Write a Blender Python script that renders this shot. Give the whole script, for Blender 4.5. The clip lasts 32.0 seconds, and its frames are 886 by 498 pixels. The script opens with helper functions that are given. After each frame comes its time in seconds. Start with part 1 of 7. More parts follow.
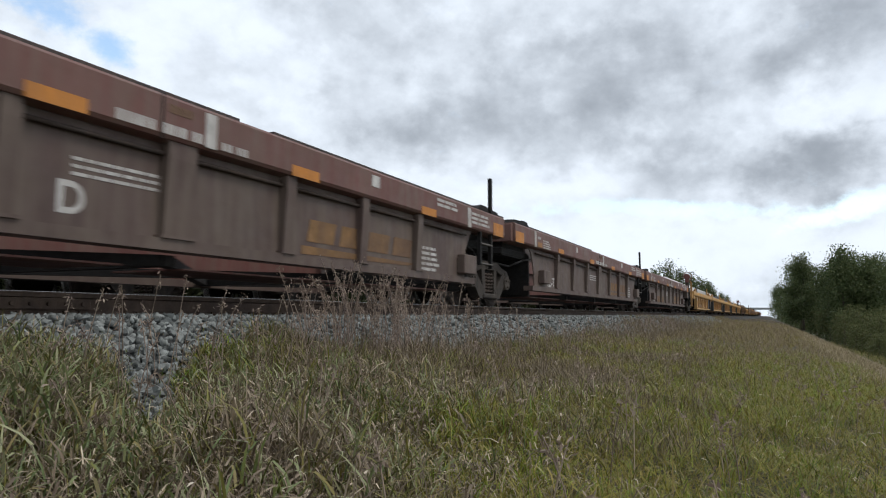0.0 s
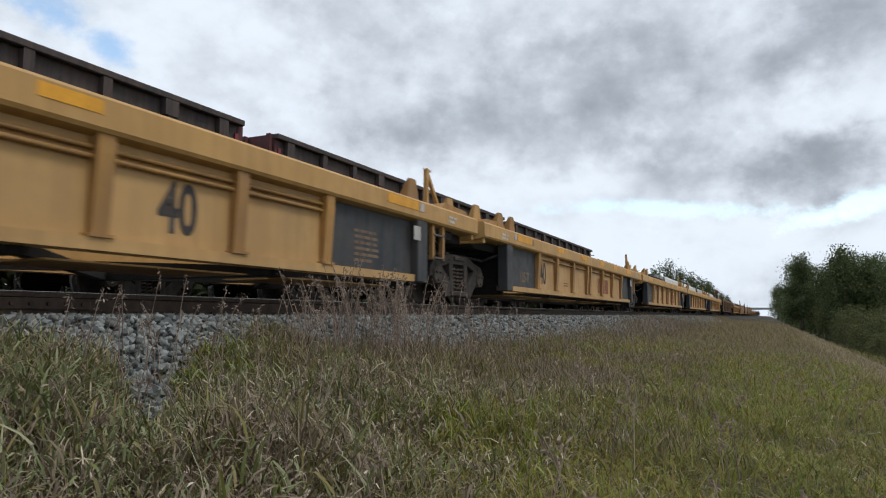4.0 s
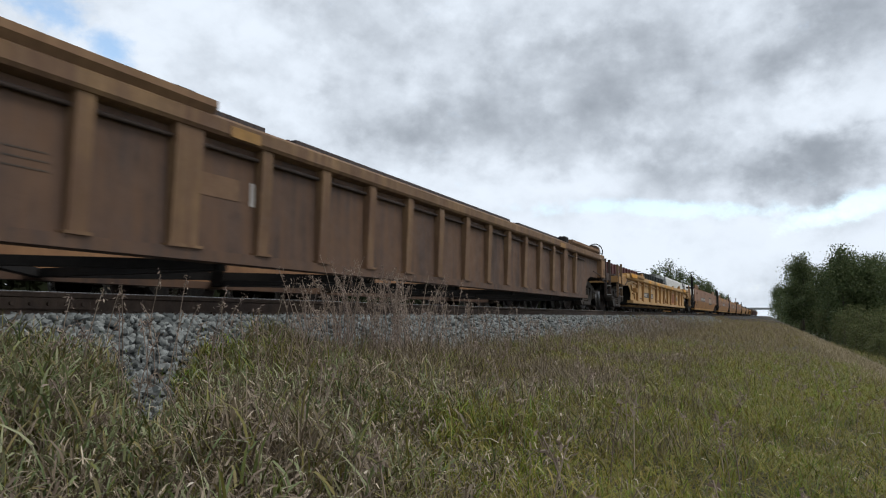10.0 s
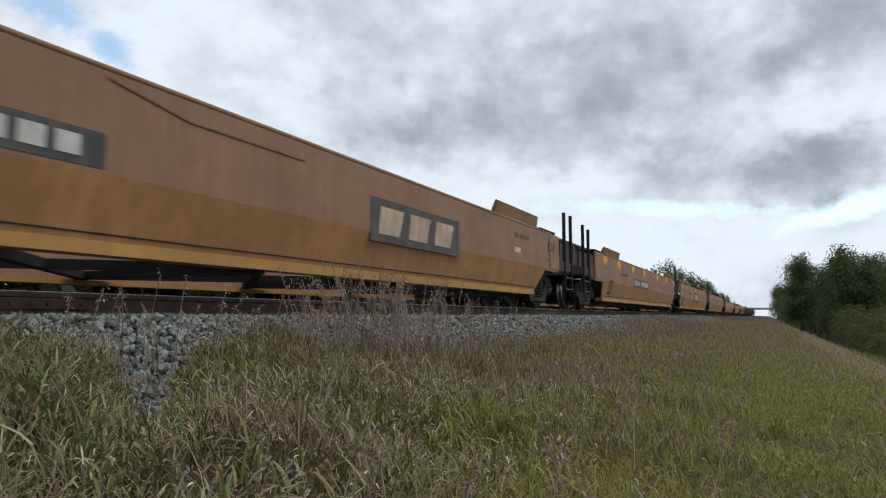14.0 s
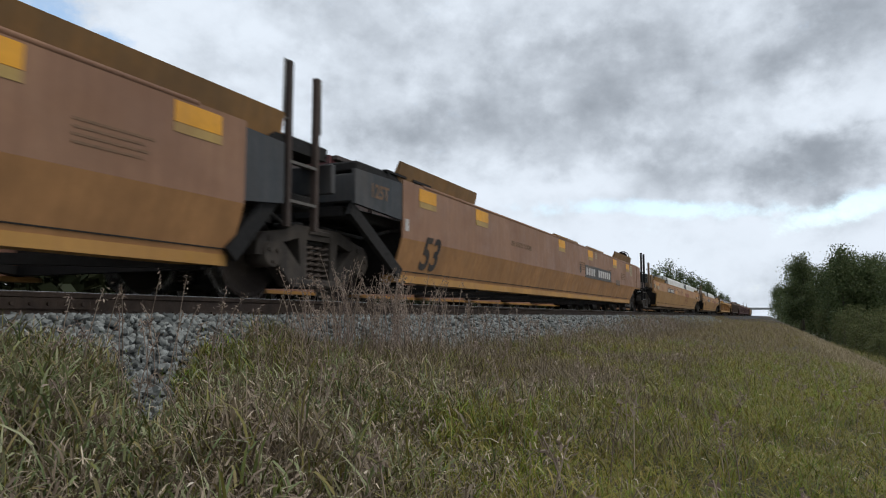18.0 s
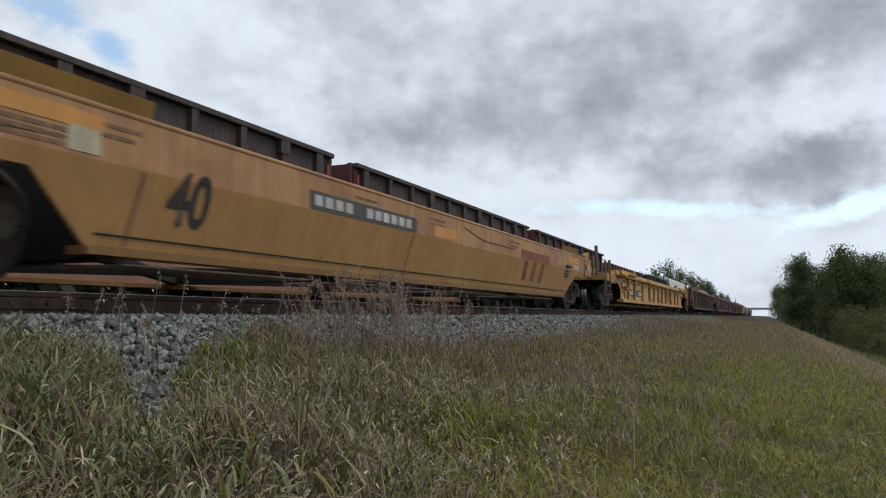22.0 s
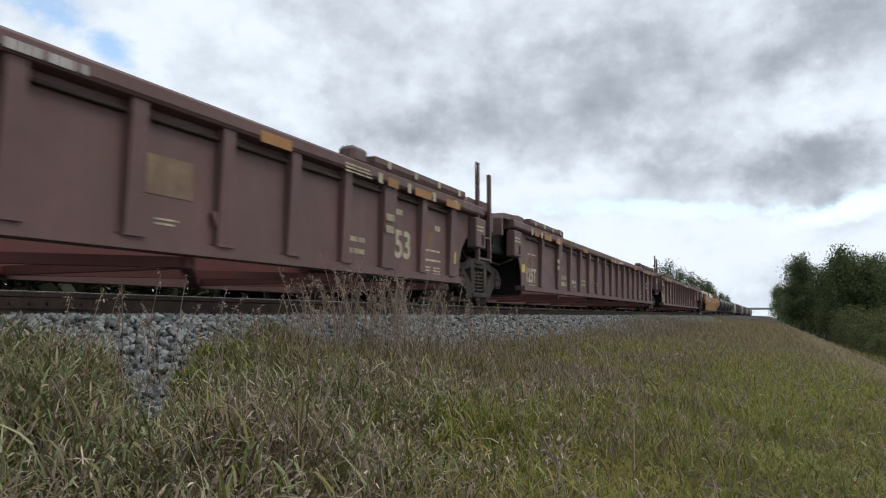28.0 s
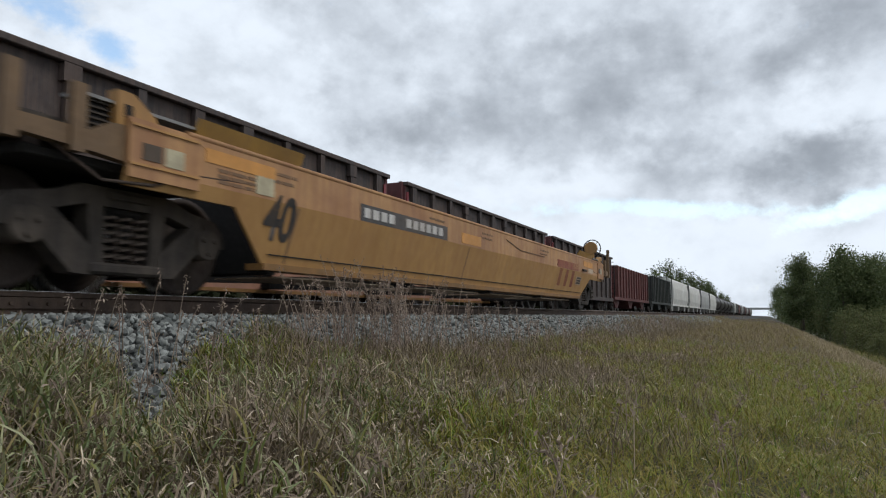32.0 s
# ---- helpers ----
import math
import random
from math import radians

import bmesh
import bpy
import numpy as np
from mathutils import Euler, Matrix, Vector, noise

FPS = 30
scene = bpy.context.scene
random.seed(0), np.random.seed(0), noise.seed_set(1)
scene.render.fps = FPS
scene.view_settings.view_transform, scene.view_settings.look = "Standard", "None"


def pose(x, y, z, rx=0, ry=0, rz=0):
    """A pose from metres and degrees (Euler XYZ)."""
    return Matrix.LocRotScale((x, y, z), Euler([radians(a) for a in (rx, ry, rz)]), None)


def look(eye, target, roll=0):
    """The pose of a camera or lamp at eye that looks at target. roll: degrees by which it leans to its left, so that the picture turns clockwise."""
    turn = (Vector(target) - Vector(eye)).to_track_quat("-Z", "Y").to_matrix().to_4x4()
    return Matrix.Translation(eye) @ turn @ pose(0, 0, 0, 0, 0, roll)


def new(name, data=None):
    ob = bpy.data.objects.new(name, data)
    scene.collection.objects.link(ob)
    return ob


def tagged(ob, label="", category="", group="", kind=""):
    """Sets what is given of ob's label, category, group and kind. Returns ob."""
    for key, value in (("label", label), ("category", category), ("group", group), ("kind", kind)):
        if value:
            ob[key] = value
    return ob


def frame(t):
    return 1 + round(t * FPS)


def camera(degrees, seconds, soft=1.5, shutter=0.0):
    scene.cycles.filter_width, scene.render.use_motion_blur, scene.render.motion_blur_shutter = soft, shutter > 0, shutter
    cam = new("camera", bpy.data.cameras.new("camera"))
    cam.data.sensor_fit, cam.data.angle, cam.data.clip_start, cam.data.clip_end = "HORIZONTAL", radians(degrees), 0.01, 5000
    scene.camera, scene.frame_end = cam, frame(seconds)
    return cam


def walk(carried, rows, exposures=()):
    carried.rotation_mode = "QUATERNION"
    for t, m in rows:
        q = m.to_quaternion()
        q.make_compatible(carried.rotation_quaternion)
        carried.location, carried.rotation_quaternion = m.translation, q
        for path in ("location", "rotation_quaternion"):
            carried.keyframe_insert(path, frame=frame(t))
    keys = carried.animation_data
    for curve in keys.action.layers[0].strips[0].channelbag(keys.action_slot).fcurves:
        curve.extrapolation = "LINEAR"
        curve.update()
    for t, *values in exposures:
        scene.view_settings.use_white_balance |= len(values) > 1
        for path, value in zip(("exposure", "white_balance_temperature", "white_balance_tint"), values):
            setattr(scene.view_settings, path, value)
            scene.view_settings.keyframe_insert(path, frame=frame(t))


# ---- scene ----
cam = camera(64.5, 32.0, soft=1.1, shutter=0.15)
EYE = (0.0, 0.0, -0.19)
AZ, PITCH, ROLL = 24.85, 5.47, 0.0
_a, _p = radians(AZ), radians(PITCH)
AIM = (math.cos(_a) * math.cos(_p), math.sin(_a) * math.cos(_p), EYE[2] + math.sin(_p))
walk(cam, [(0.0, look(EYE, AIM, ROLL)), (32.0, look(EYE, AIM, ROLL))], exposures=[(0.0, 0.46), (3.0, 0.42), (6.0, 0.18), (9.0, 0.20), (10.0, 0.34), (11.2, 0.36), (12.0, 0.32), (14.0, 0.33), (17.0, 0.27), (20.0, 0.28), (23.0, 0.20), (25.0, 0.28), (28.0, 0.42), (32.0, 0.35)])

NEAR_Y = 5.8      # centre line of the near track
FAR_Y = 11.45     # centre line of the far track
SPEED = 13.0      # near train, metres a second
RAIL = 0.18       # rail height; rail top is z = 0


# ---- light ----
def make_world():
    w = bpy.data.worlds.new("sky")
    scene.world = w
    w.use_nodes = True
    nt = w.node_tree
    nt.nodes.clear()
    N, L = nt.nodes.new, nt.links.new
    out, bg = N("ShaderNodeOutputWorld"), N("ShaderNodeBackground")
    L(bg.outputs[0], out.inputs[0])
    bg.inputs[1].default_value = 1.0
    sky = N("ShaderNodeTexSky")
    sky.sky_type, sky.sun_disc = "NISHITA", False
    sky.sun_elevation, sky.sun_rotation = radians(SUN_EL), radians(90 - SUN_AZ)
    tc = N("ShaderNodeTexCoord")

    def math_node(op, a, b=None, c=None):
        n = N("ShaderNodeMath")
        n.operation = op
        for i, v in enumerate((a, b, c)):
            if v is None:
                continue
            if isinstance(v, (int, float)):
                n.inputs[i].default_value = v
            else:
                L(v, n.inputs[i])
        return n.outputs[0]

    def vec(op, a, b):
        n = N("ShaderNodeVectorMath")
        n.operation = op
        for i, v in enumerate((a, b)):
            if isinstance(v, (tuple, list)):
                n.inputs[i].default_value = v
            else:
                L(v, n.inputs[i])
        return n

    def ramp(fac, a, b, lo=0.0, hi=1.0):
        n = N("ShaderNodeMapRange")
        n.interpolation_type = "SMOOTHSTEP"
        L(fac, n.inputs[0])
        for i, v in ((1, a), (2, b), (3, lo), (4, hi)):
            n.inputs[i].default_value = v
        return n.outputs[0]

    def noise_tex(v, scale, detail, rough, dist=0.0):
        n = N("ShaderNodeTexNoise")
        L(v, n.inputs["Vector"])
        n.inputs["Scale"].default_value = scale
        n.inputs["Detail"].default_value = detail
        n.inputs["Roughness"].default_value = rough
        n.inputs["Distortion"].default_value = dist
        return n.outputs[0]

    d = vec("NORMALIZE", tc.outputs["Generated"], (0, 0, 0)).outputs[0]
    sep = N("ShaderNodeSeparateXYZ")
    L(d, sep.inputs[0])
    az = math_node("MULTIPLY", math_node("ARCTAN2", sep.outputs[1], sep.outputs[0]), 57.2958)
    el = math_node("MULTIPLY", math_node("ARCSINE", sep.outputs[2]), 57.2958)
    flat = vec("MULTIPLY", d, (1.0, 1.0, 1.35)).outputs[0]

    def centred(v, scale, detail, rough, gain, shift=(0, 0, 0)):
        """Noise about zero."""
        n = noise_tex(vec("ADD", flat, shift).outputs[0], scale, detail, rough)
        return math_node("MULTIPLY", math_node("ADD", n, -0.5), gain)

    da = math_node("ADD", centred(flat, 7.0, 4.0, 0.55, 13.0, (3, 1, 7)), centred(flat, 26.0, 5.0, 0.6, 4.0, (8, 2, 1)))
    de = math_node("ADD", centred(flat, 7.0, 4.0, 0.55, 7.0, (5, 9, 2)), centred(flat, 26.0, 5.0, 0.6, 2.6, (1, 6, 4)))

    def mass(a, e, wide, high, tilt, soft, gain, ragged):
        """A cloud mass round an azimuth and elevation; tilt: degrees by which it rises towards smaller azimuths."""
        x = math_node("ADD", math_node("MULTIPLY_ADD", da, ragged, az), -a)
        y = math_node("ADD", math_node("MULTIPLY_ADD", de, ragged, el), -e)
        c, t = math.cos(radians(tilt)), math.sin(radians(tilt))
        u = math_node("ADD", math_node("MULTIPLY", x, c / wide), math_node("MULTIPLY", y, -t / wide))
        v = math_node("ADD", math_node("MULTIPLY", x, t / high), math_node("MULTIPLY", y, c / high))
        r = math_node("SQRT", math_node("ADD", math_node("MULTIPLY", u, u), math_node("MULTIPLY", v, v)))
        return ramp(r, 1.0 + soft, max(0.0, 1.0 - soft), 0.0, gain)

    shade = math_node("ADD", centred(flat, 4.2, 4.0, 0.5, 1.1), centred(flat, 10.0, 5.0, 0.52, 0.55, (2, 5, 1)))
    shade = math_node("ADD", math_node("ADD", shade, centred(flat, 30.0, 6.0, 0.55, 0.30, (6, 3, 8))), 0.29)
    wob = N("ShaderNodeTexNoise")
    L(flat, wob.inputs["Vector"])
    wob.inputs["Scale"].default_value, wob.inputs["Detail"].default_value, wob.inputs["Roughness"].default_value = 9.0, 7.0, 0.62
    vor = N("ShaderNodeTexVoronoi")
    vor.feature = "SMOOTH_F1"
    vor.inputs["Scale"].default_value, vor.inputs["Smoothness"].default_value = 7.5, 0.55
    L(vec("ADD", flat, vec("MULTIPLY", wob.outputs[1], (0.26, 0.26, 0.26)).outputs[0]).outputs[0], vor.inputs["Vector"])
    shade = math_node("ADD", shade, math_node("MULTIPLY", math_node("ADD", vor.outputs["Distance"], -0.42), 0.62))
    for m in CLOUD_SHADE:
        shade = math_node("ADD", shade, mass(*m, 1.0))
    hole = None
    for m in CLOUD_GAPS:
        g = mass(*m, 0.22)
        hole = g if hole is None else math_node("MAXIMUM", hole, g)
    hole = math_node("ADD", hole, centred(flat, 30.0, 6.0, 0.65, 1.5, (4, 4, 9)))
    dark = ramp(shade, -0.05, 1.05)
    col = N("ShaderNodeMix")
    col.data_type = "RGBA"
    L(dark, col.inputs[0])
    col.inputs[6].default_value = (0.665, 0.728, 0.808, 1)
    col.inputs[7].default_value = (0.250, 0.280, 0.322, 1)
    blue = N("ShaderNodeVectorMath")
    blue.operation = "MULTIPLY"
    L(sky.outputs[0], blue.inputs[0])
    blue.inputs[1].default_value = (0.215, 0.205, 0.185)
    mix = N("ShaderNodeMix")
    mix.data_type = "RGBA"
    L(ramp(hole, 0.15, 1.15), mix.inputs[0])
    L(col.outputs[2], mix.inputs[6])
    L(blue.outputs[0], mix.inputs[7])
    L(mix.outputs[2], bg.inputs[0])


SUN_EL, SUN_AZ = 58.0, -75.0
# azimuth, elevation, half width, half height, tilt, softness, gain
CLOUD_SHADE = [(14.0, 17.3, 15, 4.8, 4, 0.9, 0.22), (13.0, 19.5, 5, 2.6, 20, 0.9, 0.12), (28.5, 15.2, 6.5, 2.4, -6, 0.9, 0.15), (27.0, 10.5, 10, 2.4, 0, 0.9, -0.22), (-2.0, 20.6, 11, 2.4, 14, 0.9, 0.22), (-3.0, 10.4, 4.6, 2.6, 10, 0.55, 0.34), (-6.5, 11.4, 5.0, 2.2, 14, 0.8, 0.14), (5.5, 12.0, 9, 2.0, 0, 0.9, 0.26),
               (-5.5, 15.4, 7, 1.6, 10, 0.9, -0.20), (15.0, 10.6, 10, 1.5, 2, 0.9, -0.22), (6.0, 5.2, 30, 2.6, 0, 0.5, -0.26), (46.0, 20.0, 15, 10, 0, 0.9, -0.10), (35.0, 19.2, 2.6, 1.4, 30, 0.9, -0.20), (21.0, 23.0, 6, 1.8, 0, 0.9, -0.12)]
CLOUD_GAPS = [(8.0, 8.3, 9.0, 0.60, -3, 0.9, 0.85), (-5.6, 7.7, 4.6, 0.9, 12, 0.8, 1.0), (50.9, 19.5, 1.7, 1.2, -30, 0.8, 1.0), (55.6, 21.8, 3.0, 1.5, -20, 0.8, 1.0), (-30.0, 14.0, 6, 2.0, 0, 0.8, 1.0), (120.0, 30.0, 16, 6.0, 10, 0.8, 1.0)]
make_world()
sun = new("sun", bpy.data.lights.new("sun", "SUN"))
sun.data.energy, sun.data.angle, sun.data.color = 1.1, radians(20), (1.0, 0.965, 0.92)
_e, _z = radians(SUN_EL), radians(SUN_AZ)
sun.matrix_world = look((60 * math.cos(_z) * math.cos(_e), 60 * math.sin(_z) * math.cos(_e), 60 * math.sin(_e)), (0, 0, 0))


# ---- materials ----
def mat(name, color, rough=0.7, metal=0.0, vary=0.25, scale=3.0, streak=0.0, grime=None, grime_amount=0.0, bump=0.0, bump_scale=40.0,
        island=0.0, tint=None, rand=0.0):
    """A worn surface: two scales of mottling, vertical streaks, grime patches, fine relief."""
    m = bpy.data.materials.new(name)
    m.use_nodes = True
    nt = m.node_tree
    N, L = nt.nodes.new, nt.links.new
    b = nt.nodes["Principled BSDF"]
    b.inputs["Roughness"].default_value = rough
    b.inputs["Metallic"].default_value = metal
    b.inputs["Specular IOR Level"].default_value = 0.35
    tc = N("ShaderNodeTexCoord")

    def tex(sc, detail=6, vscale=(1, 1, 1)):
        mp = N("ShaderNodeMapping")
        mp.inputs["Scale"].default_value = vscale
        L(tc.outputs["Object"], mp.inputs[0])
        n = N("ShaderNodeTexNoise")
        L(mp.outputs[0], n.inputs["Vector"])
        n.inputs["Scale"].default_value = sc
        n.inputs["Detail"].default_value = detail
        n.inputs["Roughness"].default_value = 0.62
        return n.outputs[0]

    def mix(kind, fac, a, c):
        n = N("ShaderNodeMix")
        n.data_type, n.blend_type = "RGBA", kind
        for i, v in ((0, fac), (6, a), (7, c)):
            if isinstance(v, (int, float)):
                n.inputs[i].default_value = v
            elif isinstance(v, tuple):
                n.inputs[i].default_value = (*v[:3], 1)
            else:
                L(v, n.inputs[i])
        return n.outputs[2]

    def rng(v, a, c, lo, hi):
        n = N("ShaderNodeMapRange")
        L(v, n.inputs[0])
        for i, q in ((1, a), (2, c), (3, lo), (4, hi)):
            n.inputs[i].default_value = q
        return n.outputs[0]

    dark = tuple(c * (1 - vary) for c in color)
    lite = tuple(min(1, c * (1 + vary)) for c in color)
    c = mix("MIX", rng(tex(scale), 0.3, 0.7, 0, 1), dark, lite)
    c = mix("MULTIPLY", vary, c, rng(tex(scale * 11, 4), 0.3, 0.7, 0.35, 1.0))
    if streak:
        s = rng(tex(2.2, 5, (4.0, 4.0, 0.35)), 0.40, 0.64, 0, min(0.8, streak * 1.3))
        c = mix("MIX", s, c, grime or tuple(x * 0.35 for x in color))
    if grime_amount:
        g = rng(tex(1.1, 8), 0.45, 0.66, 0, min(0.8, grime_amount * 1.25))
        c = mix("MIX", g, c, grime)
    if island:
        geo = N("ShaderNodeNewGeometry")
        c = mix("MIX", rng(geo.outputs["Random Per Island"], 0, 1, 0, island), c, tint)
    if rand:
        oi = N("ShaderNodeObjectInfo")
        c = mix("MIX", rng(oi.outputs["Random"], 0, 1, 0, rand), c, tint)
    L(c, b.inputs["Base Color"])
    L(rng(tex(scale * 5, 4), 0.3, 0.7, max(0.05, rough - 0.12), min(1, rough + 0.12)), b.inputs["Roughness"])
    if bump:
        bn = N("ShaderNodeBump")
        bn.inputs["Strength"].default_value = bump
        bn.inputs["Distance"].default_value = 0.01
        L(tex(bump_scale, 5), bn.inputs["Height"])
        L(bn.outputs[0], b.inputs["Normal"])
    return m


DUST = (0.16, 0.125, 0.095)
M = {
    "brown_brown": mat("brown_car_paint", (0.092, 0.059, 0.051), 0.62, 0, 0.2, 0.9, 0.35, DUST, 0.25, 0.15),
    "brown_chord": mat("red_brown_chord_paint", (0.15, 0.064, 0.053), 0.6, 0, 0.2, 0.9, 0.3, DUST, 0.2, 0.15),
    "maroon_brown": mat("maroon_car_paint", (0.148, 0.08, 0.074), 0.6, 0, 0.2, 0.9, 0.35, (0.10, 0.07, 0.06), 0.35, 0.15),
    "rust_brown": mat("rust_brown_car_paint", (0.086, 0.055, 0.042), 0.75, 0, 0.3, 1.1, 0.45, (0.15, 0.08, 0.042), 0.4, 0.2),
    "rust_chord": mat("faded_tan_chord", (0.27, 0.155, 0.078), 0.75, 0, 0.25, 1.1, 0.4, (0.16, 0.09, 0.05), 0.5, 0.2),
    "yellow": mat("faded_yellow_paint", (0.52, 0.315, 0.122), 0.6, 0, 0.16, 0.8, 0.25, (0.30, 0.165, 0.065), 0.28, 0.12),
    "yellow_chord": mat("yellow_chord_paint", (0.52, 0.30, 0.10), 0.6, 0, 0.16, 0.8, 0.3, (0.30, 0.17, 0.06), 0.3, 0.12),
    "yellow_dirty": mat("dirty_yellow_paint", (0.42, 0.225, 0.065), 0.65, 0, 0.2, 0.8, 0.4, (0.2, 0.11, 0.055), 0.45, 0.15),
    "tan": mat("brown_stained_ochre_paint", (0.275, 0.147, 0.084), 0.6, 0, 0.14, 0.6, 0.4, (0.19, 0.095, 0.055), 0.5, 0.12),
    "tan_low": mat("ochre_lower_panel_paint", (0.43, 0.215, 0.085), 0.65, 0, 0.14, 0.7, 0.35, (0.22, 0.11, 0.045), 0.4, 0.12),
    "grey_end": mat("dark_grey_end_paint", (0.032, 0.037, 0.042), 0.65, 0, 0.2, 1.0, 0.12, DUST, 0.14, 0.12),
    "orange": mat("orange_patch_paint", (0.52, 0.20, 0.03), 0.6, 0, 0.2, 3, 0.3, (0.3, 0.13, 0.05), 0.3),
    "gold": mat("yellow_patch_paint", (0.74, 0.34, 0.022), 0.6, 0, 0.16, 3, 0.25, (0.5, 0.24, 0.05), 0.25),
    "white_mark": mat("white_stencil_paint", (0.55, 0.53, 0.50), 0.7, 0, 0.25, 6, 0.3, (0.25, 0.2, 0.17), 0.35),
    "cream_mark": mat("cream_stencil_paint", (0.50, 0.45, 0.30), 0.7, 0, 0.25, 6, 0.3, (0.22, 0.17, 0.12), 0.35),
    "black_mark": mat("black_stencil_paint", (0.03, 0.03, 0.032), 0.7, 0, 0.3, 6, 0.2, (0.15, 0.1, 0.06), 0.3),
    "red_mark": mat("maroon_stencil_paint", (0.20, 0.045, 0.03), 0.7, 0, 0.25, 6, 0.3, (0.3, 0.15, 0.06), 0.4),
    "ghost_mark": mat("faded_orange_stencil_paint", (0.24, 0.13, 0.05), 0.7, 0, 0.3, 5, 0.3, (0.1, 0.06, 0.045), 0.5),
    "dim_mark": mat("worn_dark_stencil_paint", (0.16, 0.098, 0.056), 0.75, 0, 0.3, 6, 0.2, (0.2, 0.11, 0.06), 0.5),
    "truck": mat("dusty_cast_steel", (0.038, 0.032, 0.028), 0.85, 0.1, 0.3, 4, 0.15, DUST, 0.28, 0.3, 60),
    "wheel": mat("rusty_wheel_steel", (0.042, 0.031, 0.026), 0.75, 0.3, 0.3, 5, 0, DUST, 0.25, 0.2),
    "tread": mat("polished_wheel_tread", (0.42, 0.41, 0.40), 0.3, 1.0, 0.1, 8),
    "black": mat("black_grimy_steel", (0.012, 0.011, 0.0105), 0.85, 0.1, 0.3, 4, 0, (0.03, 0.023, 0.018), 0.35, 0.2),
    "spring": mat("spring_steel", (0.10, 0.075, 0.06), 0.7, 0.2, 0.3, 8, 0, DUST, 0.4),
    "gon": mat("dark_coal_car_paint", (0.042, 0.035, 0.034), 0.75, 0, 0.3, 1.2, 0.5, (0.09, 0.062, 0.05), 0.4, 0.2),
    "gon_end": mat("maroon_coal_car_end", (0.12, 0.035, 0.035), 0.72, 0, 0.25, 1.2, 0.4, (0.05, 0.03, 0.03), 0.4, 0.2),
    "red_stripe": mat("red_reflector", (0.20, 0.03, 0.035), 0.5, 0, 0.2, 4),
    "hop_red": mat("faded_red_hopper_paint", (0.13, 0.04, 0.035), 0.75, 0, 0.25, 1, 0.5, (0.07, 0.035, 0.03), 0.4),
    "hop_dark": mat("dark_green_hopper_paint", (0.03, 0.04, 0.036), 0.7, 0, 0.25, 1, 0.4, (0.06, 0.05, 0.04), 0.3),
    "hop_white": mat("off_white_hopper_paint", (0.62, 0.62, 0.58), 0.6, 0, 0.12, 0.8, 0.45, (0.33, 0.3, 0.25), 0.3),
    "hop_grey": mat("light_grey_hopper_paint", (0.42, 0.43, 0.42), 0.6, 0, 0.15, 0.8, 0.45, (0.22, 0.2, 0.17), 0.4),
    "tank": mat("black_tank_paint", (0.03, 0.03, 0.032), 0.45, 0, 0.2, 1, 0.4, (0.09, 0.07, 0.05), 0.3),
    "hand_red": mat("faded_red_enamel", (0.19, 0.06, 0.05), 0.6, 0, 0.25, 8, 0.2, (0.08, 0.05, 0.04), 0.4),
    "bright": mat("galvanised_step", (0.13, 0.115, 0.10), 0.6, 0.4, 0.2, 12),
    "silver": mat("galvanised_grating", (0.24, 0.235, 0.225), 0.6, 0.5, 0.2, 12),
    "rail": mat("rusted_rail_steel", (0.105, 0.072, 0.052), 0.8, 0.15, 0.3, 6, 0.3, (0.05, 0.035, 0.03), 0.5, 0.3, 90),
    "rail_top": mat("polished_rail_head", (0.42, 0.41, 0.40), 0.3, 1.0, 0.15, 9),
    "tie": mat("creosoted_tie_wood", (0.045, 0.036, 0.03), 0.85, 0, 0.35, 5, 0, (0.1, 0.085, 0.07), 0.4, 0.5, 70),
    "stone": mat("crushed_grey_stone", (0.090, 0.097, 0.092), 0.8, 0, 0.35, 14, 0, (0.06, 0.055, 0.048), 0.35, 0.4, 90, 0.85, (0.285, 0.298, 0.280)),
    "stone_single": mat("crushed_grey_stone_single", (0.090, 0.097, 0.092), 0.8, 0, 0.35, 14, 0, (0.06, 0.055, 0.048), 0.35, 0.4, 90, 0, (0.285, 0.298, 0.280), 0.85),
    "ballast_bed": mat("ballast_bed", (0.035, 0.035, 0.034), 0.9, 0, 0.4, 9, 0, (0.02, 0.02, 0.02), 0.2, 0.6, 25),
    "soil": mat("grassy_soil", (0.040, 0.034, 0.020), 0.95, 0, 0.35, 1.2, 0, (0.06, 0.05, 0.03), 0.5, 0.6, 18),
    "far_ground": mat("far_meadow", (0.055, 0.058, 0.026), 0.95, 0, 0.3, 0.12, 0, (0.075, 0.085, 0.035), 0.5),
    "bark": mat("grey_brown_bark", (0.10, 0.085, 0.065), 0.9, 0, 0.3, 3, 0, (0.05, 0.04, 0.03), 0.4, 0.6, 12),
    "brown_inner": mat("red_brown_inner_wall", (0.15, 0.055, 0.046), 0.65, 0, 0.2, 0.8, 0.3, DUST, 0.2, 0.1),
    "maroon_inner": mat("red_oxide_inner_wall", (0.15, 0.052, 0.046), 0.65, 0, 0.2, 0.8, 0.3, (0.12, 0.06, 0.05), 0.25, 0.1),
    # Rust colour lifted for the light that falls into the open well.
    "rust_inner": mat("lit_rusty_inner_wall", (0.40, 0.215, 0.10), 0.75, 0, 0.25, 0.8, 0.3, (0.16, 0.08, 0.05), 0.4, 0.1),
    "tan_inner": mat("stained_inner_wall", (0.25, 0.12, 0.075), 0.75, 0, 0.25, 0.8, 0.3, (0.14, 0.08, 0.055), 0.4, 0.1),
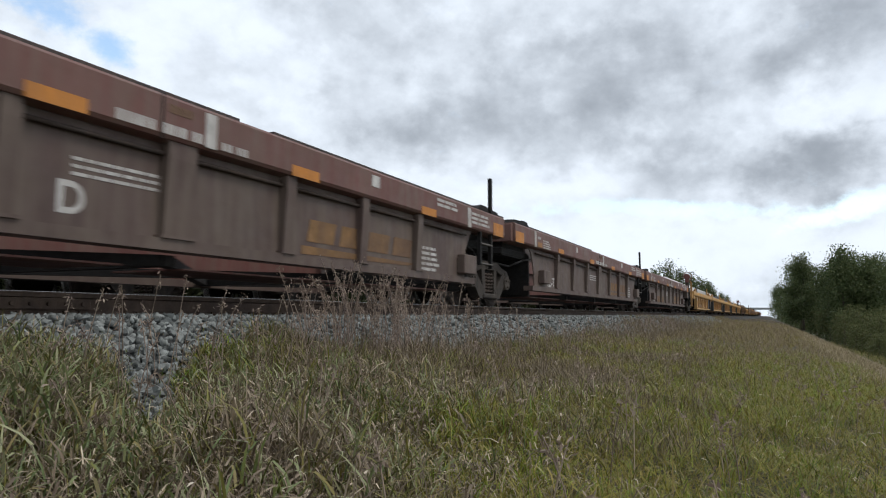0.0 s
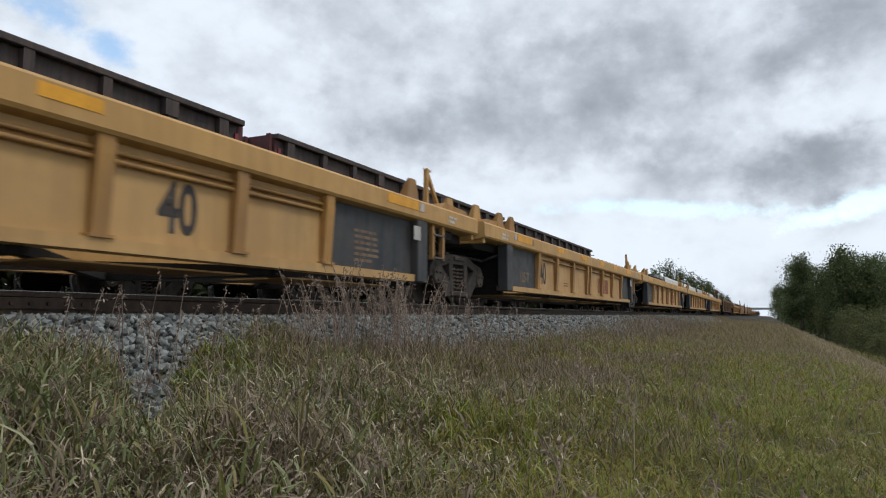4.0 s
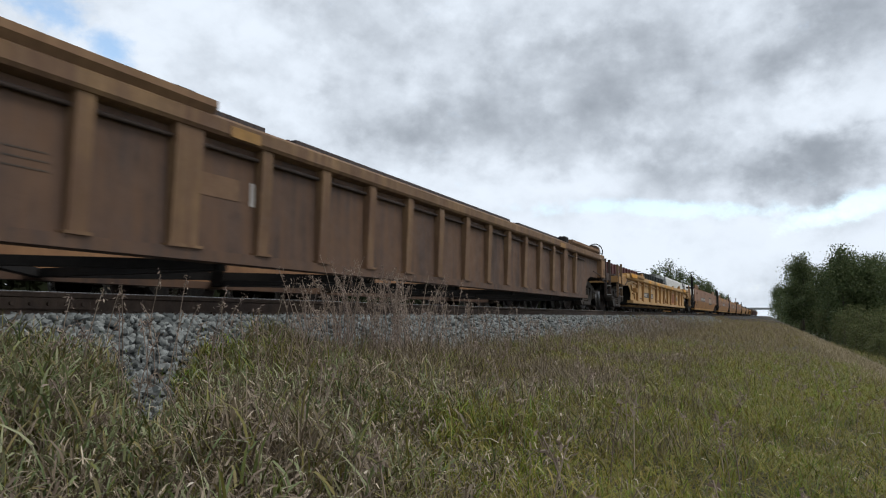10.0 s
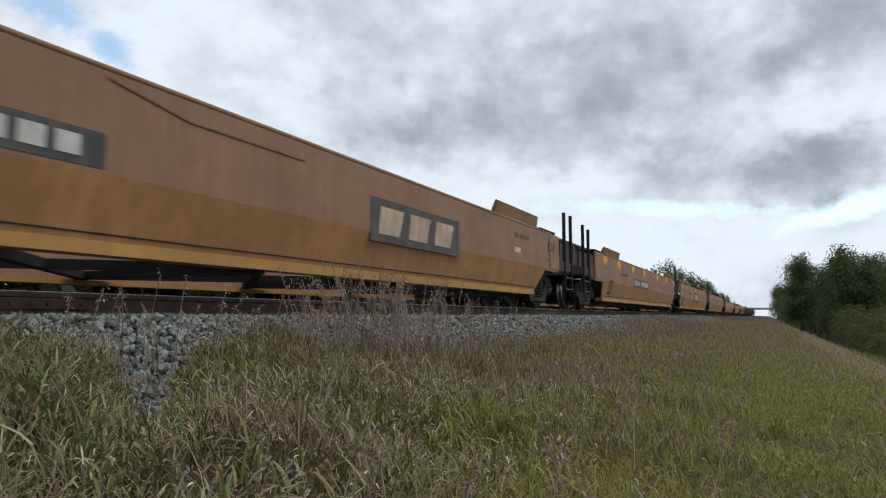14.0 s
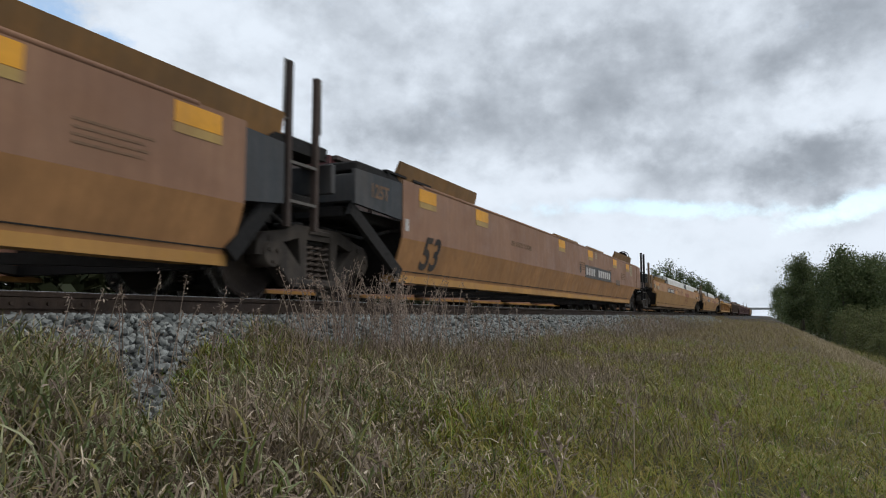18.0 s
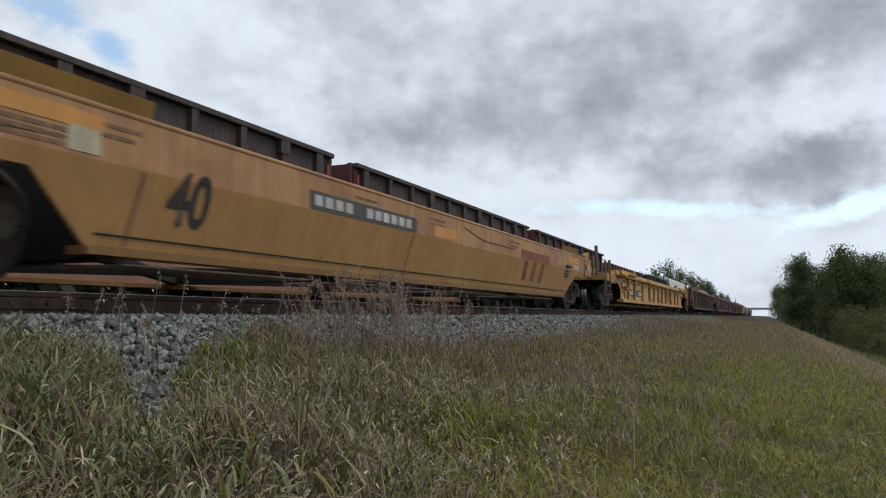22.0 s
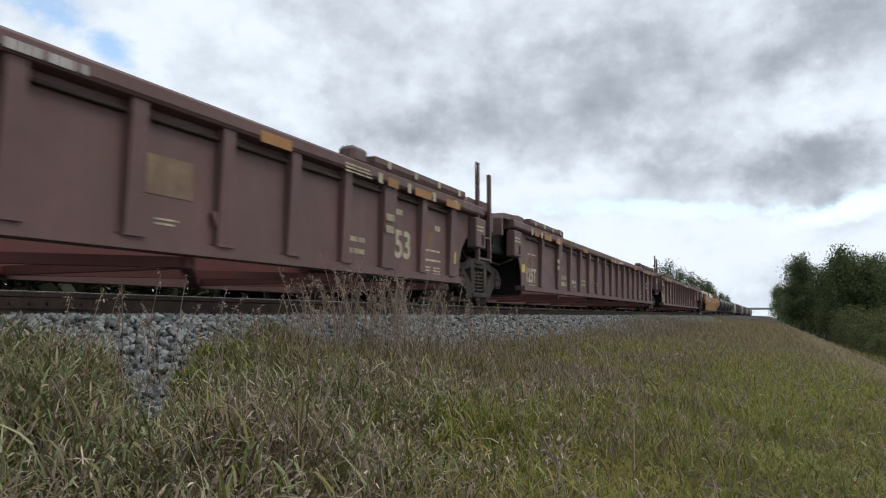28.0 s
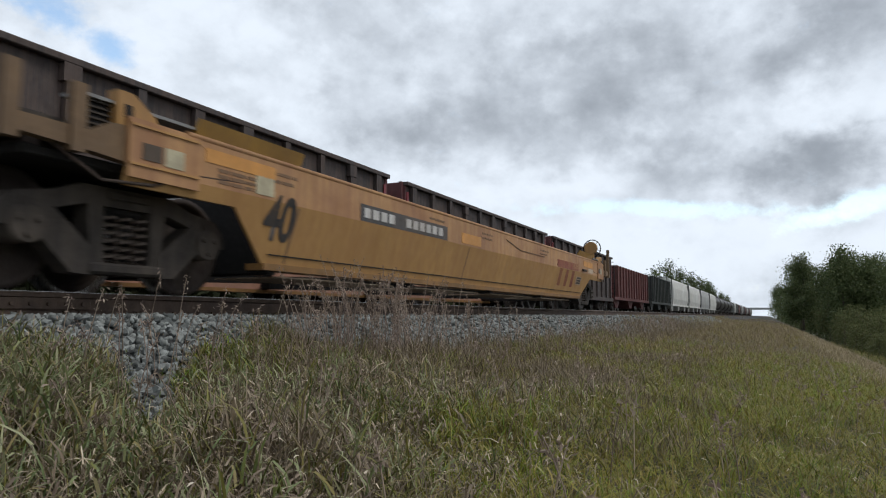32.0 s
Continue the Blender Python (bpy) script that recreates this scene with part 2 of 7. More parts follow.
    "dusk_brown": mat("dull_brown_car_paint", (0.084, 0.056, 0.045), 0.75, 0, 0.25, 1.1, 0.4, (0.10, 0.065, 0.045), 0.3, 0.2),
    "dusk_chord": mat("dusty_brown_chord", (0.19, 0.12, 0.075), 0.75, 0, 0.25, 1.1, 0.4, (0.09, 0.06, 0.045), 0.5, 0.2),
    "dusk_rib": mat("dusty_brown_rib", (0.13, 0.085, 0.058), 0.75, 0, 0.25, 1.1, 0.4, (0.08, 0.055, 0.045), 0.5, 0.2),
    "rust_gold": mat("rust_stained_gold_patch", (0.38, 0.21, 0.06), 0.7, 0, 0.25, 3, 0.3, (0.2, 0.11, 0.05), 0.4),
    "red_fade": mat("faded_red_field", (0.36, 0.12, 0.055), 0.7, 0, 0.25, 3, 0.3, (0.45, 0.24, 0.07), 0.5),
    "gold_faded": mat("faded_gold_patch", (0.42, 0.28, 0.09), 0.65, 0, 0.2, 3, 0.3, (0.28, 0.16, 0.07), 0.4),
    "plate_dark": mat("charcoal_board", (0.05, 0.052, 0.055), 0.65, 0, 0.25, 2, 0.3, (0.14, 0.10, 0.07), 0.3),
    # Worn pale paint, and the daylight painted into the short cars' floors.
    "pale_mark_daylit": mat("pale_worn_or_daylit_paint", (0.50, 0.40, 0.30), 0.7, 0, 0.25, 4, 0.3, (0.28, 0.17, 0.1), 0.4),
    "grey_blotch": mat("grey_overspray", (0.085, 0.08, 0.075), 0.7, 0, 0.3, 3, 0.3, (0.2, 0.12, 0.07), 0.5),
    "worn_cream": mat("worn_cream_label", (0.24, 0.17, 0.10), 0.7, 0, 0.25, 9, 0.3, (0.11, 0.06, 0.05), 0.4),
    "cream_yellow": mat("pale_yellow_label", (0.52, 0.42, 0.10), 0.65, 0, 0.2, 5),
    "orange_dull": mat("dull_orange_patch", (0.36, 0.175, 0.055), 0.65, 0, 0.2, 3, 0.3, (0.2, 0.1, 0.05), 0.35),
    "flap": mat("brown_ochre_or_edge_shade", (0.235, 0.118, 0.036), 0.65, 0, 0.2, 1, 0.35, (0.12, 0.07, 0.03), 0.4, 0.12),
    "flap_gold": mat("dark_gold_plate", (0.33, 0.185, 0.04), 0.65, 0, 0.2, 1, 0.35, (0.2, 0.11, 0.04), 0.4, 0.12),
    "ochre_up": mat("dusty_orange_ochre_paint", (0.43, 0.240, 0.106), 0.65, 0, 0.2, 0.7, 0.45, (0.23, 0.105, 0.055), 0.55, 0.12),
    "ochre_low": mat("deep_ochre_paint", (0.42, 0.235, 0.082), 0.65, 0, 0.14, 0.7, 0.4, (0.30, 0.15, 0.055), 0.35, 0.12),
    "ochre_orange": mat("stained_orange_patch", (0.55, 0.25, 0.06), 0.65, 0, 0.2, 3, 0.3, (0.42, 0.22, 0.08), 0.4),
    "post_dirty": mat("dirty_brown_yellow_post", (0.17, 0.105, 0.055), 0.7, 0, 0.25, 3, 0.4, (0.10, 0.065, 0.04), 0.5),
    "rust_rib": mat("rusty_gold_rib", (0.225, 0.135, 0.066), 0.75, 0, 0.3, 1.6, 0.6, (0.12, 0.065, 0.04), 0.55, 0.2),
    # Rusty steel; the ribbed cars' pipes also take it as chord shade.
    "rust_dark": mat("dark_rusty_or_shaded_steel", (0.048, 0.034, 0.028), 0.8, 0, 0.25, 2.0, 0.3, (0.08, 0.05, 0.035), 0.35, 0.2),
    "sill_gold": mat("yellow_sill_paint", (0.42, 0.22, 0.055), 0.65, 0, 0.2, 1.0, 0.3, (0.3, 0.15, 0.05), 0.35, 0.1),
    "concrete": mat("weathered_concrete", (0.38, 0.39, 0.38), 0.85, 0, 0.15, 0.4, 0.3, (0.2, 0.2, 0.19), 0.3),
}


def leaf_mat(name, a, c, rough=0.6, trans=0.25):
    """Thin leaves: each island takes its own place between two greens, and lets some light through."""
    m = bpy.data.materials.new(name)
    m.use_nodes = True
    nt = m.node_tree
    N, L = nt.nodes.new, nt.links.new
    b = nt.nodes["Principled BSDF"]
    geo = N("ShaderNodeNewGeometry")
    ramp = N("ShaderNodeValToRGB")
    n = len(c) + 1
    ramp.color_ramp.elements[0].color = (*a, 1)
    ramp.color_ramp.elements[1].color = (*c[-1], 1)
    for i, col in enumerate(c[:-1]):
        e = ramp.color_ramp.elements.new((i + 1) / (n - 1))
        e.color = (*col, 1)
    L(geo.outputs["Random Per Island"], ramp.inputs[0])
    L(ramp.outputs[0], b.inputs["Base Color"])
    b.inputs["Roughness"].default_value = rough
    b.inputs["Specular IOR Level"].default_value = 0.25
    tr = N("ShaderNodeBsdfTranslucent")
    L(ramp.outputs[0], tr.inputs[0])
    mx = N("ShaderNodeMixShader")
    mx.inputs[0].default_value = trans
    L(b.outputs[0], mx.inputs[1])
    L(tr.outputs[0], mx.inputs[2])
    L(mx.outputs[0], nt.nodes["Material Output"].inputs[0])
    return m


M["grass"] = leaf_mat("mixed_grass", (0.056, 0.075, 0.014), [(0.112, 0.126, 0.026), (0.180, 0.168, 0.042), (0.262, 0.212, 0.078), (0.150, 0.115, 0.052), (0.082, 0.097, 0.022)], 0.5, 0.2)
M["straw"] = leaf_mat("dry_grass", (0.400, 0.318, 0.222), [(0.215, 0.160, 0.110), (0.140, 0.102, 0.072), (0.090, 0.067, 0.049), (0.262, 0.200, 0.138), (0.560, 0.470, 0.350)], 0.5, 0.15)
M["mauve"] = leaf_mat("withered_brown_grass", (0.235, 0.180, 0.118), [(0.162, 0.124, 0.080), (0.108, 0.083, 0.055), (0.285, 0.225, 0.150), (0.190, 0.142, 0.098)], 0.6, 0.15)
M["olive"] = leaf_mat("olive_grass", (0.166, 0.158, 0.023), [(0.238, 0.208, 0.038), (0.330, 0.256, 0.072), (0.134, 0.139, 0.020), (0.254, 0.186, 0.066)], 0.5, 0.25)
M["pale"] = leaf_mat("pale_slope_grass", (0.430, 0.345, 0.225), [(0.350, 0.275, 0.170), (0.265, 0.212, 0.115), (0.200, 0.175, 0.075)], 0.6, 0.2)
M["tan_blade"] = leaf_mat("tan_brown_grass", (0.300, 0.230, 0.140), [(0.225, 0.172, 0.100), (0.175, 0.140, 0.070), (0.370, 0.290, 0.185)], 0.6, 0.2)
M["lush"] = leaf_mat("lush_grass", (0.098, 0.156, 0.015), [(0.165, 0.218, 0.024), (0.288, 0.296, 0.047), (0.125, 0.147, 0.020)], 0.45, 0.3)
M["fresh"] = leaf_mat("grey_green_grass", (0.082, 0.118, 0.040), [(0.138, 0.172, 0.066), (0.215, 0.236, 0.106), (0.320, 0.315, 0.180), (0.105, 0.135, 0.047)], 0.45, 0.2)
M["spike"] = leaf_mat("pale_spikelets", (0.66, 0.58, 0.46), [(0.52, 0.43, 0.32), (0.40, 0.31, 0.22)], 0.6, 0.3)
M["seed"] = leaf_mat("seed_heads", (0.24, 0.18, 0.14), [(0.38, 0.30, 0.23), (0.18, 0.13, 0.11), (0.30, 0.225, 0.17)], 0.7, 0.2)
M["leaf"] = leaf_mat("tree_leaves", (0.050, 0.074, 0.028), [(0.072, 0.098, 0.036), (0.095, 0.118, 0.045), (0.13, 0.145, 0.062)], 0.6, 0.3)
M["light_leaf"] = leaf_mat("light_tree_leaves", (0.075, 0.105, 0.04), [(0.10, 0.13, 0.048), (0.14, 0.155, 0.065)], 0.6, 0.35)
# Leaf greens darkened for the shade that lies beneath the cars.
M["thicket"] = leaf_mat("shaded_thicket_leaves", (0.035, 0.045, 0.02), [(0.045, 0.055, 0.024), (0.06, 0.062, 0.03)], 0.7, 0.2)
M["shrub"] = leaf_mat("shrub_leaves", (0.09, 0.115, 0.04), [(0.12, 0.135, 0.05), (0.17, 0.16, 0.07)], 0.6, 0.3)


# ---- building kit ----
def part(name, bm, material, parent, label=""):
    me = bpy.data.meshes.new(name)
    bm.to_mesh(me)
    bm.free()
    me.materials.append(material)
    ob = new(name, me)
    ob.parent = parent
    if label:
        ob["label"] = label
    return ob


def part_mesh(name, me, parent):
    ob = new(name, me)
    ob.parent = parent
    return ob


def thing(name, label, category, m=None, group="", kind=""):
    ob = new(name)
    ob.empty_display_size = 0.3
    if m is not None:
        ob.matrix_basis = m
    return tagged(ob, label, category, group, kind)


def prism(bm, pts, axis, a, b):
    """A polygon pushed along an axis. pts: pairs in the other two axes, in x, y, z order."""
    def at(p, w):
        return {"x": (w, p[0], p[1]), "y": (p[0], w, p[1]), "z": (p[0], p[1], w)}[axis]
    lo = [bm.verts.new(at(p, a)) for p in pts]
    hi = [bm.verts.new(at(p, b)) for p in pts]
    n = len(pts)
    faces = [bm.faces.new(lo), bm.faces.new(hi[::-1])]
    for i in range(n):
        j = (i + 1) % n
        faces.append(bm.faces.new((lo[j], lo[i], hi[i], hi[j])))
    bmesh.ops.recalc_face_normals(bm, faces=faces)
    return faces


def box(bm, x0, x1, y0, y1, z0, z1, bev=0.0):
    faces = prism(bm, [(x0, y0), (x1, y0), (x1, y1), (x0, y1)], "z", z0, z1)
    if bev:
        edges = list({e for f in faces for e in f.edges})
        bmesh.ops.bevel(bm, geom=edges, offset=bev, segments=1, affect="EDGES", clamp_overlap=True)


def beam(bm, p, q, w, h=None):
    """A square bar from p to q."""
    h = h or w
    p, q = Vector(p), Vector(q)
    d = (q - p).normalized()
    side = d.cross(Vector((0, 0, 1)))
    if side.length < 1e-4:
        side = Vector((1, 0, 0))
    side.normalize()
    up = side.cross(d)
    ring = [side * w / 2 + up * h / 2, -side * w / 2 + up * h / 2, -side * w / 2 - up * h / 2, side * w / 2 - up * h / 2]
    a = [bm.verts.new(p + r) for r in ring]
    b = [bm.verts.new(q + r) for r in ring]
    fs = [bm.faces.new(a), bm.faces.new(b[::-1])]
    for i in range(4):
        j = (i + 1) % 4
        fs.append(bm.faces.new((a[j], a[i], b[i], b[j])))
    bmesh.ops.recalc_face_normals(bm, faces=fs)


def rod(bm, p, q, r, n=8, r2=None):
    """A round bar, or a cone, from p to q."""
    p, q = Vector(p), Vector(q)
    d = (q - p).normalized()
    side = d.orthogonal().normalized()
    up = d.cross(side)
    r2 = r if r2 is None else r2
    a, b = [], []
    for i in range(n):
        c, s = math.cos(2 * math.pi * i / n), math.sin(2 * math.pi * i / n)
        a.append(bm.verts.new(p + (side * c + up * s) * r))
        b.append(bm.verts.new(q + (side * c + up * s) * r2))
    fs = [bm.faces.new(a), bm.faces.new(b[::-1])]
    for i in range(n):
        j = (i + 1) % n
        f = bm.faces.new((a[j], a[i], b[i], b[j]))
        f.smooth = True
        fs.append(f)
    bmesh.ops.recalc_face_normals(bm, faces=fs)


def pipe(bm, pts, r, n=6):
    for a, b in zip(pts, pts[1:]):
        rod(bm, a, b, r, n)


def lathe(bm, prof, n=28, y_axis=True):
    """Turns a profile of (radius, y) about the y axis."""
    rings = []
    for r, y in prof:
        rings.append([bm.verts.new((r * math.cos(2 * math.pi * i / n), y, r * math.sin(2 * math.pi * i / n))) for i in range(n)])
    fs = []
    for a, b in zip(rings, rings[1:]):
        for i in range(n):
            j = (i + 1) % n
            f = bm.faces.new((a[i], a[j], b[j], b[i]))
            f.smooth = True
            fs.append(f)
    fs += [bm.faces.new(rings[0][::-1]), bm.faces.new(rings[-1])]
    bmesh.ops.recalc_face_normals(bm, faces=fs)


def BM():
    return bmesh.new()


_text = {}


def lettering(text, height):
    """A flat mesh of built-in type, lower left corner at the origin, reading along x in the x-z plane, seen from -y."""
    key = (text, height)
    if key not in _text:
        cu = bpy.data.curves.new("type", "FONT")
        cu.body, cu.size, cu.offset = text, height * 1.4, height * 0.034
        ob = new("type", cu)
        me = bpy.data.meshes.new_from_object(ob.evaluated_get(bpy.context.evaluated_depsgraph_get()))
        bpy.data.objects.remove(ob)
        me.transform(Matrix.Rotation(radians(90), 4, "X"))
        _text[key] = me
    return _text[key]


# ---- rolling stock ----
WHEEL_R = 0.457
AXLE_X = 0.87
SPIN = {-1: [], 1: []}     # wheelsets, leading and trailing, that roll with the near train
MESH = {}


def mesh_of(name, bm, *mats):
    me = bpy.data.meshes.new(name)
    bm.to_mesh(me)
    bm.free()
    for m in mats:
        me.materials.append(m)
    return me


def bogie_meshes():
    bm = BM()
    for s in (-1, 1):
        prof = [(0.08, s * 0.40), (0.36, s * 0.69), (0.40, s * 0.69), (0.457, s * 0.705), (0.457, s * 0.80), (0.455, s * 0.822), (0.40, s * 0.83),
                (0.385, s * 0.79), (0.22, s * 0.765), (0.15, s * 0.80), (0.14, s * 0.84), (0.085, s * 0.84)]
        lathe(bm, prof, 36)
        lathe(bm, [(0.40, s * 0.675), (0.487, s * 0.685), (0.487, s * 0.70), (0.457, s * 0.706)], 36)
    rod(bm, (0, -0.98, 0), (0, 0.98, 0), 0.085, 14)
    for f in bm.faces:
        c = f.calc_center_median()
        f.material_index = 1 if math.hypot(c.x, c.z) > 0.44 and abs(c.y) < 0.815 else 0
    MESH["wheelset"] = mesh_of("wheelset", bm, M["wheel"], M["tread"])

    bm = BM()
    top = [(-1.10, 0.44), (-1.08, 0.58), (-0.98, 0.68), (-0.66, 0.735), (-0.44, 0.82), (0.44, 0.82), (0.66, 0.735), (0.98, 0.68), (1.08, 0.58), (1.10, 0.44), (1.0, 0.44), (0.98, 0.55), (0.78, 0.56), (0.62, 0.61),
           (0.40, 0.67), (-0.40, 0.67), (-0.62, 0.61), (-0.78, 0.56), (-0.98, 0.55), (-1.0, 0.44)]
    prism(bm, top, "y", -0.085, 0.085)
    for s in (-1, 1):
        prism(bm, [(s * 0.94, 0.57), (s * 0.70, 0.63), (s * 0.36, 0.36), (s * 0.28, 0.30), (s * 0.32, 0.125), (s * 0.50, 0.135), (s * 0.74, 0.36)], "y", -0.095, 0.085)
        prism(bm, [(s * 0.225, 0.22), (s * 0.335, 0.22), (s * 0.39, 0.74), (s * 0.235, 0.74)], "y", -0.088, 0.08)
        rod(bm, (s * 0.87, -0.10, 0.62), (s * 0.87, -0.06, 0.62), 0.05, 8)
    box(bm, -0.36, 0.36, -0.12, 0.12, 0.135, 0.225, 0.02)
    box(bm, -0.20, 0.20, -0.11, -0.06, 0.73, 0.79, 0.01)
    MESH["sideframe"] = mesh_of("sideframe", bm, M["truck"])

    bm = BM()
    last = None
    for k in range(49):
        q = k * math.pi / 4
        z = 0.235 + 0.062 * k / 8
        ring = [bm.verts.new(((0.062 + 0.015 * math.cos(a)) * math.cos(q), (0.062 + 0.015 * math.cos(a)) * math.sin(q), z + 0.015 * math.sin(a))) for a in (0.8, 2.4, 4.0, 5.5)]
        if last:
            for e in range(4):
                bm.faces.new((last[e], ring[e], ring[(e + 1) % 4], last[(e + 1) % 4]))
        last = ring
    MESH["spring"] = mesh_of("spring", bm, M["spring"])

    bm = BM()
    lathe(bm, [(0.135, -0.13), (0.14, 0.0), (0.14, 0.09), (0.12, 0.12)], 18)
    for k in range(3):
        q = k * 2.094 + 0.5
        rod(bm, (0.08 * math.cos(q), -0.155, 0.08 * math.sin(q)), (0.08 * math.cos(q), -0.12, 0.08 * math.sin(q)), 0.024, 6)
    MESH["bearing"] = mesh_of("bearing_cap", bm, M["truck"])

    bm = BM()
    box(bm, -0.21, 0.21, -1.04, 1.04, 0.61, 0.75, 0.03)
    box(bm, -0.16, 0.16, -0.45, 0.45, 0.45, 0.62, 0.02)
    for s in (-1, 1):
        beam(bm, (s * 0.40, -0.72, 0.42), (s * 0.40, 0.72, 0.42), 0.07, 0.09)
        for e in (-1, 1):
            prism(bm, [(s * 0.38, 0.30), (s * 0.44, 0.30), (s * 0.46, 0.60), (s * 0.42, 0.60)], "y", e * 0.75 - 0.05, e * 0.75 + 0.05)
        box(bm, -0.10, 0.10, s * 0.62 - 0.10, s * 0.62 + 0.10, 0.80, 0.90, 0.01)
    MESH["bolster"] = mesh_of("bolster", bm, M["black"])


bogie_meshes()


def bogie(car, x, rolling=True, springs=True):
    """A two-axle truck under a car; the wheelsets turn on it."""
    b = part_mesh("bogie", MESH["bolster"], car)
    b.location = (x, 0, 0)
    b["label"] = "dusty cast-steel two-axle railway truck"
    for s in (-1, 1):
        w = part_mesh("wheelset", MESH["wheelset"], b)
        w.location = (s * AXLE_X, 0, WHEEL_R)
        if rolling:
            SPIN[s].append(w)
        f = part_mesh("sideframe", MESH["sideframe"], b)
        f.location = (0, s * 1.02, 0)
        if springs:
            for cx in (-0.15, 0.0, 0.15):
                g = part_mesh("spring", MESH["spring"], b)
                g.location = (cx, s * 1.04, 0)
        for e in (-1, 1):
            c = part_mesh("bearing_cap", MESH["bearing"], b)
            c.matrix_basis = pose(e * AXLE_X, s * 1.02, WHEEL_R, 0, 0, 0 if s < 0 else 180)
    return b


def coupler(car, x, s):
    """Knuckle coupler that points along s from x."""
    bm = BM()
    box(bm, min(x, x + s * 0.75), max(x, x + s * 0.75), -0.09, 0.09, 0.76, 0.96, 0.015)
    h = x + s * 0.75
    prism(bm, [(h, -0.16), (h + s * 0.16, -0.19), (h + s * 0.27, -0.10), (h + s * 0.20, -0.02), (h + s * 0.14, 0.02), (h + s * 0.24, 0.12), (h + s * 0.10, 0.19), (h, 0.16)], "z", 0.72, 1.0)
    part("coupler", bm, M["black"], car)
    bm = BM()
    pipe(bm, [(x + s * 0.1, -0.35, 0.75), (x + s * 0.45, -0.38, 0.55), (x + s * 0.8, -0.30, 0.48), (x + s * 1.02, -0.22, 0.58)], 0.025)
    part("brake_hose", bm, M["black"], car)


def marks(car, name, x, z, w, rows, mat_key, y, h=0.05, gap=0.045, ragged=0.3, label=""):
    """Lines of small stencilling, as plain bars, lower left at x, z."""
    rnd = random.Random(int(x * 977) + rows * 31 + int(z * 113))
    for k in range(rows):
        bm = BM()
        ww = w * (1 - ragged * rnd.random())
        zz = z + (rows - 1 - k) * (h + gap)
        a, left = x, rnd.randint(3, 7)
        while a < x + ww - 0.02:
            if h >= 0.045:
                b = a + h * rnd.uniform(0.42, 0.68)
                left -= 1
                step = h * (0.22 if left else 0.75)
                left = left or rnd.randint(3, 7)
            else:
                b, step = a + h * rnd.uniform(2.5, 7.0), h * 0.8
            box(bm, a, min(b, x + ww), y - 0.004, y, zz, zz + h)
            a = b + step
        tagged(part(name, bm, M[mat_key], car, label), kind="stuff")


def patch(car, name, x, z, w, h, mat_key, y, label=""):
    bm = BM()
    box(bm, x, x + w, y - 0.005, y, z, z + h)
    return part(name, bm, M[mat_key], car, label)


def sign(car, text, x, z, h, mat_key, y, stretch=1.0):
    ob = part_mesh("lettering", lettering(text, h).copy(), car)
    ob.data.materials.clear()
    ob.data.materials.append(M[mat_key])
    ob.location, ob.scale = (x, y - 0.004, z), (stretch, 1, 1)
    return ob


def ladder(car, x, w, z0, z1, y, mat_key, step_mat, rungs=2, loop=0.0, name="end_ladder"):
    """Two posts at a corner with steps between; loop: how far a grab loop rises over the posts."""
    for a in (x, x + w):
        bm = BM()
        box(bm, a - 0.035, a + 0.035, y - 0.03, y + 0.03, z0, z1)
        post = part("ladder_post", bm, M[mat_key], car)
    for k in range(rungs):
        bm = BM()
        zz = z0 + 0.03 + k * 0.33
        box(bm, x, x + w, y - 0.045, y + 0.045, zz - 0.012, zz + 0.012)
        part("step", bm, M[step_mat], post)
    return post


def mast(car, x, y, z0, z1, mat_key, loop_mat, loop=0.5, side=0.09):
    """An upright grab post with a thin loop handle on it."""
    bm = BM()
    box(bm, x - 0.03, x + 0.03, y - 0.03, y + 0.03, z0, z1)
    p = part("grab_post", bm, M[mat_key], car)
    bm = BM()
    pipe(bm, [(x, y, z1 - loop), (x + side, y, z1 - loop), (x + side, y, z1), (x, y, z1)], 0.013, 6)
    part("grab_iron", bm, M[loop_mat], p)


def hand_brake(car, x, y, z, r, mat_key, stand_mat, s=1):
    """A brake wheel on a housing, face along the train."""
    bm = BM()
    rod(bm, (x - 0.09, y, z), (x + 0.07, y, z), 0.19, 10)
    rod(bm, (x + 0.07, y, z), (x + 0.10, y, z), 0.13, 10)
    box(bm, x - 0.07, x + 0.05, y - 0.09, y + 0.09, z - 0.34, z - 0.1, 0.02)
    house = bm
    bm = BM()
    box(bm, x - 0.06, x + 0.04, y - 0.09, y + 0.07, 1.0, z - 0.3)
    rod(bm, (x - 0.04, y + 0.1, 0.9), (x - 0.04, y + 0.1, z), 0.02, 6)
    beam(bm, (x - 0.02, y - 0.06, z - 0.45), (x - 0.34, y - 0.06, z - 0.62), 0.05)
    st = part("brake_stand", bm, M["rust_dark"], car)
    part("brake_housing", house, M[stand_mat], st)
    bm = BM()
    xx = x + s * 0.13
    n = 22
    ring = [(xx, y + r * math.cos(2 * math.pi * i / n), z + r * math.sin(2 * math.pi * i / n)) for i in range(n + 1)]
    pipe(bm, ring, 0.016, 6)
    for i in range(0, n, 4):
        beam(bm, (xx - s * 0.02, y, z), ring[i], 0.03, 0.015)
    rod(bm, (x, y, z), (xx, y, z), 0.04, 8)
    part("brake_wheel", bm, M[mat_key], st)


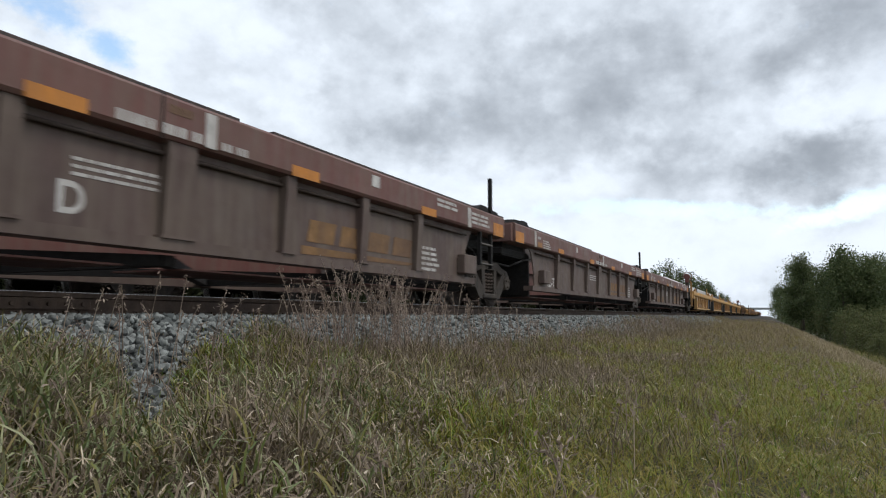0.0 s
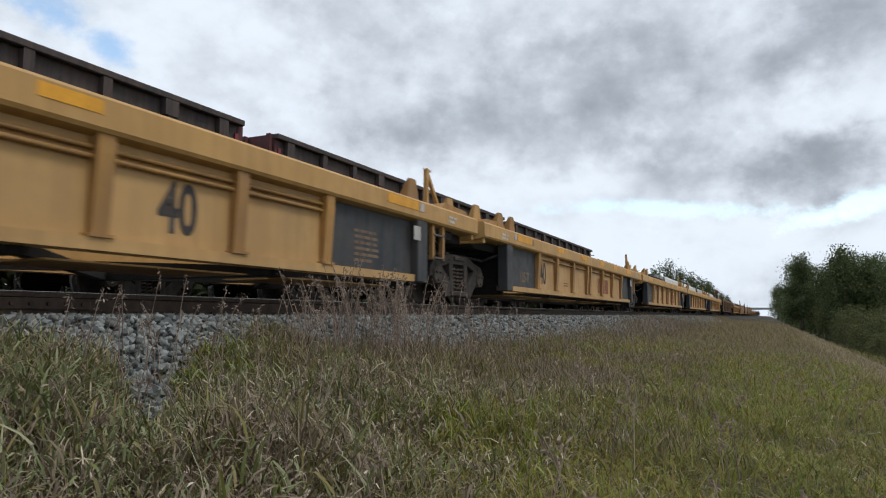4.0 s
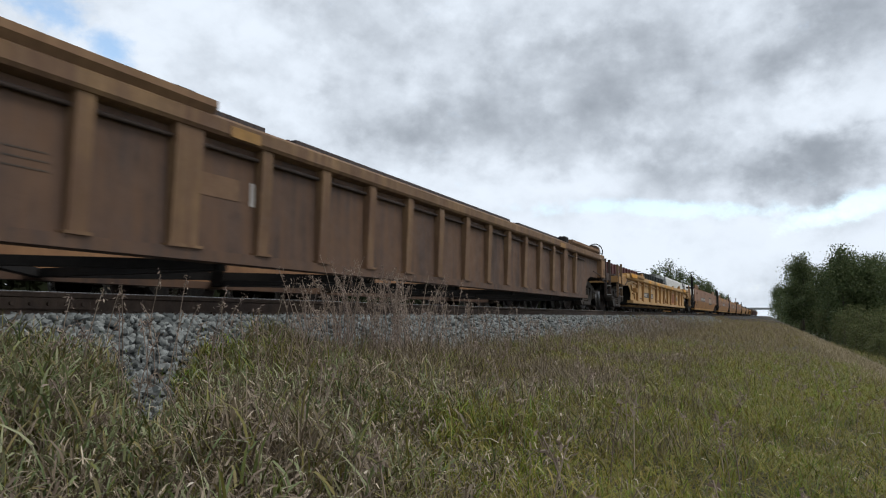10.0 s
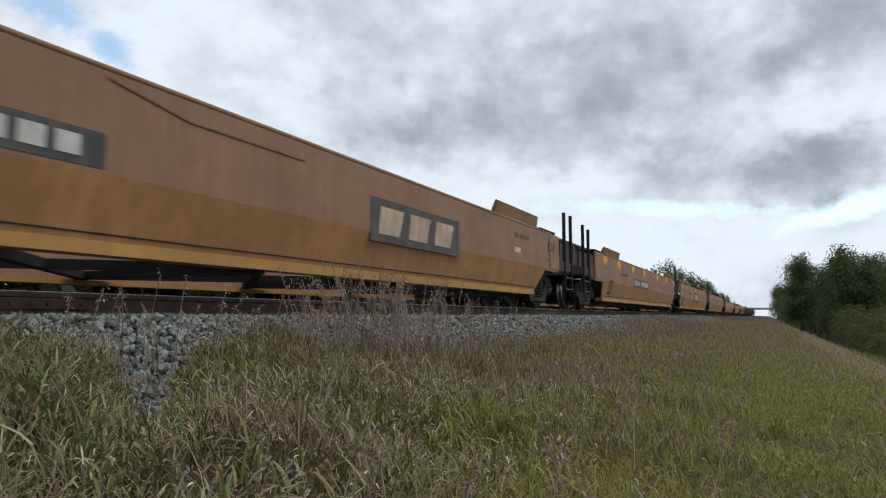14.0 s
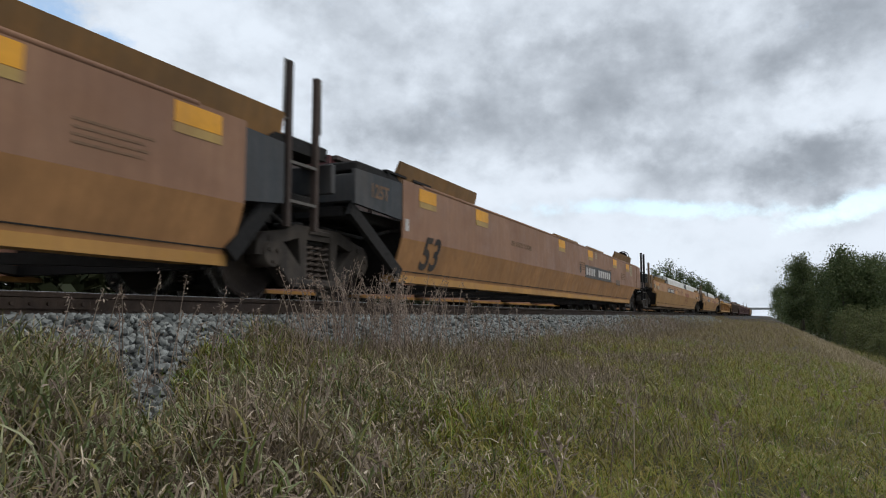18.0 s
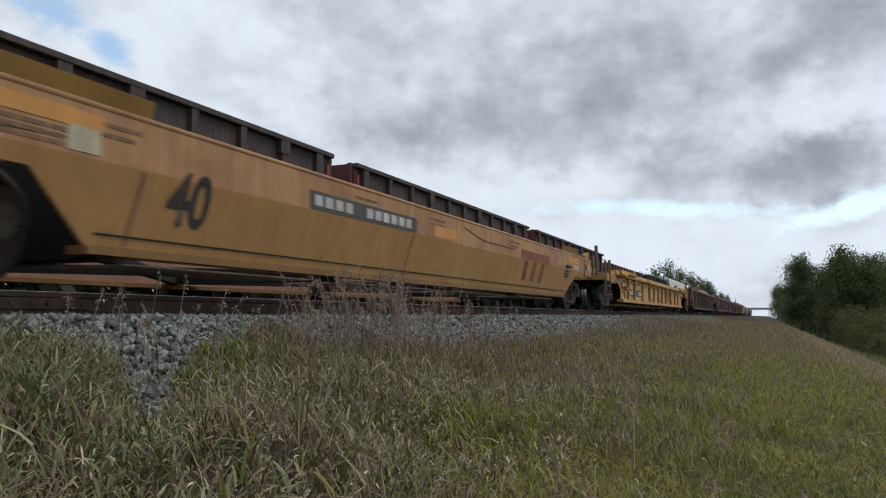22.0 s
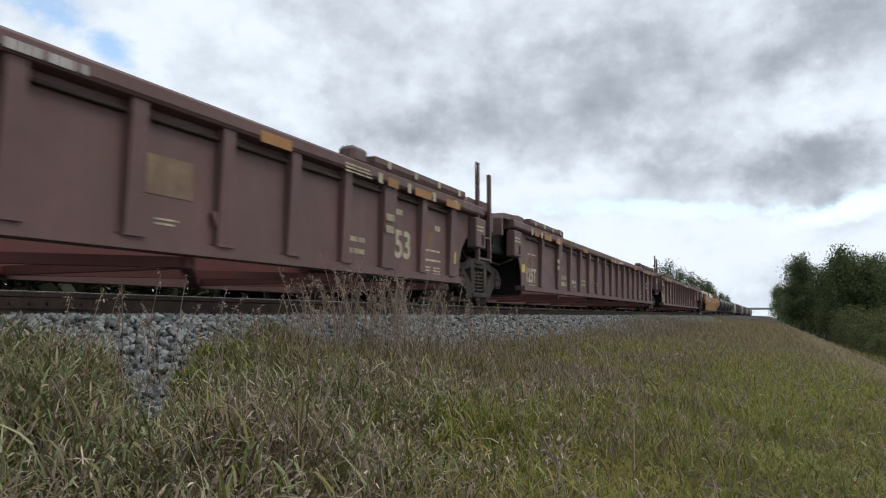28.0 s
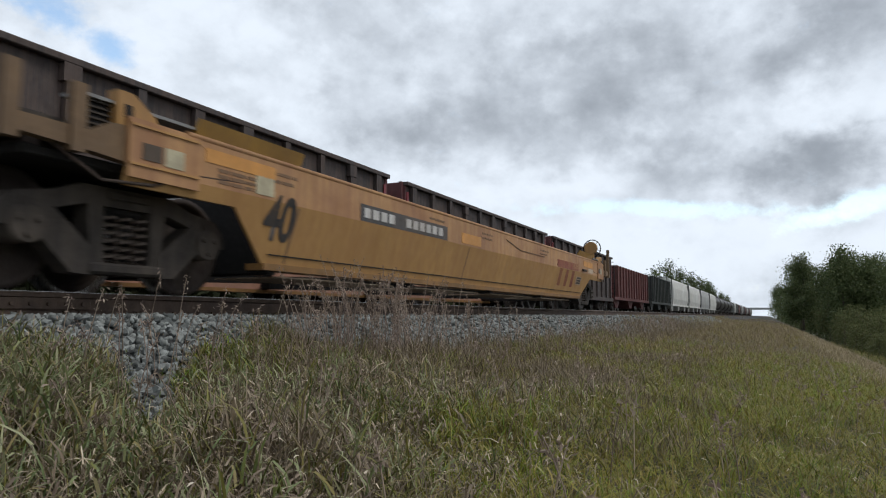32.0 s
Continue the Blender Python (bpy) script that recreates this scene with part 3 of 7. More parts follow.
def flap(car, x0, x1, mat_key, z=1.62, h=0.20, lean=0.10, y=-1.42, name="guide_plate"):
    """A raised plate along the top edge that leads a container into the well."""
    for s in (-1, 1):
        yy = s * abs(y)
        bm = BM()
        prism(bm, [(yy, z), (yy + s * lean, z + h), (yy + s * (lean - 0.03), z + h + 0.01), (yy - s * 0.10, z + 0.01)], "x", x0, x1)
        part(name, bm, M[mat_key], car)


def underframe(car, L, c0, c1, floor_mat, plates=None, step=2.9):
    """The open floor of a well: cross members and diagonal braces, and end bulkheads."""
    n = max(3, round((c1 - c0) / step))
    for k in range(n + 1):
        x = c0 + 0.1 + (c1 - c0 - 0.2) * k / n
        bm = BM()
        box(bm, x - 0.06, x + 0.06, -1.3, 1.3, 0.22, 0.31)
        part("cross_member", bm, M[floor_mat], car)
        if k < n:
            x2 = c0 + 0.1 + (c1 - c0 - 0.2) * (k + 1) / n
            for a, b in ((-1.25, 1.25), (1.25, -1.25)):
                bm = BM()
                beam(bm, (x, a, 0.27), (x2, b, 0.27), 0.11, 0.09)
                part("floor_brace", bm, M[floor_mat], car)
            if plates:
                bm = BM()
                box(bm, x + 0.25, x2 - 0.4, -1.22, -0.35, 0.205, 0.22)
                part("floor_plate", bm, M[plates], car)
    for x in (c0, c1 - 0.06):
        bm = BM()
        box(bm, x, x + 0.06, -1.33, 1.33, 0.24, 1.06)
        part("well_bulkhead", bm, M["black"], car)


def rib_side(car, L, s, st, p0, p1, q0, q1, ribs, af0=1.0, af1=1.0):
    """One ribbed well side. s: -1 towards the path, 1 away. p: ends of the sheet at the sill; q: ends of the top chord."""
    yo, H, ch = 1.50, st["top"], st["chord"]
    cz = H - ch
    sheet_y = s * (yo - 0.11)
    near = s < 0
    sill = st.get("sill", 0.33) if near else st.get("far_sill", 0.33)

    def arch(p, q, sgn, f):
        if st.get("steep"):
            return [(p + sgn * 0.3 + sgn * a, sill + b) for a, b in ((0, 0), (-0.02, 0.3), (-0.08, 0.52), (-0.22, 0.74), (-0.45, 0.92))] + [(p - sgn * 0.25, cz + 0.06)]
        pts = [(p, sill)]
        for dx, dz in ((0.03, 0.22), (0.11, 0.36), (0.26, 0.48), (0.52, 0.55)):
            pts.append((p - sgn * dx * 1.1, min(cz - 0.03, sill + dz * f)))
        pts += [(q + sgn * 0.10, min(cz - 0.02, sill + 0.57 * f)), (q + sgn * 0.10, cz + 0.06)]
        return pts
    square = st.get("square")
    if square:
        a, b = [(p0, sill), (p0, cz + 0.06)], [(p1, sill), (p1, cz + 0.06)]
    else:
        a, b = arch(p0, q0, 1, af0), arch(p1, q1, -1, af1)
    cuts = [p0] + [r for r in ribs if p0 + 0.3 < r < p1 - 0.3] + [p1]
    for k, (xa, xb) in enumerate(zip(cuts, cuts[1:])):
        bm = BM()
        if k == 0:
            pts = [(xb, cz + 0.06)] + a[::-1] + [(xb, sill)]
        elif k == len(cuts) - 2:
            pts = [(xa, sill), *b, (xa, cz + 0.06)]
        else:
            pts = [(xa, sill), (xb, sill), (xb, cz + 0.06), (xa, cz + 0.06)]
        prism(bm, pts, "y", sheet_y, sheet_y - s * 0.02)
        key = st["panel"] if near else st.get("inner", st["panel"])
        if near and (st.get("grey0") and xb <= L / 2 - 4.0 or st.get("grey1") and xa >= L / 2 + 4.0):
            key = "grey_end"
        part("side_panel", bm, M[key], car, "dark grey side panel" if key == "grey_end" else "")
    bm = BM()
    pts = [(s * yo, cz + 0.02), (s * (yo + 0.02), cz + 0.05), (s * (yo + 0.02), H - 0.03), (s * (yo - 0.01), H), (s * (yo - 0.24), H), (s * (yo - 0.24), cz), (s * (yo - 0.1), cz)]
    prism(bm, pts, "x", q0, q1)
    part("top_chord", bm, M[st["chord_mat"]], car)
    bm = BM()
    ya, yb = sorted((s * (yo - 0.05), s * (yo - 0.25)))
    box(bm, p0 + 0.02, p1 - 0.02, ya, yb, sill - 0.05, sill + 0.045)
    part("side_sill", bm, M[st.get("sill_mat", st["panel"])], car)
    if not near:
        return
    def in_grey(r):
        return st.get("grey0") and r < L / 2 - 4.8 or st.get("grey1") and r > L / 2 + 4.5
    for r in ribs:
        if not p0 + 0.05 < r < p1 - 0.05 or in_grey(r):
            continue
        w = 0.075
        if st.get("wide_mid") and abs(r - L / 2) < 0.3:
            w = 0.19
        if any(abs(r - q) < st["pitch"] / 2 for q in st.get("wide", ())):
            w = 0.15
        bm = BM()
        prism(bm, [(s * (yo - 0.11), sill + 0.04), (s * (yo - 0.055), sill + 0.07), (s * (yo - 0.015), cz - 0.12), (s * (yo - 0.015), cz + 0.02), (s * (yo - 0.11), cz + 0.02)], "x", r - w, r + w)
        ya, yb = sorted((s * (yo - 0.11), s * (yo - 0.03)))
        box(bm, r - w - 0.035, r + w + 0.035, ya, yb, sill + 0.045, sill + 0.07)
        key = st["rib"]
        if in_grey(r):
            key = "grey_end"
        part("side_post", bm, M[key], car)
    for k in range(st.get("pipes", 1)):
        for xa, xb in zip(cuts, cuts[1:]):
            if in_grey((xa + xb) / 2):
                continue
            zz = cz - 0.085 - 0.07 * k
            lo = xa + (0.3 if xa == cuts[0] and not square else 0.08)
            hi = xb - (0.3 if xb == cuts[-1] and not square else 0.08)
            bm = BM()
            rod(bm, (lo, s * (yo - 0.075), zz), (hi, s * (yo - 0.075), zz), 0.020, 6)
            # A style's dark pipe colour stands for the shade under the chord.
            part("side_pipe", bm, M[st.get("pipe", st["rib"])], car)


def end_post(car, x, s, sill, z1, mat_key, w=0.30):
    """A stout square post that closes a ribbed side."""
    for e in (-1, 1):
        bm = BM()
        ya, yb = sorted((e * 1.50, e * 1.30))
        box(bm, min(x, x + s * w), max(x, x + s * w), ya, yb, sill - 0.06, z1 + 0.02, 0.015)
        part("end_post", bm, M[mat_key], car)


def joint_end(car, x, s, st, H):
    """The end of a unit over a shared truck: deck, plates and a ring bearing. s: +1 when the unit lies to larger x."""
    def sp(a, b):
        return (min(x + s * a, x + s * b), max(x + s * a, x + s * b))
    bm = BM()
    box(bm, *sp(0.25, 1.9), -1.25, 1.25, 0.98, 1.12, 0.02)
    for e in (-1, 1):
        beam(bm, (x + s * 1.65, e * 0.9, 1.06), (x + s * 0.2, e * 0.45, 0.98), 0.2, 0.18)
    part("end_deck", bm, M["black"], car)
    bm = BM()
    box(bm, *sp(0.22, 0.30), -1.47, 1.47, H - 0.36, H - 0.03, 0.01)
    part("end_plate", bm, M[st["chord_mat"]], car)
    bm = BM()
    box(bm, *sp(0.55, 1.0), -0.95, 0.95, 1.12, H - 0.05, 0.02)
    part("ring_bearing", bm, M["black"], car)
    for e in (-1, 1):
        bm = BM()
        ya, yb = sorted((e * 1.44, e * 1.10))
        prism(bm, [(x + s * 0.35, H - 0.02), (x + s * 0.45, H + 0.08), (x + s * 1.25, H + 0.11), (x + s * 1.45, H - 0.02)], "y", ya, yb)
        part("corner_guide", bm, M[st.get("corner", "black")], car)
    bm = BM()
    pipe(bm, [(x + s * 0.2, -1.0, 0.85), (x + s * 0.8, -1.2, 0.78), (x + s * 1.3, -1.3, 0.92), (x + s * 1.9, -1.34, 1.0)], 0.022)
    part("train_line", bm, M["black"], car)


def coupler_end(car, x, s, st, side_at, beam_mat, z0=0.86, z1=1.09, posts=(0.62, 1.22), post_top=(1.45, 1.45), post_mat=None, pw=0.03, mesh_panel=False, foot=0.42):
    """The end of a car over its own truck: draft sill, side beams, platform, steps, coupler. s: +1 when the car lies to larger x."""
    def sp(a, b):
        return (min(x + s * a, x + s * b), max(x + s * a, x + s * b))
    bm = BM()
    box(bm, *sp(0.75, side_at + 1.4), -0.32, 0.32, 0.70, 1.02, 0.02)
    box(bm, *sp(1.9, 2.5), -1.30, 1.30, 0.88, 1.04, 0.01)
    part("draft_sill", bm, M["black"], car)
    bm = BM()
    box(bm, *sp(0.72, side_at + 0.9), -1.34, 1.34, 0.90, 0.97, 0.01)
    part("end_platform", bm, M["black"], car)
    bm = BM()
    box(bm, *sp(1.0, side_at + 0.2), 0.1, 1.15, 0.97, 1.36, 0.03)
    box(bm, *sp(1.15, side_at), -0.95, -0.1, 0.97, 1.24, 0.03)
    part("brake_rigging", bm, M["rust_dark"], car)
    for e in (-1, 1):
        bm = BM()
        pts = [(x + s * 0.55, z0 + 0.03), (x + s * 1.2, z0), (x + s * (side_at + 0.15), z0 - 0.03), (x + s * (side_at + 0.15), z1 + 0.12), (x + s * (side_at - 0.12), z1 + 0.10), (x + s * (side_at - 0.3), z1), (x + s * 0.55, z1)]
        ya, yb = sorted((e * 1.47, e * 1.38))
        prism(bm, pts, "y", ya, yb)
        part("end_side_beam", bm, M[beam_mat], car)
        bm = BM()
        ya, yb = sorted((e * 1.36, e * 0.90))
        box(bm, *sp(0.65, side_at), ya, yb, z1 + 0.005, z1 + 0.03)
        for k in range(6):
            yy = e * (0.95 + k * 0.075)
            beam(bm, (x + s * 0.65, yy, z1 + 0.05), (x + s * side_at, yy, z1 + 0.05), 0.012, 0.035)
        part("walkway_grating", bm, M["truck"], car)
        # corner steps
        for k, px in enumerate(posts):
            bm = BM()
            xx = x + s * px
            ya, yb = sorted((e * 1.50, e * 1.43))
            box(bm, xx - pw, xx + pw, ya, yb, foot, post_top[k])
            p = part("corner_post", bm, M[post_mat or beam_mat], car)
            if post_top[k] > 1.5:
                bm = BM()
                zt = post_top[k]
                pipe(bm, [(xx, e * 1.46, zt - 0.02), (xx + 0.11, e * 1.46, zt - 0.02), (xx + 0.11, e * 1.46, zt - 0.55), (xx, e * 1.46, zt - 0.55)], 0.013)
                part("grab_iron", bm, M["silver"], p)
        if mesh_panel:
            bm = BM()
            ya, yb = sorted((e * 1.37, e * 1.35))
            box(bm, *sp(posts[1] + 0.06, side_at + 0.1), ya, yb, z1, 1.39)
            guard = part("guard_panel", bm, M["black"], car, "black louvred guard panel")
            for k in range(6):
                bm = BM()
                ya, yb = sorted((e * 1.39, e * 1.37))
                box(bm, *sp(posts[1] + 0.06, side_at + 0.1), ya, yb, z1 + 0.03 + k * 0.042, z1 + 0.045 + k * 0.042)
                part("louvre", bm, M["truck"], guard)
            bm = BM()
            ya, yb = sorted((e * 1.42, e * 1.20))
            box(bm, *sp(posts[1] + 0.06, side_at + 0.8), ya, yb, 1.39, 1.415)
            part("guard_rail", bm, M["silver"], guard)
        for zz in (0.45, 0.72) if foot < 0.5 else ():
            bm = BM()
            ya, yb = sorted((e * 1.51, e * 1.40))
            box(bm, *sp(*posts), ya, yb, zz - 0.012, zz + 0.012)
            part("step", bm, M["bright"], car)
    bm = BM()
    box(bm, *sp(0.55, 0.68), -1.47, 1.47, z0 + 0.02, z1, 0.01)
    part("end_sill", bm, M[beam_mat], car)
    coupler(car, x + s * 0.75, -s)
    bm = BM()
    box(bm, *sp(0.85, 1.35), -0.75, -0.35, z1 + 0.03, z1 + 0.26, 0.03)
    part("brake_valve", bm, M["black"], car)
    bm = BM()
    rod(bm, (x + s * 1.75, -0.1, z1 + 0.16), (x + s * 1.75, 0.85, z1 + 0.16), 0.15, 14)
    part("air_reservoir", bm, M["black"], car)
    bm = BM()
    pipe(bm, [(x + s * 0.9, -1.40, 1.0), (x + s * 1.25, -1.47, 0.79), (x + s * 1.7, -1.49, 0.82), (x + s * 2.2, -1.49, 0.98), (x + s * 2.9, -1.49, 1.03)], 0.013)
    part("train_line", bm, M["rust_dark"], car)


# The pipe entries put the top chord's overhang shade into the pipe colour.
STYLE = {
    "brown": dict(sill=0.385, far_sill=0.25, top=1.575, chord=0.375, panel="brown_brown", chord_mat="brown_chord", rib="brown_brown", inner="brown_inner", pitch=1.45, at=(-4.35, -2.9, -1.45, 0.0, 1.45, 2.9, 4.35), at_mid=7.8, wide=(7.8,), steep=True, plates="brown_inner", p_c=3.35, corner="black", pipe="rust_dark", pipes=1, q_c=1.8, af_c=1.5),
    "yellow_grey": dict(top=1.40, chord=0.29, panel="yellow", chord_mat="yellow_chord", rib="yellow_dirty", inner="yellow_chord", pitch=1.48, at=(-4.71, -3.30, -1.83, -0.35, 0.0, 1.48, 2.95, 4.36), corner="yellow_dirty", pipes=2, plates="yellow_chord", square=True, beam_z0=0.96, beam_z1=1.15, posts=(0.38, 0.87), q_c=1.7, q_j=0.15),
    "maroon": dict(sill=0.37, far_sill=0.24, pipe="rust_dark", top=1.63, chord=0.175, panel="maroon_brown", chord_mat="maroon_brown", rib="maroon_brown", inner="maroon_inner", pitch=0.985, corner="maroon_brown", pipes=1, q_c=1.4, q_j=0.75),
    "rust": dict(far_sill=0.24, pipe="rust_dark", top=1.56, chord=0.19, panel="rust_brown", chord_mat="rust_rib", rib="rust_rib", inner="rust_inner", sill_mat="rust_brown", pitch=0.995, corner="rust_brown", pipes=1, q_c=1.55),
    "dusk": dict(far_sill=0.24, pipe="rust_dark", top=1.56, chord=0.19, panel="dusk_brown", chord_mat="dusk_chord", rib="dusk_rib", inner="rust_inner", pitch=0.995, corner="rust_brown", pipes=1, q_c=1.55),
    "yellow_rib": dict(top=1.25, chord=0.18, panel="yellow", chord_mat="yellow_chord", rib="yellow_dirty", inner="yellow", pitch=1.23, at=(-7.2, -5.93, -4.19, -2.46, -1.23, 0.0, 1.23, 2.46, 4.19, 5.93, 7.2), at_mid=11.69, corner="yellow_dirty", pipes=1, q_c=2.0),
}
CARS = []       # things of the near train and where each stands at the start
GROUP = "well cars of the passing train"


def start_x(t0):
    """Where a joint that passes the camera's side at t0 stands at the start of the clip."""
    return SPEED * t0 - 1.99


def rib_unit(label, ta, tb, style, ends, **opt):
    """A ribbed well unit between two joints. ends: 'j' shared truck, 'c' coupler."""
    x0 = start_x(ta)
    L = start_x(tb) - x0
    st = dict(STYLE[style], **opt)
    car = thing("well_car", label, "well car", pose(x0, NEAR_Y, 0), group=GROUP)
    CARS.append((car, x0))
    H, cz = st["top"], st["top"] - st["chord"]
    qj, qc = st.get("q_j", 0.3), st["q_c"]
    q0, q1 = (qj if ends[0] == "j" else qc), (L - qj if ends[1] == "j" else L - qc)
    pj, pc = (1.42, 4.0) if st.get("square") else (1.55, st.get("p_c", 3.4))
    pr = 2.05 if st.get("square") else pj
    p0, p1 = (pj if ends[0] == "j" else pc), (L - pr if ends[1] == "j" else L - pc)
    mid = (p0 + p1) / 2 if ends != "jj" and not st.get("wide_mid") else L / 2
    n = int((p1 - p0) / 2 / st["pitch"])
    ribs = [mid + k * st["pitch"] for k in range(-n - 1, n + 2) if p0 + 0.3 < mid + k * st["pitch"] < p1 - 0.3]
    if st.get("at"):
        ribs = [st.get("at_mid", L / 2) + d for d in st["at"]]
        ribs = [r for r in ribs if p0 + 0.3 < r < p1 - 0.3]
    af = {"j": 1.42, "c": st.get("af_c", 1.0)}
    for s in (-1, 1):
        rib_side(car, L, s, st, p0, p1, q0, q1, ribs, af[ends[0]], af[ends[1]])
    underframe(car, L, p0 + 0.1, p1 - 0.1, st.get("floor", "black"), st.get("plates"), st.get("floor_step", 2.9))
    for i, (e, x, s) in enumerate(((ends[0], 0.0, 1), (ends[1], L, -1))):
        if e == "j":
            joint_end(car, x, s, st, H)
        else:
            tall = st.get("posts%d" % i, (1.45, 1.45))
            coupler_end(car, x, s, st, qc, st.get("beam", st["rib"]), post_top=tall, post_mat=st.get("post_mat%d" % i, st.get("post_mat")), pw=st.get("post_w%d" % i, st.get("post_w", 0.03)), z0=st.get("beam_z0", 0.86), z1=st.get("beam_z1", 1.09), posts=st.get("posts", (0.62, 1.22)))
            bogie(car, x + s * 2.2)
        # Added black block: keeps the opening over the truck as dark as shade.
        end_fill = (x + s * (0.35 if e == "j" else qc + 0.1), (p0 if i == 0 else p1) + s * 0.05)
        bm = BM()
        box(bm, min(end_fill), max(end_fill), -1.24, 1.24, 0.97, cz + 0.03)
        part("end_bolster_web", bm, M["black"], car)
        if st.get("square"):
            grey = st.get("grey%d" % i)
            end_post(car, p0 - 0.08 if i == 0 else p1 + 0.08, s, 0.33, cz, "grey_end" if grey else st["panel"])
    if ends[0] == "j":
        bogie(car, 0.0)
    return car, L, ribs, st


def smooth_unit(label, ta, tb, ends, upper="tan", lower="tan_low", top=1.60, fold=0.83, kind="long", dark=(0, 0), posts0=(1.45, 1.45), posts1=(1.45, 1.45), beam_mat=None):
    """A smooth-sided well unit with a folded side: upright above, leaning in below."""
    x0 = start_x(ta)
    L = start_x(tb) - x0
    car = thing("well_car", label, "well car", pose(x0, NEAR_Y, 0), group=GROUP)
    CARS.append((car, x0))
    low = 0.31
    # where the side starts from each end: upright edge, knee over the truck, lower corner, underside
    if kind == "short":
        G = {"c": (1.45, 2.66, 3.20, 0.79)}
    else:
        G = {"c": (1.85, 2.87, 3.30, 0.79), "j": (1.32, 1.33, 1.42, 0.5)}

    rear = dict(G, c=(1.45, 2.95, 3.60, 0.79)) if kind == "short" else dict(G, j=(1.74, 1.75, 1.80, 0.5))

    def edge(e, sgn, x):
        """Outline of one end from the top down to the sill, and where it crosses the fold."""
        u, k, p, zu = (G if sgn > 0 else rear)[e]
        up = [(x + sgn * u, top), (x + sgn * u, zu)]
        if zu > fold:
            xf = k + (p - k) * (zu - fold) / (zu - low)
            return up + [(x + sgn * k, zu), (x + sgn * xf, fold)], [(x + sgn * xf, fold), (x + sgn * p, low)]
        return [(x + sgn * u, top), (x + sgn * u, fold)], [(x + sgn * u, fold), (x + sgn * u, zu), (x + sgn * k, zu), (x + sgn * p, low)]

    ua, la = edge(ends[0], 1, 0.0)
    ub, lb = edge(ends[1], -1, L)
    for s in (-1, 1):
        yo = s * 1.50
        bm = BM()
        prism(bm, ua + ub[::-1], "y", yo, yo - s * 0.03)
        part("upper_side_plate", bm, M[upper if s < 0 else "tan_inner"], car)
        bm = BM()
        pts = [(px, pz if s < 0 or pz > low + 0.001 else 0.20) for px, pz in la + lb[::-1]]
        out = [bm.verts.new((px, yo - s * 0.16 * (fold - pz) / (fold - low), pz)) for px, pz in pts]
        inn = [bm.verts.new((px, yo - s * (0.03 + 0.16 * (fold - pz) / (fold - low)), pz)) for px, pz in pts]
        fs = [bm.faces.new(out), bm.faces.new(inn[::-1])]
        for i in range(len(pts)):
            j = (i + 1) % len(pts)
            fs.append(bm.faces.new((out[j], out[i], inn[i], inn[j])))
        bmesh.ops.recalc_face_normals(bm, faces=fs)
        part("lower_side_plate", bm, M[lower if s < 0 else "tan_inner"], car)
        bm = BM()
        rod(bm, (ua[0][0] + 0.6, yo - s * 0.02, top), (ub[0][0] - 0.6, yo - s * 0.02, top), 0.03, 8)
        part("top_edge_tube", bm, M[upper], car)
        bm = BM()
        a, b = la[-1][0], lb[-1][0]
        ya, yb = sorted((yo - s * 0.138, yo - s * 0.36))
        box(bm, a, b, ya, yb, *((low - 0.05, low + (0.05 if kind == "long" else 0.015)) if s < 0 else (0.16, 0.21)))
        # Gold lip, widened for light on the edge; brown stands for a shadow line.
        part("side_sill", bm, M["sill_gold" if kind == "long" else "flap"], car)
        bm = BM()
        ya, yb = sorted((yo - s * 0.125, yo - s * 0.16))
        box(bm, a + 0.05, b - 0.05, ya, yb, low + 0.095, low + 0.107)
        part("weld_seam", bm, M["black"], car)
    # Short cars: pale plates paint the daylight that comes through the floor.
    underframe(car, L, la[-1][0] + 0.1, lb[-1][0] - 0.1, "black", "pale_mark_daylit" if kind == "short" else None)
    st = dict(chord_mat=upper, corner=upper, rib=upper)
    for i, (e, x, s) in enumerate(((ends[0], 0.0, 1), (ends[1], L, -1))):
        if e == "j":
            joint_end(car, x, s, dict(st, chord_mat="grey_end", corner="black"), top - 0.08)
        else:
            coupler_end(car, x, s, st, G["c"][0], beam_mat or "rust_dark", post_top=(posts0, posts1)[i], post_mat="black" if kind == "long" else "post_dirty",
                        **(dict(z0=0.98, z1=1.13, posts=(0.55, 1.04), pw=0.055, mesh_panel=True, foot=0.95) if kind == "short" else {}))
            bogie(car, x + s * (1.82 if kind == "short" and s > 0 else 2.2))
            # proud end plate
            bm = BM()
            w = 0.72
            u = G["c"][0]
            ya, yb = -1.515, -1.497
            box(bm, min(x + s * u, x + s * (u + w)), max(x + s * u, x + s * (u + w)), ya, yb, G["c"][3] + 0.06, top - 0.02)
            part("end_side_plate", bm, M[upper], car)
        if dark[i]:
            a, b, zl = (0.16, 1.34, 1.06) if i == 0 else (1.16, 1.76, 0.86)
            bm = BM()
            prism(bm, [(x + s * a, zl + 0.06), (x + s * b, zl), (x + s * b, top - 0.05), (x + s * a, top - 0.07)], "y", -1.49, -1.44)
            part("dark_end_plate", bm, M["grey_end"], car, "dark grey end plate")
            bm = BM()
            beam(bm, (x + s * a, -1.42, 1.06), (x + s * (b + 0.05), -1.40, 0.36), 0.07, 0.16)
            part("knee_brace", bm, M["black"], car)
            bm = BM()
            box(bm, min(x + s * 0.3, x + s * 1.3), max(x + s * 0.3, x + s * 1.3), -1.42, -0.9, top - 0.06, top + 0.06, 0.02)
            part("corner_platform", bm, M["black"], car)
    if ends[0] == "j":
        bogie(car, 0.0)
    return car, L


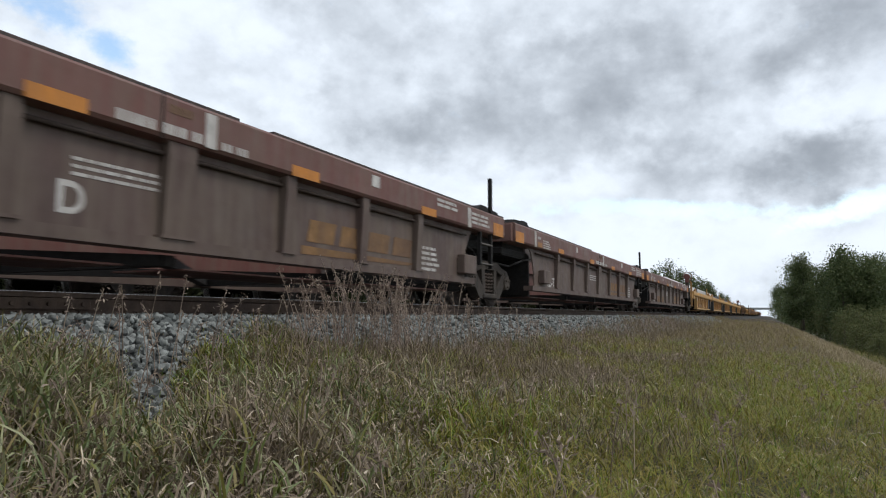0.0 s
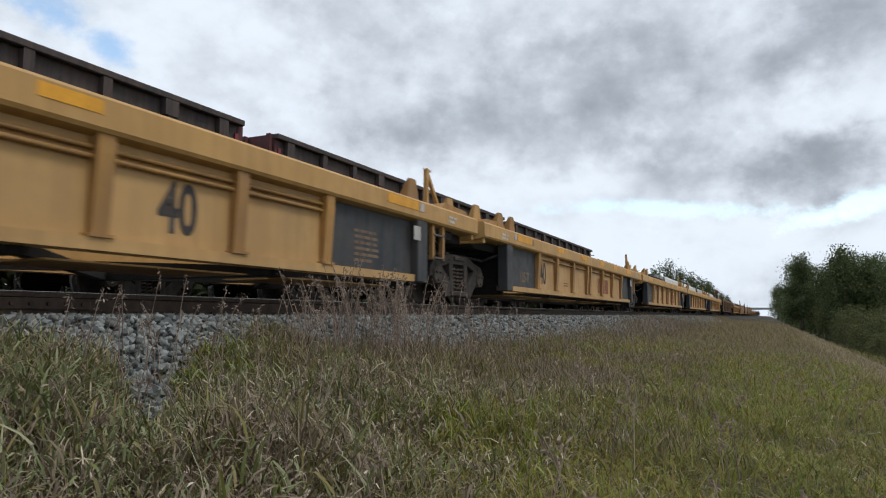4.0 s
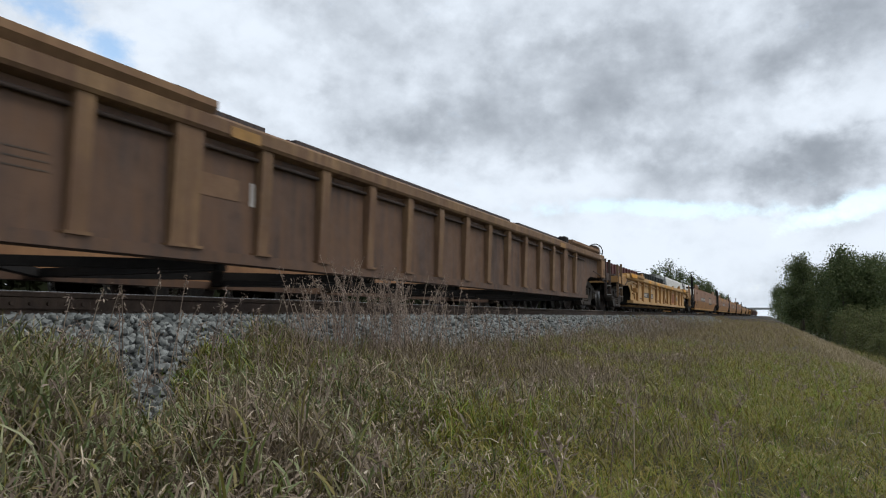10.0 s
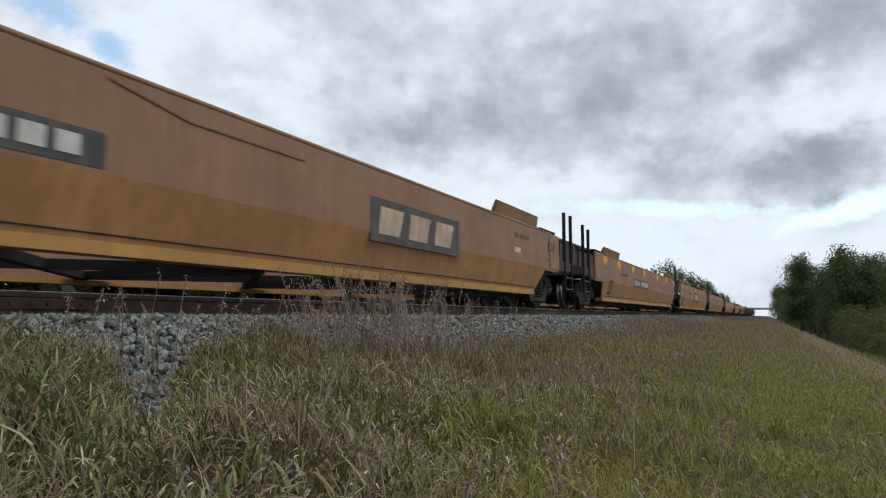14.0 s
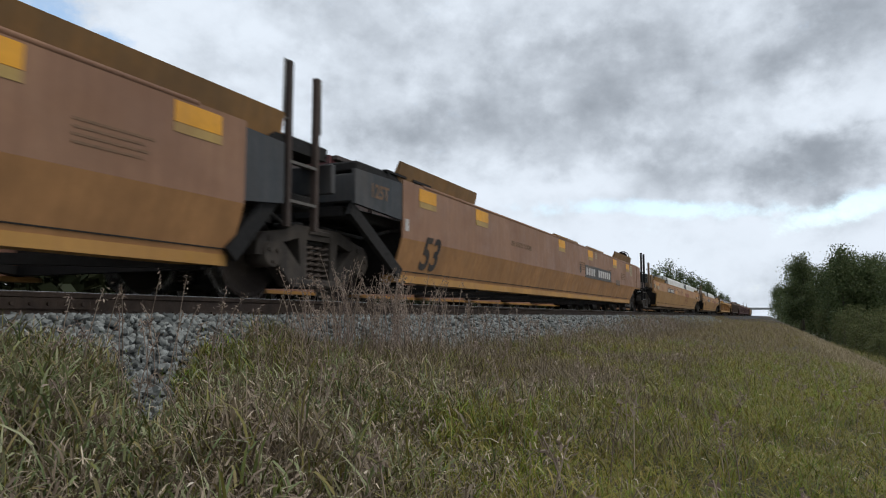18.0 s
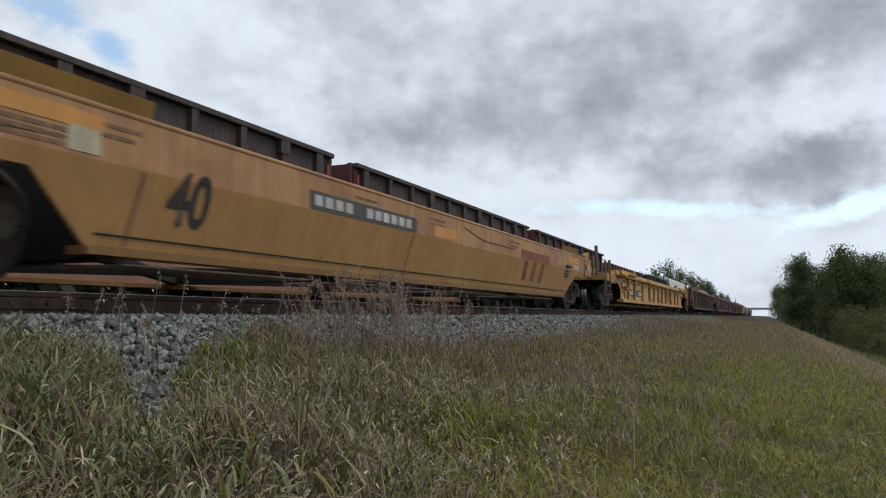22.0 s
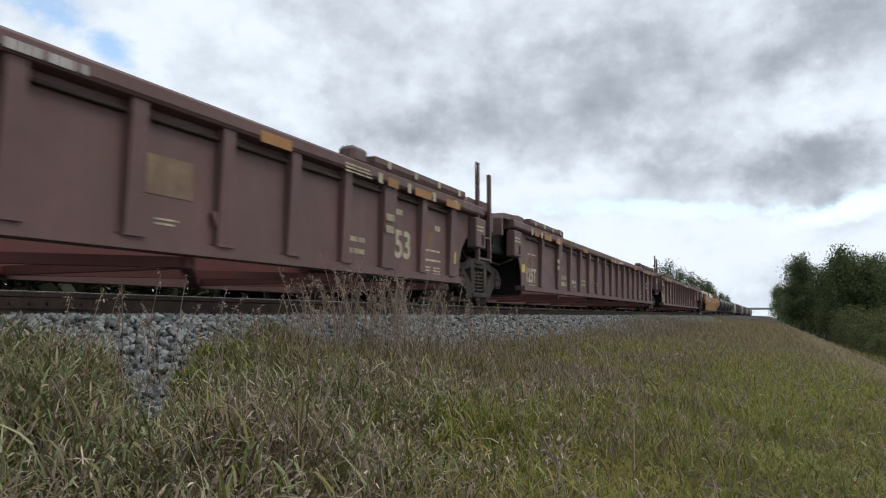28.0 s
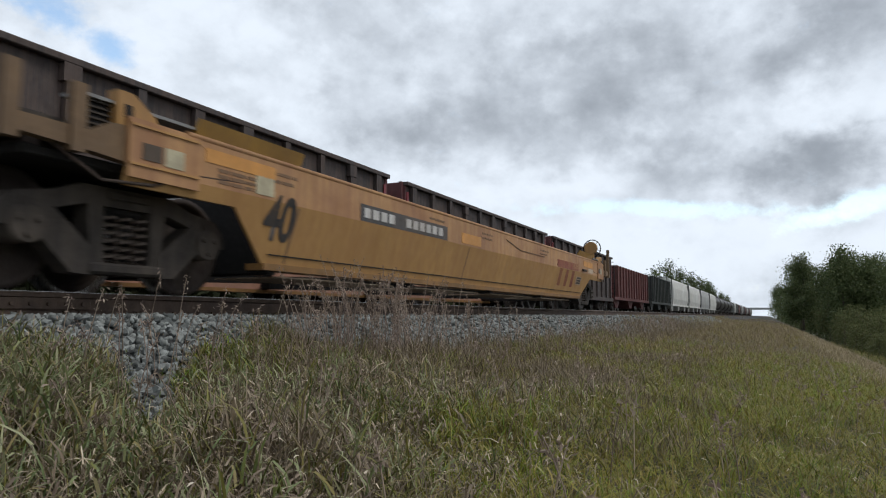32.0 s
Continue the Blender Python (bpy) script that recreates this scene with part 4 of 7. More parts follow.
PANEL_Y, CHORD_Y, POST_Y, FLAT_Y = -1.39, -1.52, -1.485, -1.50


def low_y(z, fold=0.83):
    """Outer face of a smooth car's lower plate at a height."""
    return -1.50 + 0.16 * max(0.0, fold - z) / (fold - 0.31)


def tilted_patch(car, name, x, z, w, h, mat_key, fold=0.83, label="", proud=0.005):
    """A painted mark on the leaning lower plate."""
    bm = BM()
    v = [bm.verts.new((a, low_y(b, fold) - proud, b)) for a, b in ((x, z), (x + w, z), (x + w, z + h), (x, z + h))]
    bm.faces.new(v)
    return part(name, bm, M[mat_key], car, label)


def tilted_sign(car, text, x, z, h, mat_key, fold=0.83, stretch=1.0):
    ob = sign(car, text, x, z, h, mat_key, low_y(z, fold) - 0.002, stretch)
    ob.rotation_euler = (math.atan2(0.16, fold - 0.31), 0, 0)
    return ob


def number_board(car, x, z, w, h, y, left=3, right=6, back="plate_dark"):
    """A dark board with white reporting characters shown as plain bars."""
    b = patch(car, "number_board", x, z, w, h, back, y, "dark board with worn white bars")
    n = left + right + 1
    cw = (w - 0.16) / (n + 0.5)
    for k in range(left + right + 1):
        if k == left:
            continue
        xx = x + 0.08 + cw * (k + (0.3 if k > left else 0))
        bm = BM()
        box(bm, xx, xx + cw * 0.72, y - 0.010, y - 0.005, z + h * 0.22, z + h * 0.80)
        part("number_bar", bm, M["white_mark"], b)


def emblem(car, x, z, w, h, y, mat_key, bars=3, tilt=0.0, name="emblem"):
    """A plain painted emblem: upright blocks under one bar."""
    bm = BM()
    if bars == 0:
        box(bm, x, x + w, y - 0.005, y, z, z + h)
    for k in range(bars):
        xx = x + w * (0.02 + k * 0.33)
        box(bm, xx, xx + w * 0.27, y - 0.005, y, z + h * 0.1, z + h)
    part(name, bm, M[mat_key], car)


def lug(car, x, y, z, h=0.20, w=0.34, mat_key="yellow_dirty", s=1, name="guide_bracket"):
    """A wedge-shaped container guide on the top chord."""
    bm = BM()
    prism(bm, [(x, z), (x + w, z), (x + w * 0.74, z + h), (x + w * 0.24, z + h)], "y", y - 0.05, y - 0.02)
    for a in (0.30, 0.66):
        prism(bm, [(y - 0.02, z), (y + 0.16, z), (y - 0.005, z + h)], "x", x + w * a - 0.012, x + w * a + 0.012)
    part(name, bm, M[mat_key], car)


def valve_box(car, x, z, mat_key, w=0.5, h=0.26):
    bm = BM()
    box(bm, x, x + w, -1.52, -1.39, z, z + h, 0.012)
    part("valve_box", bm, M[mat_key], car)


def long_flap(car, x0, x1, z, mat_key, h=0.12, lean=0.05):
    """A stepped plate that tops the chord near a car's end."""
    for s in (-1, 1):
        bm = BM()
        prism(bm, [(s * 1.50, z), (s * (1.50 + lean), z + h * 0.5), (s * (1.50 + lean), z + h), (s * 1.34, z + h), (s * 1.34, z)], "x", x0, x1)
        part("container_guide", bm, M[mat_key], car)


# ---- the near train, car by car ----
def brown_set():
    T = (-0.12, 1.09, 2.29, 3.64)
    for i in range(3):
        car, L, ribs, st = rib_unit("weathered brown ribbed steel well car unit, empty", T[i], T[i + 1], "brown", ("jj", "jj", "jc")[i], pipes=2 if i == 2 else 1, posts1=(1.5, 1.5), beam="black")
        c = 7.8
        # chord markings
        for x in (c - 1.4, c + 1.4, c + 4.3):
            patch(car, "orange_patch", x, 1.215, 0.46, 0.11, "orange", CHORD_Y)
        patch(car, "orange_patch", 0.32, 1.21, 0.48, 0.21, "orange", CHORD_Y)
        patch(car, "white_bar", 1.50, 1.22, 0.13, 0.32, "white_mark", CHORD_Y)
        marks(car, "chord_stencil", 1.72, 1.40, 0.25, 1, "white_mark", CHORD_Y, 0.05)
        patch(car, "orange_patch", 1.72, 1.24, 0.3, 0.10, "orange_dull", CHORD_Y)
        marks(car, "chord_stencil", 2.1, 1.24, 0.6, 4, "white_mark", CHORD_Y, 0.028, 0.02)
        marks(car, "chord_stencil", c - 0.7, 1.25, 0.86, 1, "white_mark", CHORD_Y, 0.085, ragged=0)
        patch(car, "white_bar", c + 0.2, 1.235, 0.13, 0.30, "white_mark", CHORD_Y)
        marks(car, "chord_stencil", c + 0.4, 1.25, 0.36, 1, "white_mark", CHORD_Y, 0.07)
        marks(car, "chord_stencil", c - 0.2, 1.43, 0.30, 1, "dim_mark", CHORD_Y, 0.07)
        patch(car, "white_patch", 4.9, 1.37, 0.15, 0.14, "white_mark", CHORD_Y)
        patch(car, "orange_patch", 3.3, 1.24, 0.44, 0.10, "orange", CHORD_Y)
        patch(car, "white_patch", 10.75, 1.37, 0.19, 0.14, "white_mark", CHORD_Y)
        marks(car, "chord_stencil", 12.6, 1.40, 0.72, 2, "white_mark", CHORD_Y, 0.04, 0.03)
        xe = L - 1.85 if i < 2 else 15.2
        patch(car, "white_bar", xe - 0.15 if i < 2 else 13.81, 1.22, 0.13, 0.31, "white_mark", CHORD_Y)
        marks(car, "chord_stencil", xe + 0.02 if i < 2 else 14.0, 1.30, 0.9, 3, "white_mark", CHORD_Y, 0.04, 0.03)
        patch(car, "orange_patch", L - 0.86 if i < 2 else 15.2, 1.21, 0.48, 0.22, "orange", CHORD_Y)
        # panel markings
        if i == 0:
            sign(car, "D", 6.74, 0.53, 0.23, "white_mark", PANEL_Y)
        marks(car, "panel_stencil", 6.86, 0.80, 0.86, 3, "white_mark", PANEL_Y, 0.025, 0.03)
        bm = BM()
        for k in range(4):
            xx = 9.64 + k * 0.62
            prism(bm, [(xx, 0.60), (xx + 0.50, 0.60), (xx + 0.56, 0.84), (xx + 0.06, 0.84)], "y", PANEL_Y - 0.005, PANEL_Y)
        prism(bm, [(9.55, 0.46), (11.9, 0.49), (12.2, 0.53), (9.55, 0.55)], "y", PANEL_Y - 0.005, PANEL_Y)
        part("emblem", bm, M["ghost_mark"], car, "faded gold slanted blocks over a stripe")
        marks(car, "panel_stencil", 12.35, 0.46, 0.62, 5, "white_mark", PANEL_Y, 0.04, 0.035)
        valve_box(car, 13.0 if i == 2 else 13.6, 0.48, "brown_brown", 0.5, 0.30)
        valve_box(car, 2.15, 0.50, "brown_brown", 0.5, 0.28)
        if i == 2:
            for x, w, n in ((3.9, 0.95, 4), (4.98, 0.98, 6)):
                for k in range(n):
                    patch(car, "gold_bar", x + k * w / n, 0.44, w / n * 0.78, 0.25, "ghost_mark", PANEL_Y)
        if i:
            sign(car, "125-T", 2.74, 0.46, 0.21, "white_mark", PANEL_Y, 0.85)
        for x in (0.9, L - 1.3):
            lug(car, x, -1.36, 1.575, 0.13, 0.55, "black")
        patch(car, "chord_splice", c - 0.28, 1.20, 0.02, 0.37, "black", CHORD_Y)
        if i < 2:
            mast(car, L - 0.86, -1.46, 0.62, 2.20, "black", "silver", 0.35, 0.05)
            ladder(car, L - 1.36, 0.5, 0.66, 1.25, -1.46, "black", "bright", 2)
        else:
            hand_brake(car, L - 1.13, -1.40, 2.15, 0.27, "hand_red", "hand_red")
            bm = BM()
            box(bm, 15.18, 15.72, -1.52, -1.30, 0.86, 1.20, 0.015)
            part("corner_box", bm, M["brown_brown"], car)
            marks(car, "panel_stencil", 15.24, 0.92, 0.40, 3, "white_mark", -1.522, 0.03, 0.045)
            bm = BM()
            box(bm, 15.74, 16.15, -1.46, -1.05, 0.90, 1.62, 0.03)
            box(bm, 16.05, 16.75, -1.44, -0.90, 0.92, 1.22, 0.03)
            rod(bm, (15.85, -1.50, 1.34), (16.25, -1.50, 1.34), 0.07, 8)
            part("brake_linkage", bm, M["rust_dark"], car)
            mast(car, L - 1.0, -1.46, 1.05, 2.12, "black", "silver", 0.5, -0.07)
            mast(car, L - 0.36, -1.40, 1.05, 1.98, "black", "silver", 0.4, 0.08)


def yellow_grey_set():
    T = (3.64, 4.98, 6.23, 7.46, 8.685, 10.05)
    for i in range(5):
        ends = "cj" if i == 0 else "jc" if i == 4 else "jj"
        lab = "faded yellow ribbed well car unit, dark grey ends, empty" if 0 < i < 4 else "faded yellow ribbed well car unit, one dark grey end, empty"
        car, L, ribs, st = rib_unit(lab, T[i], T[i + 1], "yellow_grey", ends, pipes=2 if i in (0, 4) else 1, grey0=i != 0, grey1=i != 4, posts0=(1.97, 1.92), posts1=(1.45, 1.3), post_mat="black" if i == 4 else "yellow_dirty", beam="yellow_chord", post_w=0.02)
        c = L / 2
        for x in (c - 3.46, c - 1.2) if i == 4 else (c - 3.46, c - 1.2, c + 0.9, c + 2.8) if i else (c - 2.0, c + 0.9):
            patch(car, "gold_patch", x, 1.25, 0.5, 0.10, "gold", CHORD_Y)
        if ends[0] == "j":
            patch(car, "gold_patch", 1.85, 1.23, 0.92, 0.13, "gold", CHORD_Y)
            patch(car, "white_plate", 1.68, 1.24, 0.13, 0.11, "white_mark", CHORD_Y)
            marks(car, "chord_stencil", 1.0, 1.19, 0.4, 2, "white_mark", CHORD_Y, 0.035, 0.03)
            sign(car, "125-T", 2.34, 0.49, 0.20, "worn_cream", PANEL_Y, 0.85)
            sign(car, "40", 3.67, 0.515, 0.45, "black_mark", PANEL_Y, 0.72)
            patch(car, "grey_plate", 2.75, 1.225, 0.13, 0.12, "worn_cream", CHORD_Y)
            lug(car, 0.95, -1.40, 1.40, 0.27, 0.36)
            lug(car, 1.60, -1.40, 1.40, 0.28, 0.32)
            lug(car, 0.42, -1.15, 1.40, 0.36, 0.40, "yellow_chord", name="lifting_lug")
            marks(car, "panel_stencil", 5.6, 0.52, 0.5, 2, "dim_mark", PANEL_Y, 0.025, 0.03)
        else:
            x0 = 0
            patch(car, "white_plate", 3.88, 0.82, 0.2, 0.20, "white_mark", -1.50)
            patch(car, "white_plate", 3.80, 1.25, 0.12, 0.12, "white_mark", CHORD_Y)
            patch(car, "gold_patch", 3.95, 1.24, 0.88, 0.12, "gold", CHORD_Y)
            lug(car, 3.45, -1.40, 1.40, 0.22, 0.32)
            lug(car, 3.88, -1.40, 1.40, 0.20, 0.32)
            number_board(car, 5.75, 0.45, 0.92, 0.24, PANEL_Y, 2, 1)
            number_board(car, 6.94, 0.46, 1.1, 0.24, PANEL_Y, 3, 2)
            sign(car, "40", c + 2.05, 0.5, 0.42, "black_mark", PANEL_Y, 0.72)
            marks(car, "panel_stencil", 4.31, 0.52, 0.55, 4, "dim_mark", PANEL_Y, 0.02, 0.03)
            bm = BM()
            box(bm, 1.55, 2.25, -1.52, -1.40, 0.92, 1.10, 0.01)
            part("tie_down_box", bm, M["yellow_chord"], car)
        if ends[1] == "j":
            marks(car, "panel_stencil", L - 3.72, 0.46, 0.58, 6, "worn_cream", PANEL_Y, 0.035, 0.035)
            patch(car, "white_plate", L - 2.40, 0.84, 0.2, 0.19, "white_mark", -1.50)
            patch(car, "gold_patch", L - 3.15, 1.24, 0.84, 0.12, "gold", CHORD_Y)
            patch(car, "white_plate", L - 2.25, 1.24, 0.12, 0.11, "white_mark", CHORD_Y)
            marks(car, "chord_stencil", L - 1.3, 1.20, 0.35, 2, "white_mark", CHORD_Y, 0.035, 0.03)
            lug(car, L - 2.5, -1.40, 1.40, 0.28, 0.34)
            lug(car, L - 0.72, -1.15, 1.40, 0.30, 0.36, "yellow_chord", name="lifting_lug")
            bm = BM()
            beam(bm, (L - 1.42, -1.2, 1.38), (L - 1.42, -1.2, 2.02), 0.06)
            beam(bm, (L - 1.39, -1.2, 1.95), (L - 0.95, -1.2, 1.42), 0.05)
            beam(bm, (L - 1.47, -1.2, 2.0), (L - 1.29, -1.2, 2.0), 0.03)
            part("hose_bracket", bm, M["yellow_chord"], car)
            ladder(car, L - 1.72, 0.34, 0.62, 1.12, -1.44, "yellow_dirty", "bright", 2)
            bm = BM()
            box(bm, L - 1.9, L - 0.9, -1.40, -1.0, 0.95, 1.10, 0.02)
            part("end_gusset", bm, M["black"], car)
        else:
            patch(car, "small_label", L - 6.42, 0.50, 0.42, 0.24, "white_mark", PANEL_Y)
            patch(car, "label_field", L - 6.39, 0.53, 0.36, 0.18, "black_mark", PANEL_Y - 0.005)
            patch(car, "small_label", L - 4.8, 0.62, 0.33, 0.11, "dim_mark", PANEL_Y)
            marks(car, "panel_stencil", L - 8.0, 0.47, 0.45, 2, "dim_mark", PANEL_Y, 0.025, 0.03)
            lug(car, L - 4.5, -1.40, 1.40, 0.2, 0.5)
            hand_brake(car, L - 0.62, -1.05, 2.25, 0.29, "hand_red", "hand_red")
            mast(car, L - 1.1, -1.46, 1.05, 2.1, "hand_red", "silver", 0.5, -0.1)
            patch(car, "gold_patch", L - 7.2, 1.26, 0.44, 0.09, "gold", CHORD_Y)
            patch(car, "gold_patch", L - 4.9, 1.22, 0.85, 0.14, "gold", CHORD_Y)
            number_board(car, 4.3, 0.47, 2.2, 0.26, PANEL_Y, 4, 6)
        if 0 < i < 4:
            emblem(car, c + 1.1, 0.42, 1.5, 0.46, PANEL_Y, "red_mark")


def many_rib_single(label, ta, tb, style):
    car, L, ribs, st = rib_unit(label, ta, tb, style, "cc", wide=(5.4, 23.3 - 5.6), posts0=(1.62, 1.45), posts1=(1.5, 1.5), post_mat="rust_dark", beam="rust_dark")
    long_flap(car, 2.25, 5.9, 1.54, "rust_chord", 0.12)
    long_flap(car, L - 5.3, L - 2.35, 1.54, "rust_chord", 0.12)
    for x in (5.45, L - 5.75):
        bm = BM()
        box(bm, x, x + 0.28, -1.5, -1.3, 1.54, 1.70, 0.03)
        part("guide_block", bm, M["black"], car)
    for x in (1.66, L - 1.95):
        bm = BM()
        box(bm, x, x + 0.42, -1.53, -1.37, 0.90, 1.40, 0.015)
        part("corner_box", bm, M["rust_chord" if style == "rust" else "dusk_chord"], car)
        patch(car, "dark_slot", x + 0.2, 0.98, 0.09, 0.16, "black", -1.53)
    hand_brake(car, L - 0.6, -1.0, 1.78, 0.24, "black", "rust_brown")
    if style == "rust":
        patch(car, "stencil_patch", 6.52, 0.84, 0.30, 0.22, "white_mark", PANEL_Y)
        patch(car, "worn_patch", 5.75, 0.86, 0.62, 0.20, "dim_mark", PANEL_Y)
        marks(car, "panel_stencil", 4.15, 0.78, 0.32, 3, "black_mark", PANEL_Y, 0.012, 0.05, 0)
        patch(car, "gold_patch", 6.1, 1.40, 0.4, 0.1, "rust_gold", CHORD_Y)
        patch(car, "gold_patch", L - 6.3, 1.39, 0.5, 0.11, "rust_gold", CHORD_Y)
        marks(car, "panel_stencil", 16.6, 0.86, 0.4, 2, "dim_mark", PANEL_Y, 0.08)
    patch(car, "tail_patch", 3.12, 0.52, 0.3, 0.2, "rust_gold", -1.30)


def yellow_rib_single(ta, tb, n):
    car, L, ribs, st = rib_unit("faded yellow ribbed single well car, walkways at its ends, empty", ta, tb, "yellow_rib", "cc", plates="yellow", posts0=(1.45, 1.5), posts1=(1.45, 1.62), floor_step=2.0, post_w=0.024, post_mat="post_dirty", post_w1=0.042, post_mat1="yellow_dirty")
    for a, b in ((2.5, 5.35), (L - 5.1, L - 2.45)):
        long_flap(car, a, b, 1.12, "yellow_dirty", 0.17, 0.07)
        patch(car, "gold_patch", a + 0.1, 1.14, 1.1, 0.12, "gold", -1.572)
    for x in (5.5, L - 5.9):
        lug(car, x, -1.40, 1.25, 0.18, 0.42)
        lug(car, x - 0.6, -1.15, 1.25, 0.16, 0.4)
    for x in (6.8, 9.1, 11.6, 13.9):
        patch(car, "gold_patch", x, 1.11, 0.5, 0.09, "gold", CHORD_Y)
    if n == 0:
        number_board(car, 6.0, 0.54, 1.42, 0.19, PANEL_Y, 4, 0)
        number_board(car, 7.60, 0.53, 0.99, 0.20, PANEL_Y, 0, 6)
    else:
        number_board(car, 4.9, 0.52, 1.05, 0.24, PANEL_Y, 4, 0)
        number_board(car, 6.3, 0.52, 1.55, 0.24, PANEL_Y, 0, 6)
    patch(car, "white_plate", 8.0 if n == 0 else 5.0, 0.82, 0.26, 0.06, "white_mark", PANEL_Y)
    sign(car, "53", 10.8 if n == 0 else 16.6, 0.60, 0.28, "black_mark", PANEL_Y, 0.75)
    patch(car, "worn_field", 14.5, 0.44, 1.55, 0.50, "red_fade" if n == 0 else "yellow_dirty", PANEL_Y)
    emblem(car, 14.6, 0.44, 1.4, 0.44, PANEL_Y - 0.006, "red_mark")
    patch(car, "small_label", 17.6 if n else 16.7, 0.57, 0.40, 0.26, "white_mark", PANEL_Y)
    patch(car, "label_field", 17.63 if n else 16.73, 0.60, 0.34, 0.2, "black_mark", PANEL_Y - 0.006)
    for x in (9.3, 9.9, 12.6, 5.2):
        marks(car, "panel_stencil", x, 0.45, 0.7, 1, "dim_mark", PANEL_Y, 0.05)
    marks(car, "chord_stencil", 8.1, 1.12, 0.7, 3, "dim_mark", CHORD_Y, 0.02, 0.02)
    valve_box(car, 3.8, 0.66, "yellow_dirty", 0.22, 0.16)
    bm = BM()
    for x in (3.3, L - 3.6):
        beam(bm, (x, -1.41, 0.9), (x + 0.25, -1.41, 0.72), 0.05)
    part("arch_brace", bm, M["yellow_dirty"], car)
    patch(car, "bright_label", 3.55, 0.80, 0.12, 0.14, "white_mark", PANEL_Y)
    for x in (3.5, 11.9, 16.0):
        bm = BM()
        pipe(bm, [(x, -1.41, 0.62), (x + 0.45, -1.41, 0.62), (x + 0.45, -1.41, 0.42)], 0.02)
        part("conduit", bm, M["yellow_dirty"], car)


def tan_cars():
    car, L = smooth_unit("brown-stained ochre smooth-sided single well car, empty", 13.66, 15.49, "cc", posts0=(2.36, 2.30), posts1=(2.25, 2.25), top=1.61)
    for a, b in ((3.2, 5.62), (L - 5.72, L - 3.25)):
        flap(car, a, b, "flap", 1.62, 0.27, 0.04)
    for a in (1.95, 2.6, L - 3.1, L - 2.5):
        bm = BM()
        box(bm, a, a + 0.55, -1.46, -1.0, 1.66, 1.69)
        for k in range(5):
            box(bm, a + 0.05 + k * 0.1, a + 0.08 + k * 0.1, -1.46, -1.0, 1.60, 1.66)
        part("platform_grating", bm, M["black"], car)
    tilted_sign(car, "53", 3.68, 0.53, 0.42, "black_mark", 0.83, 1.0)
    number_board(car, 6.70, 0.86, 3.2, 0.26, FLAT_Y, 4, 6)
    badge_plate(car, 13.62, 0.72, 2.65, 0.54)
    marks(car, "panel_stencil", 3.0, 1.25, 0.5, 3, "dim_mark", FLAT_Y, 0.02, 0.03)
    marks(car, "panel_stencil", 3.4, 1.28, 1.0, 1, "dim_mark", FLAT_Y, 0.09)
    marks(car, "panel_stencil", L - 4.9, 1.3, 1.0, 1, "dim_mark", FLAT_Y, 0.09)
    patch(car, "white_smear", 18.9, 1.02, 0.35, 0.1, "white_mark", FLAT_Y)
    patch(car, "small_label", 21.1, 1.22, 0.5, 0.2, "dim_mark", -1.516)
    seam(car, 9.9, 1.54)
    T = (15.49, 17.115, 18.67, 20.34)
    for i in range(3):
        ends = ("cj", "jj", "jc")[i]
        car, L = smooth_unit("brown-stained ochre smooth articulated well car unit, yellow patches, empty", T[i], T[i + 1], ends, dark=(ends[0] == "j", ends[1] == "j"), posts0=(2.18, 2.12), posts1=(2.2, 2.2))
        fa = (3.2, 5.6) if ends[0] == "c" else (1.3, 3.95)
        fb = (L - 4.3, L - 1.15) if ends[1] == "j" else (L - 6.2, L - 3.4)
        for a, b in (fa, fb):
            flap(car, a, b, "flap", 1.57, 0.27, 0.06)
        for a in (0.95, 1.7) if ends[0] == "j" else (2.0, 2.7):
            bm = BM()
            box(bm, a, a + 0.55, -1.46, -1.0, 1.64, 1.67)
            box(bm, a + 0.05, a + 0.12, -1.45, -1.38, 1.5, 1.64)
            part("platform_grating", bm, M["black"], car)
        for x in (2.34, 4.40, 7.0, 9.4, 12.9, 15.8, L - 2.6) if i < 2 else (2.34, 4.4, 8.85, 11.7, 15.0, 17.14):
            if ends[0] == "c":
                x = x + 0.6
            x = x - (0.0, 0.2, 0.55)[i] if x < 5 else x
            patch(car, "gold_patch", x, 1.385, 0.54, 0.175, "gold", FLAT_Y)
            patch(car, "faded_patch", x, 1.30, 0.54, 0.08, "gold_faded", FLAT_Y)
            if x > 10:
                marks(car, "panel_stencil", x - 0.9, 1.0, 0.75, 4, "dim_mark", FLAT_Y, 0.02, 0.035)
        tilted_sign(car, "53", (2.24, 2.2, 1.95)[i] + (1.5 if ends[0] == "c" else 0), 0.47, 0.46, "black_mark", 0.83, 0.9)
        if i == 1:
            badge_plate(car, 8.98, 0.74, 2.7, 0.56)
        elif i == 2:
            sign(car, "B", 10.76, 0.92, 0.22, "black_mark", FLAT_Y)
            number_board(car, 11.37, 0.82, 3.28, 0.33, FLAT_Y, 4, 6)
            marks(car, "panel_stencil", 17.84, 1.2, 0.44, 5, "cream_mark", FLAT_Y, 0.05, 0.025, 0)
            hand_brake(car, L - 1.95, -0.9, 2.0, 0.22, "black", "black")
            patch(car, "spray_blotch", 15.4, 0.78, 0.6, 0.16, "grey_blotch", FLAT_Y)
        else:
            number_board(car, 8.0, 0.84, 3.2, 0.3, FLAT_Y, 4, 6)
            sign(car, "C" if i == 0 else "D", 12.2, 0.95, 0.22, "dim_mark", FLAT_Y)
        marks(car, "panel_stencil", 12.55, 1.40, 0.30, 3, "cream_mark", FLAT_Y, 0.025, 0.025)
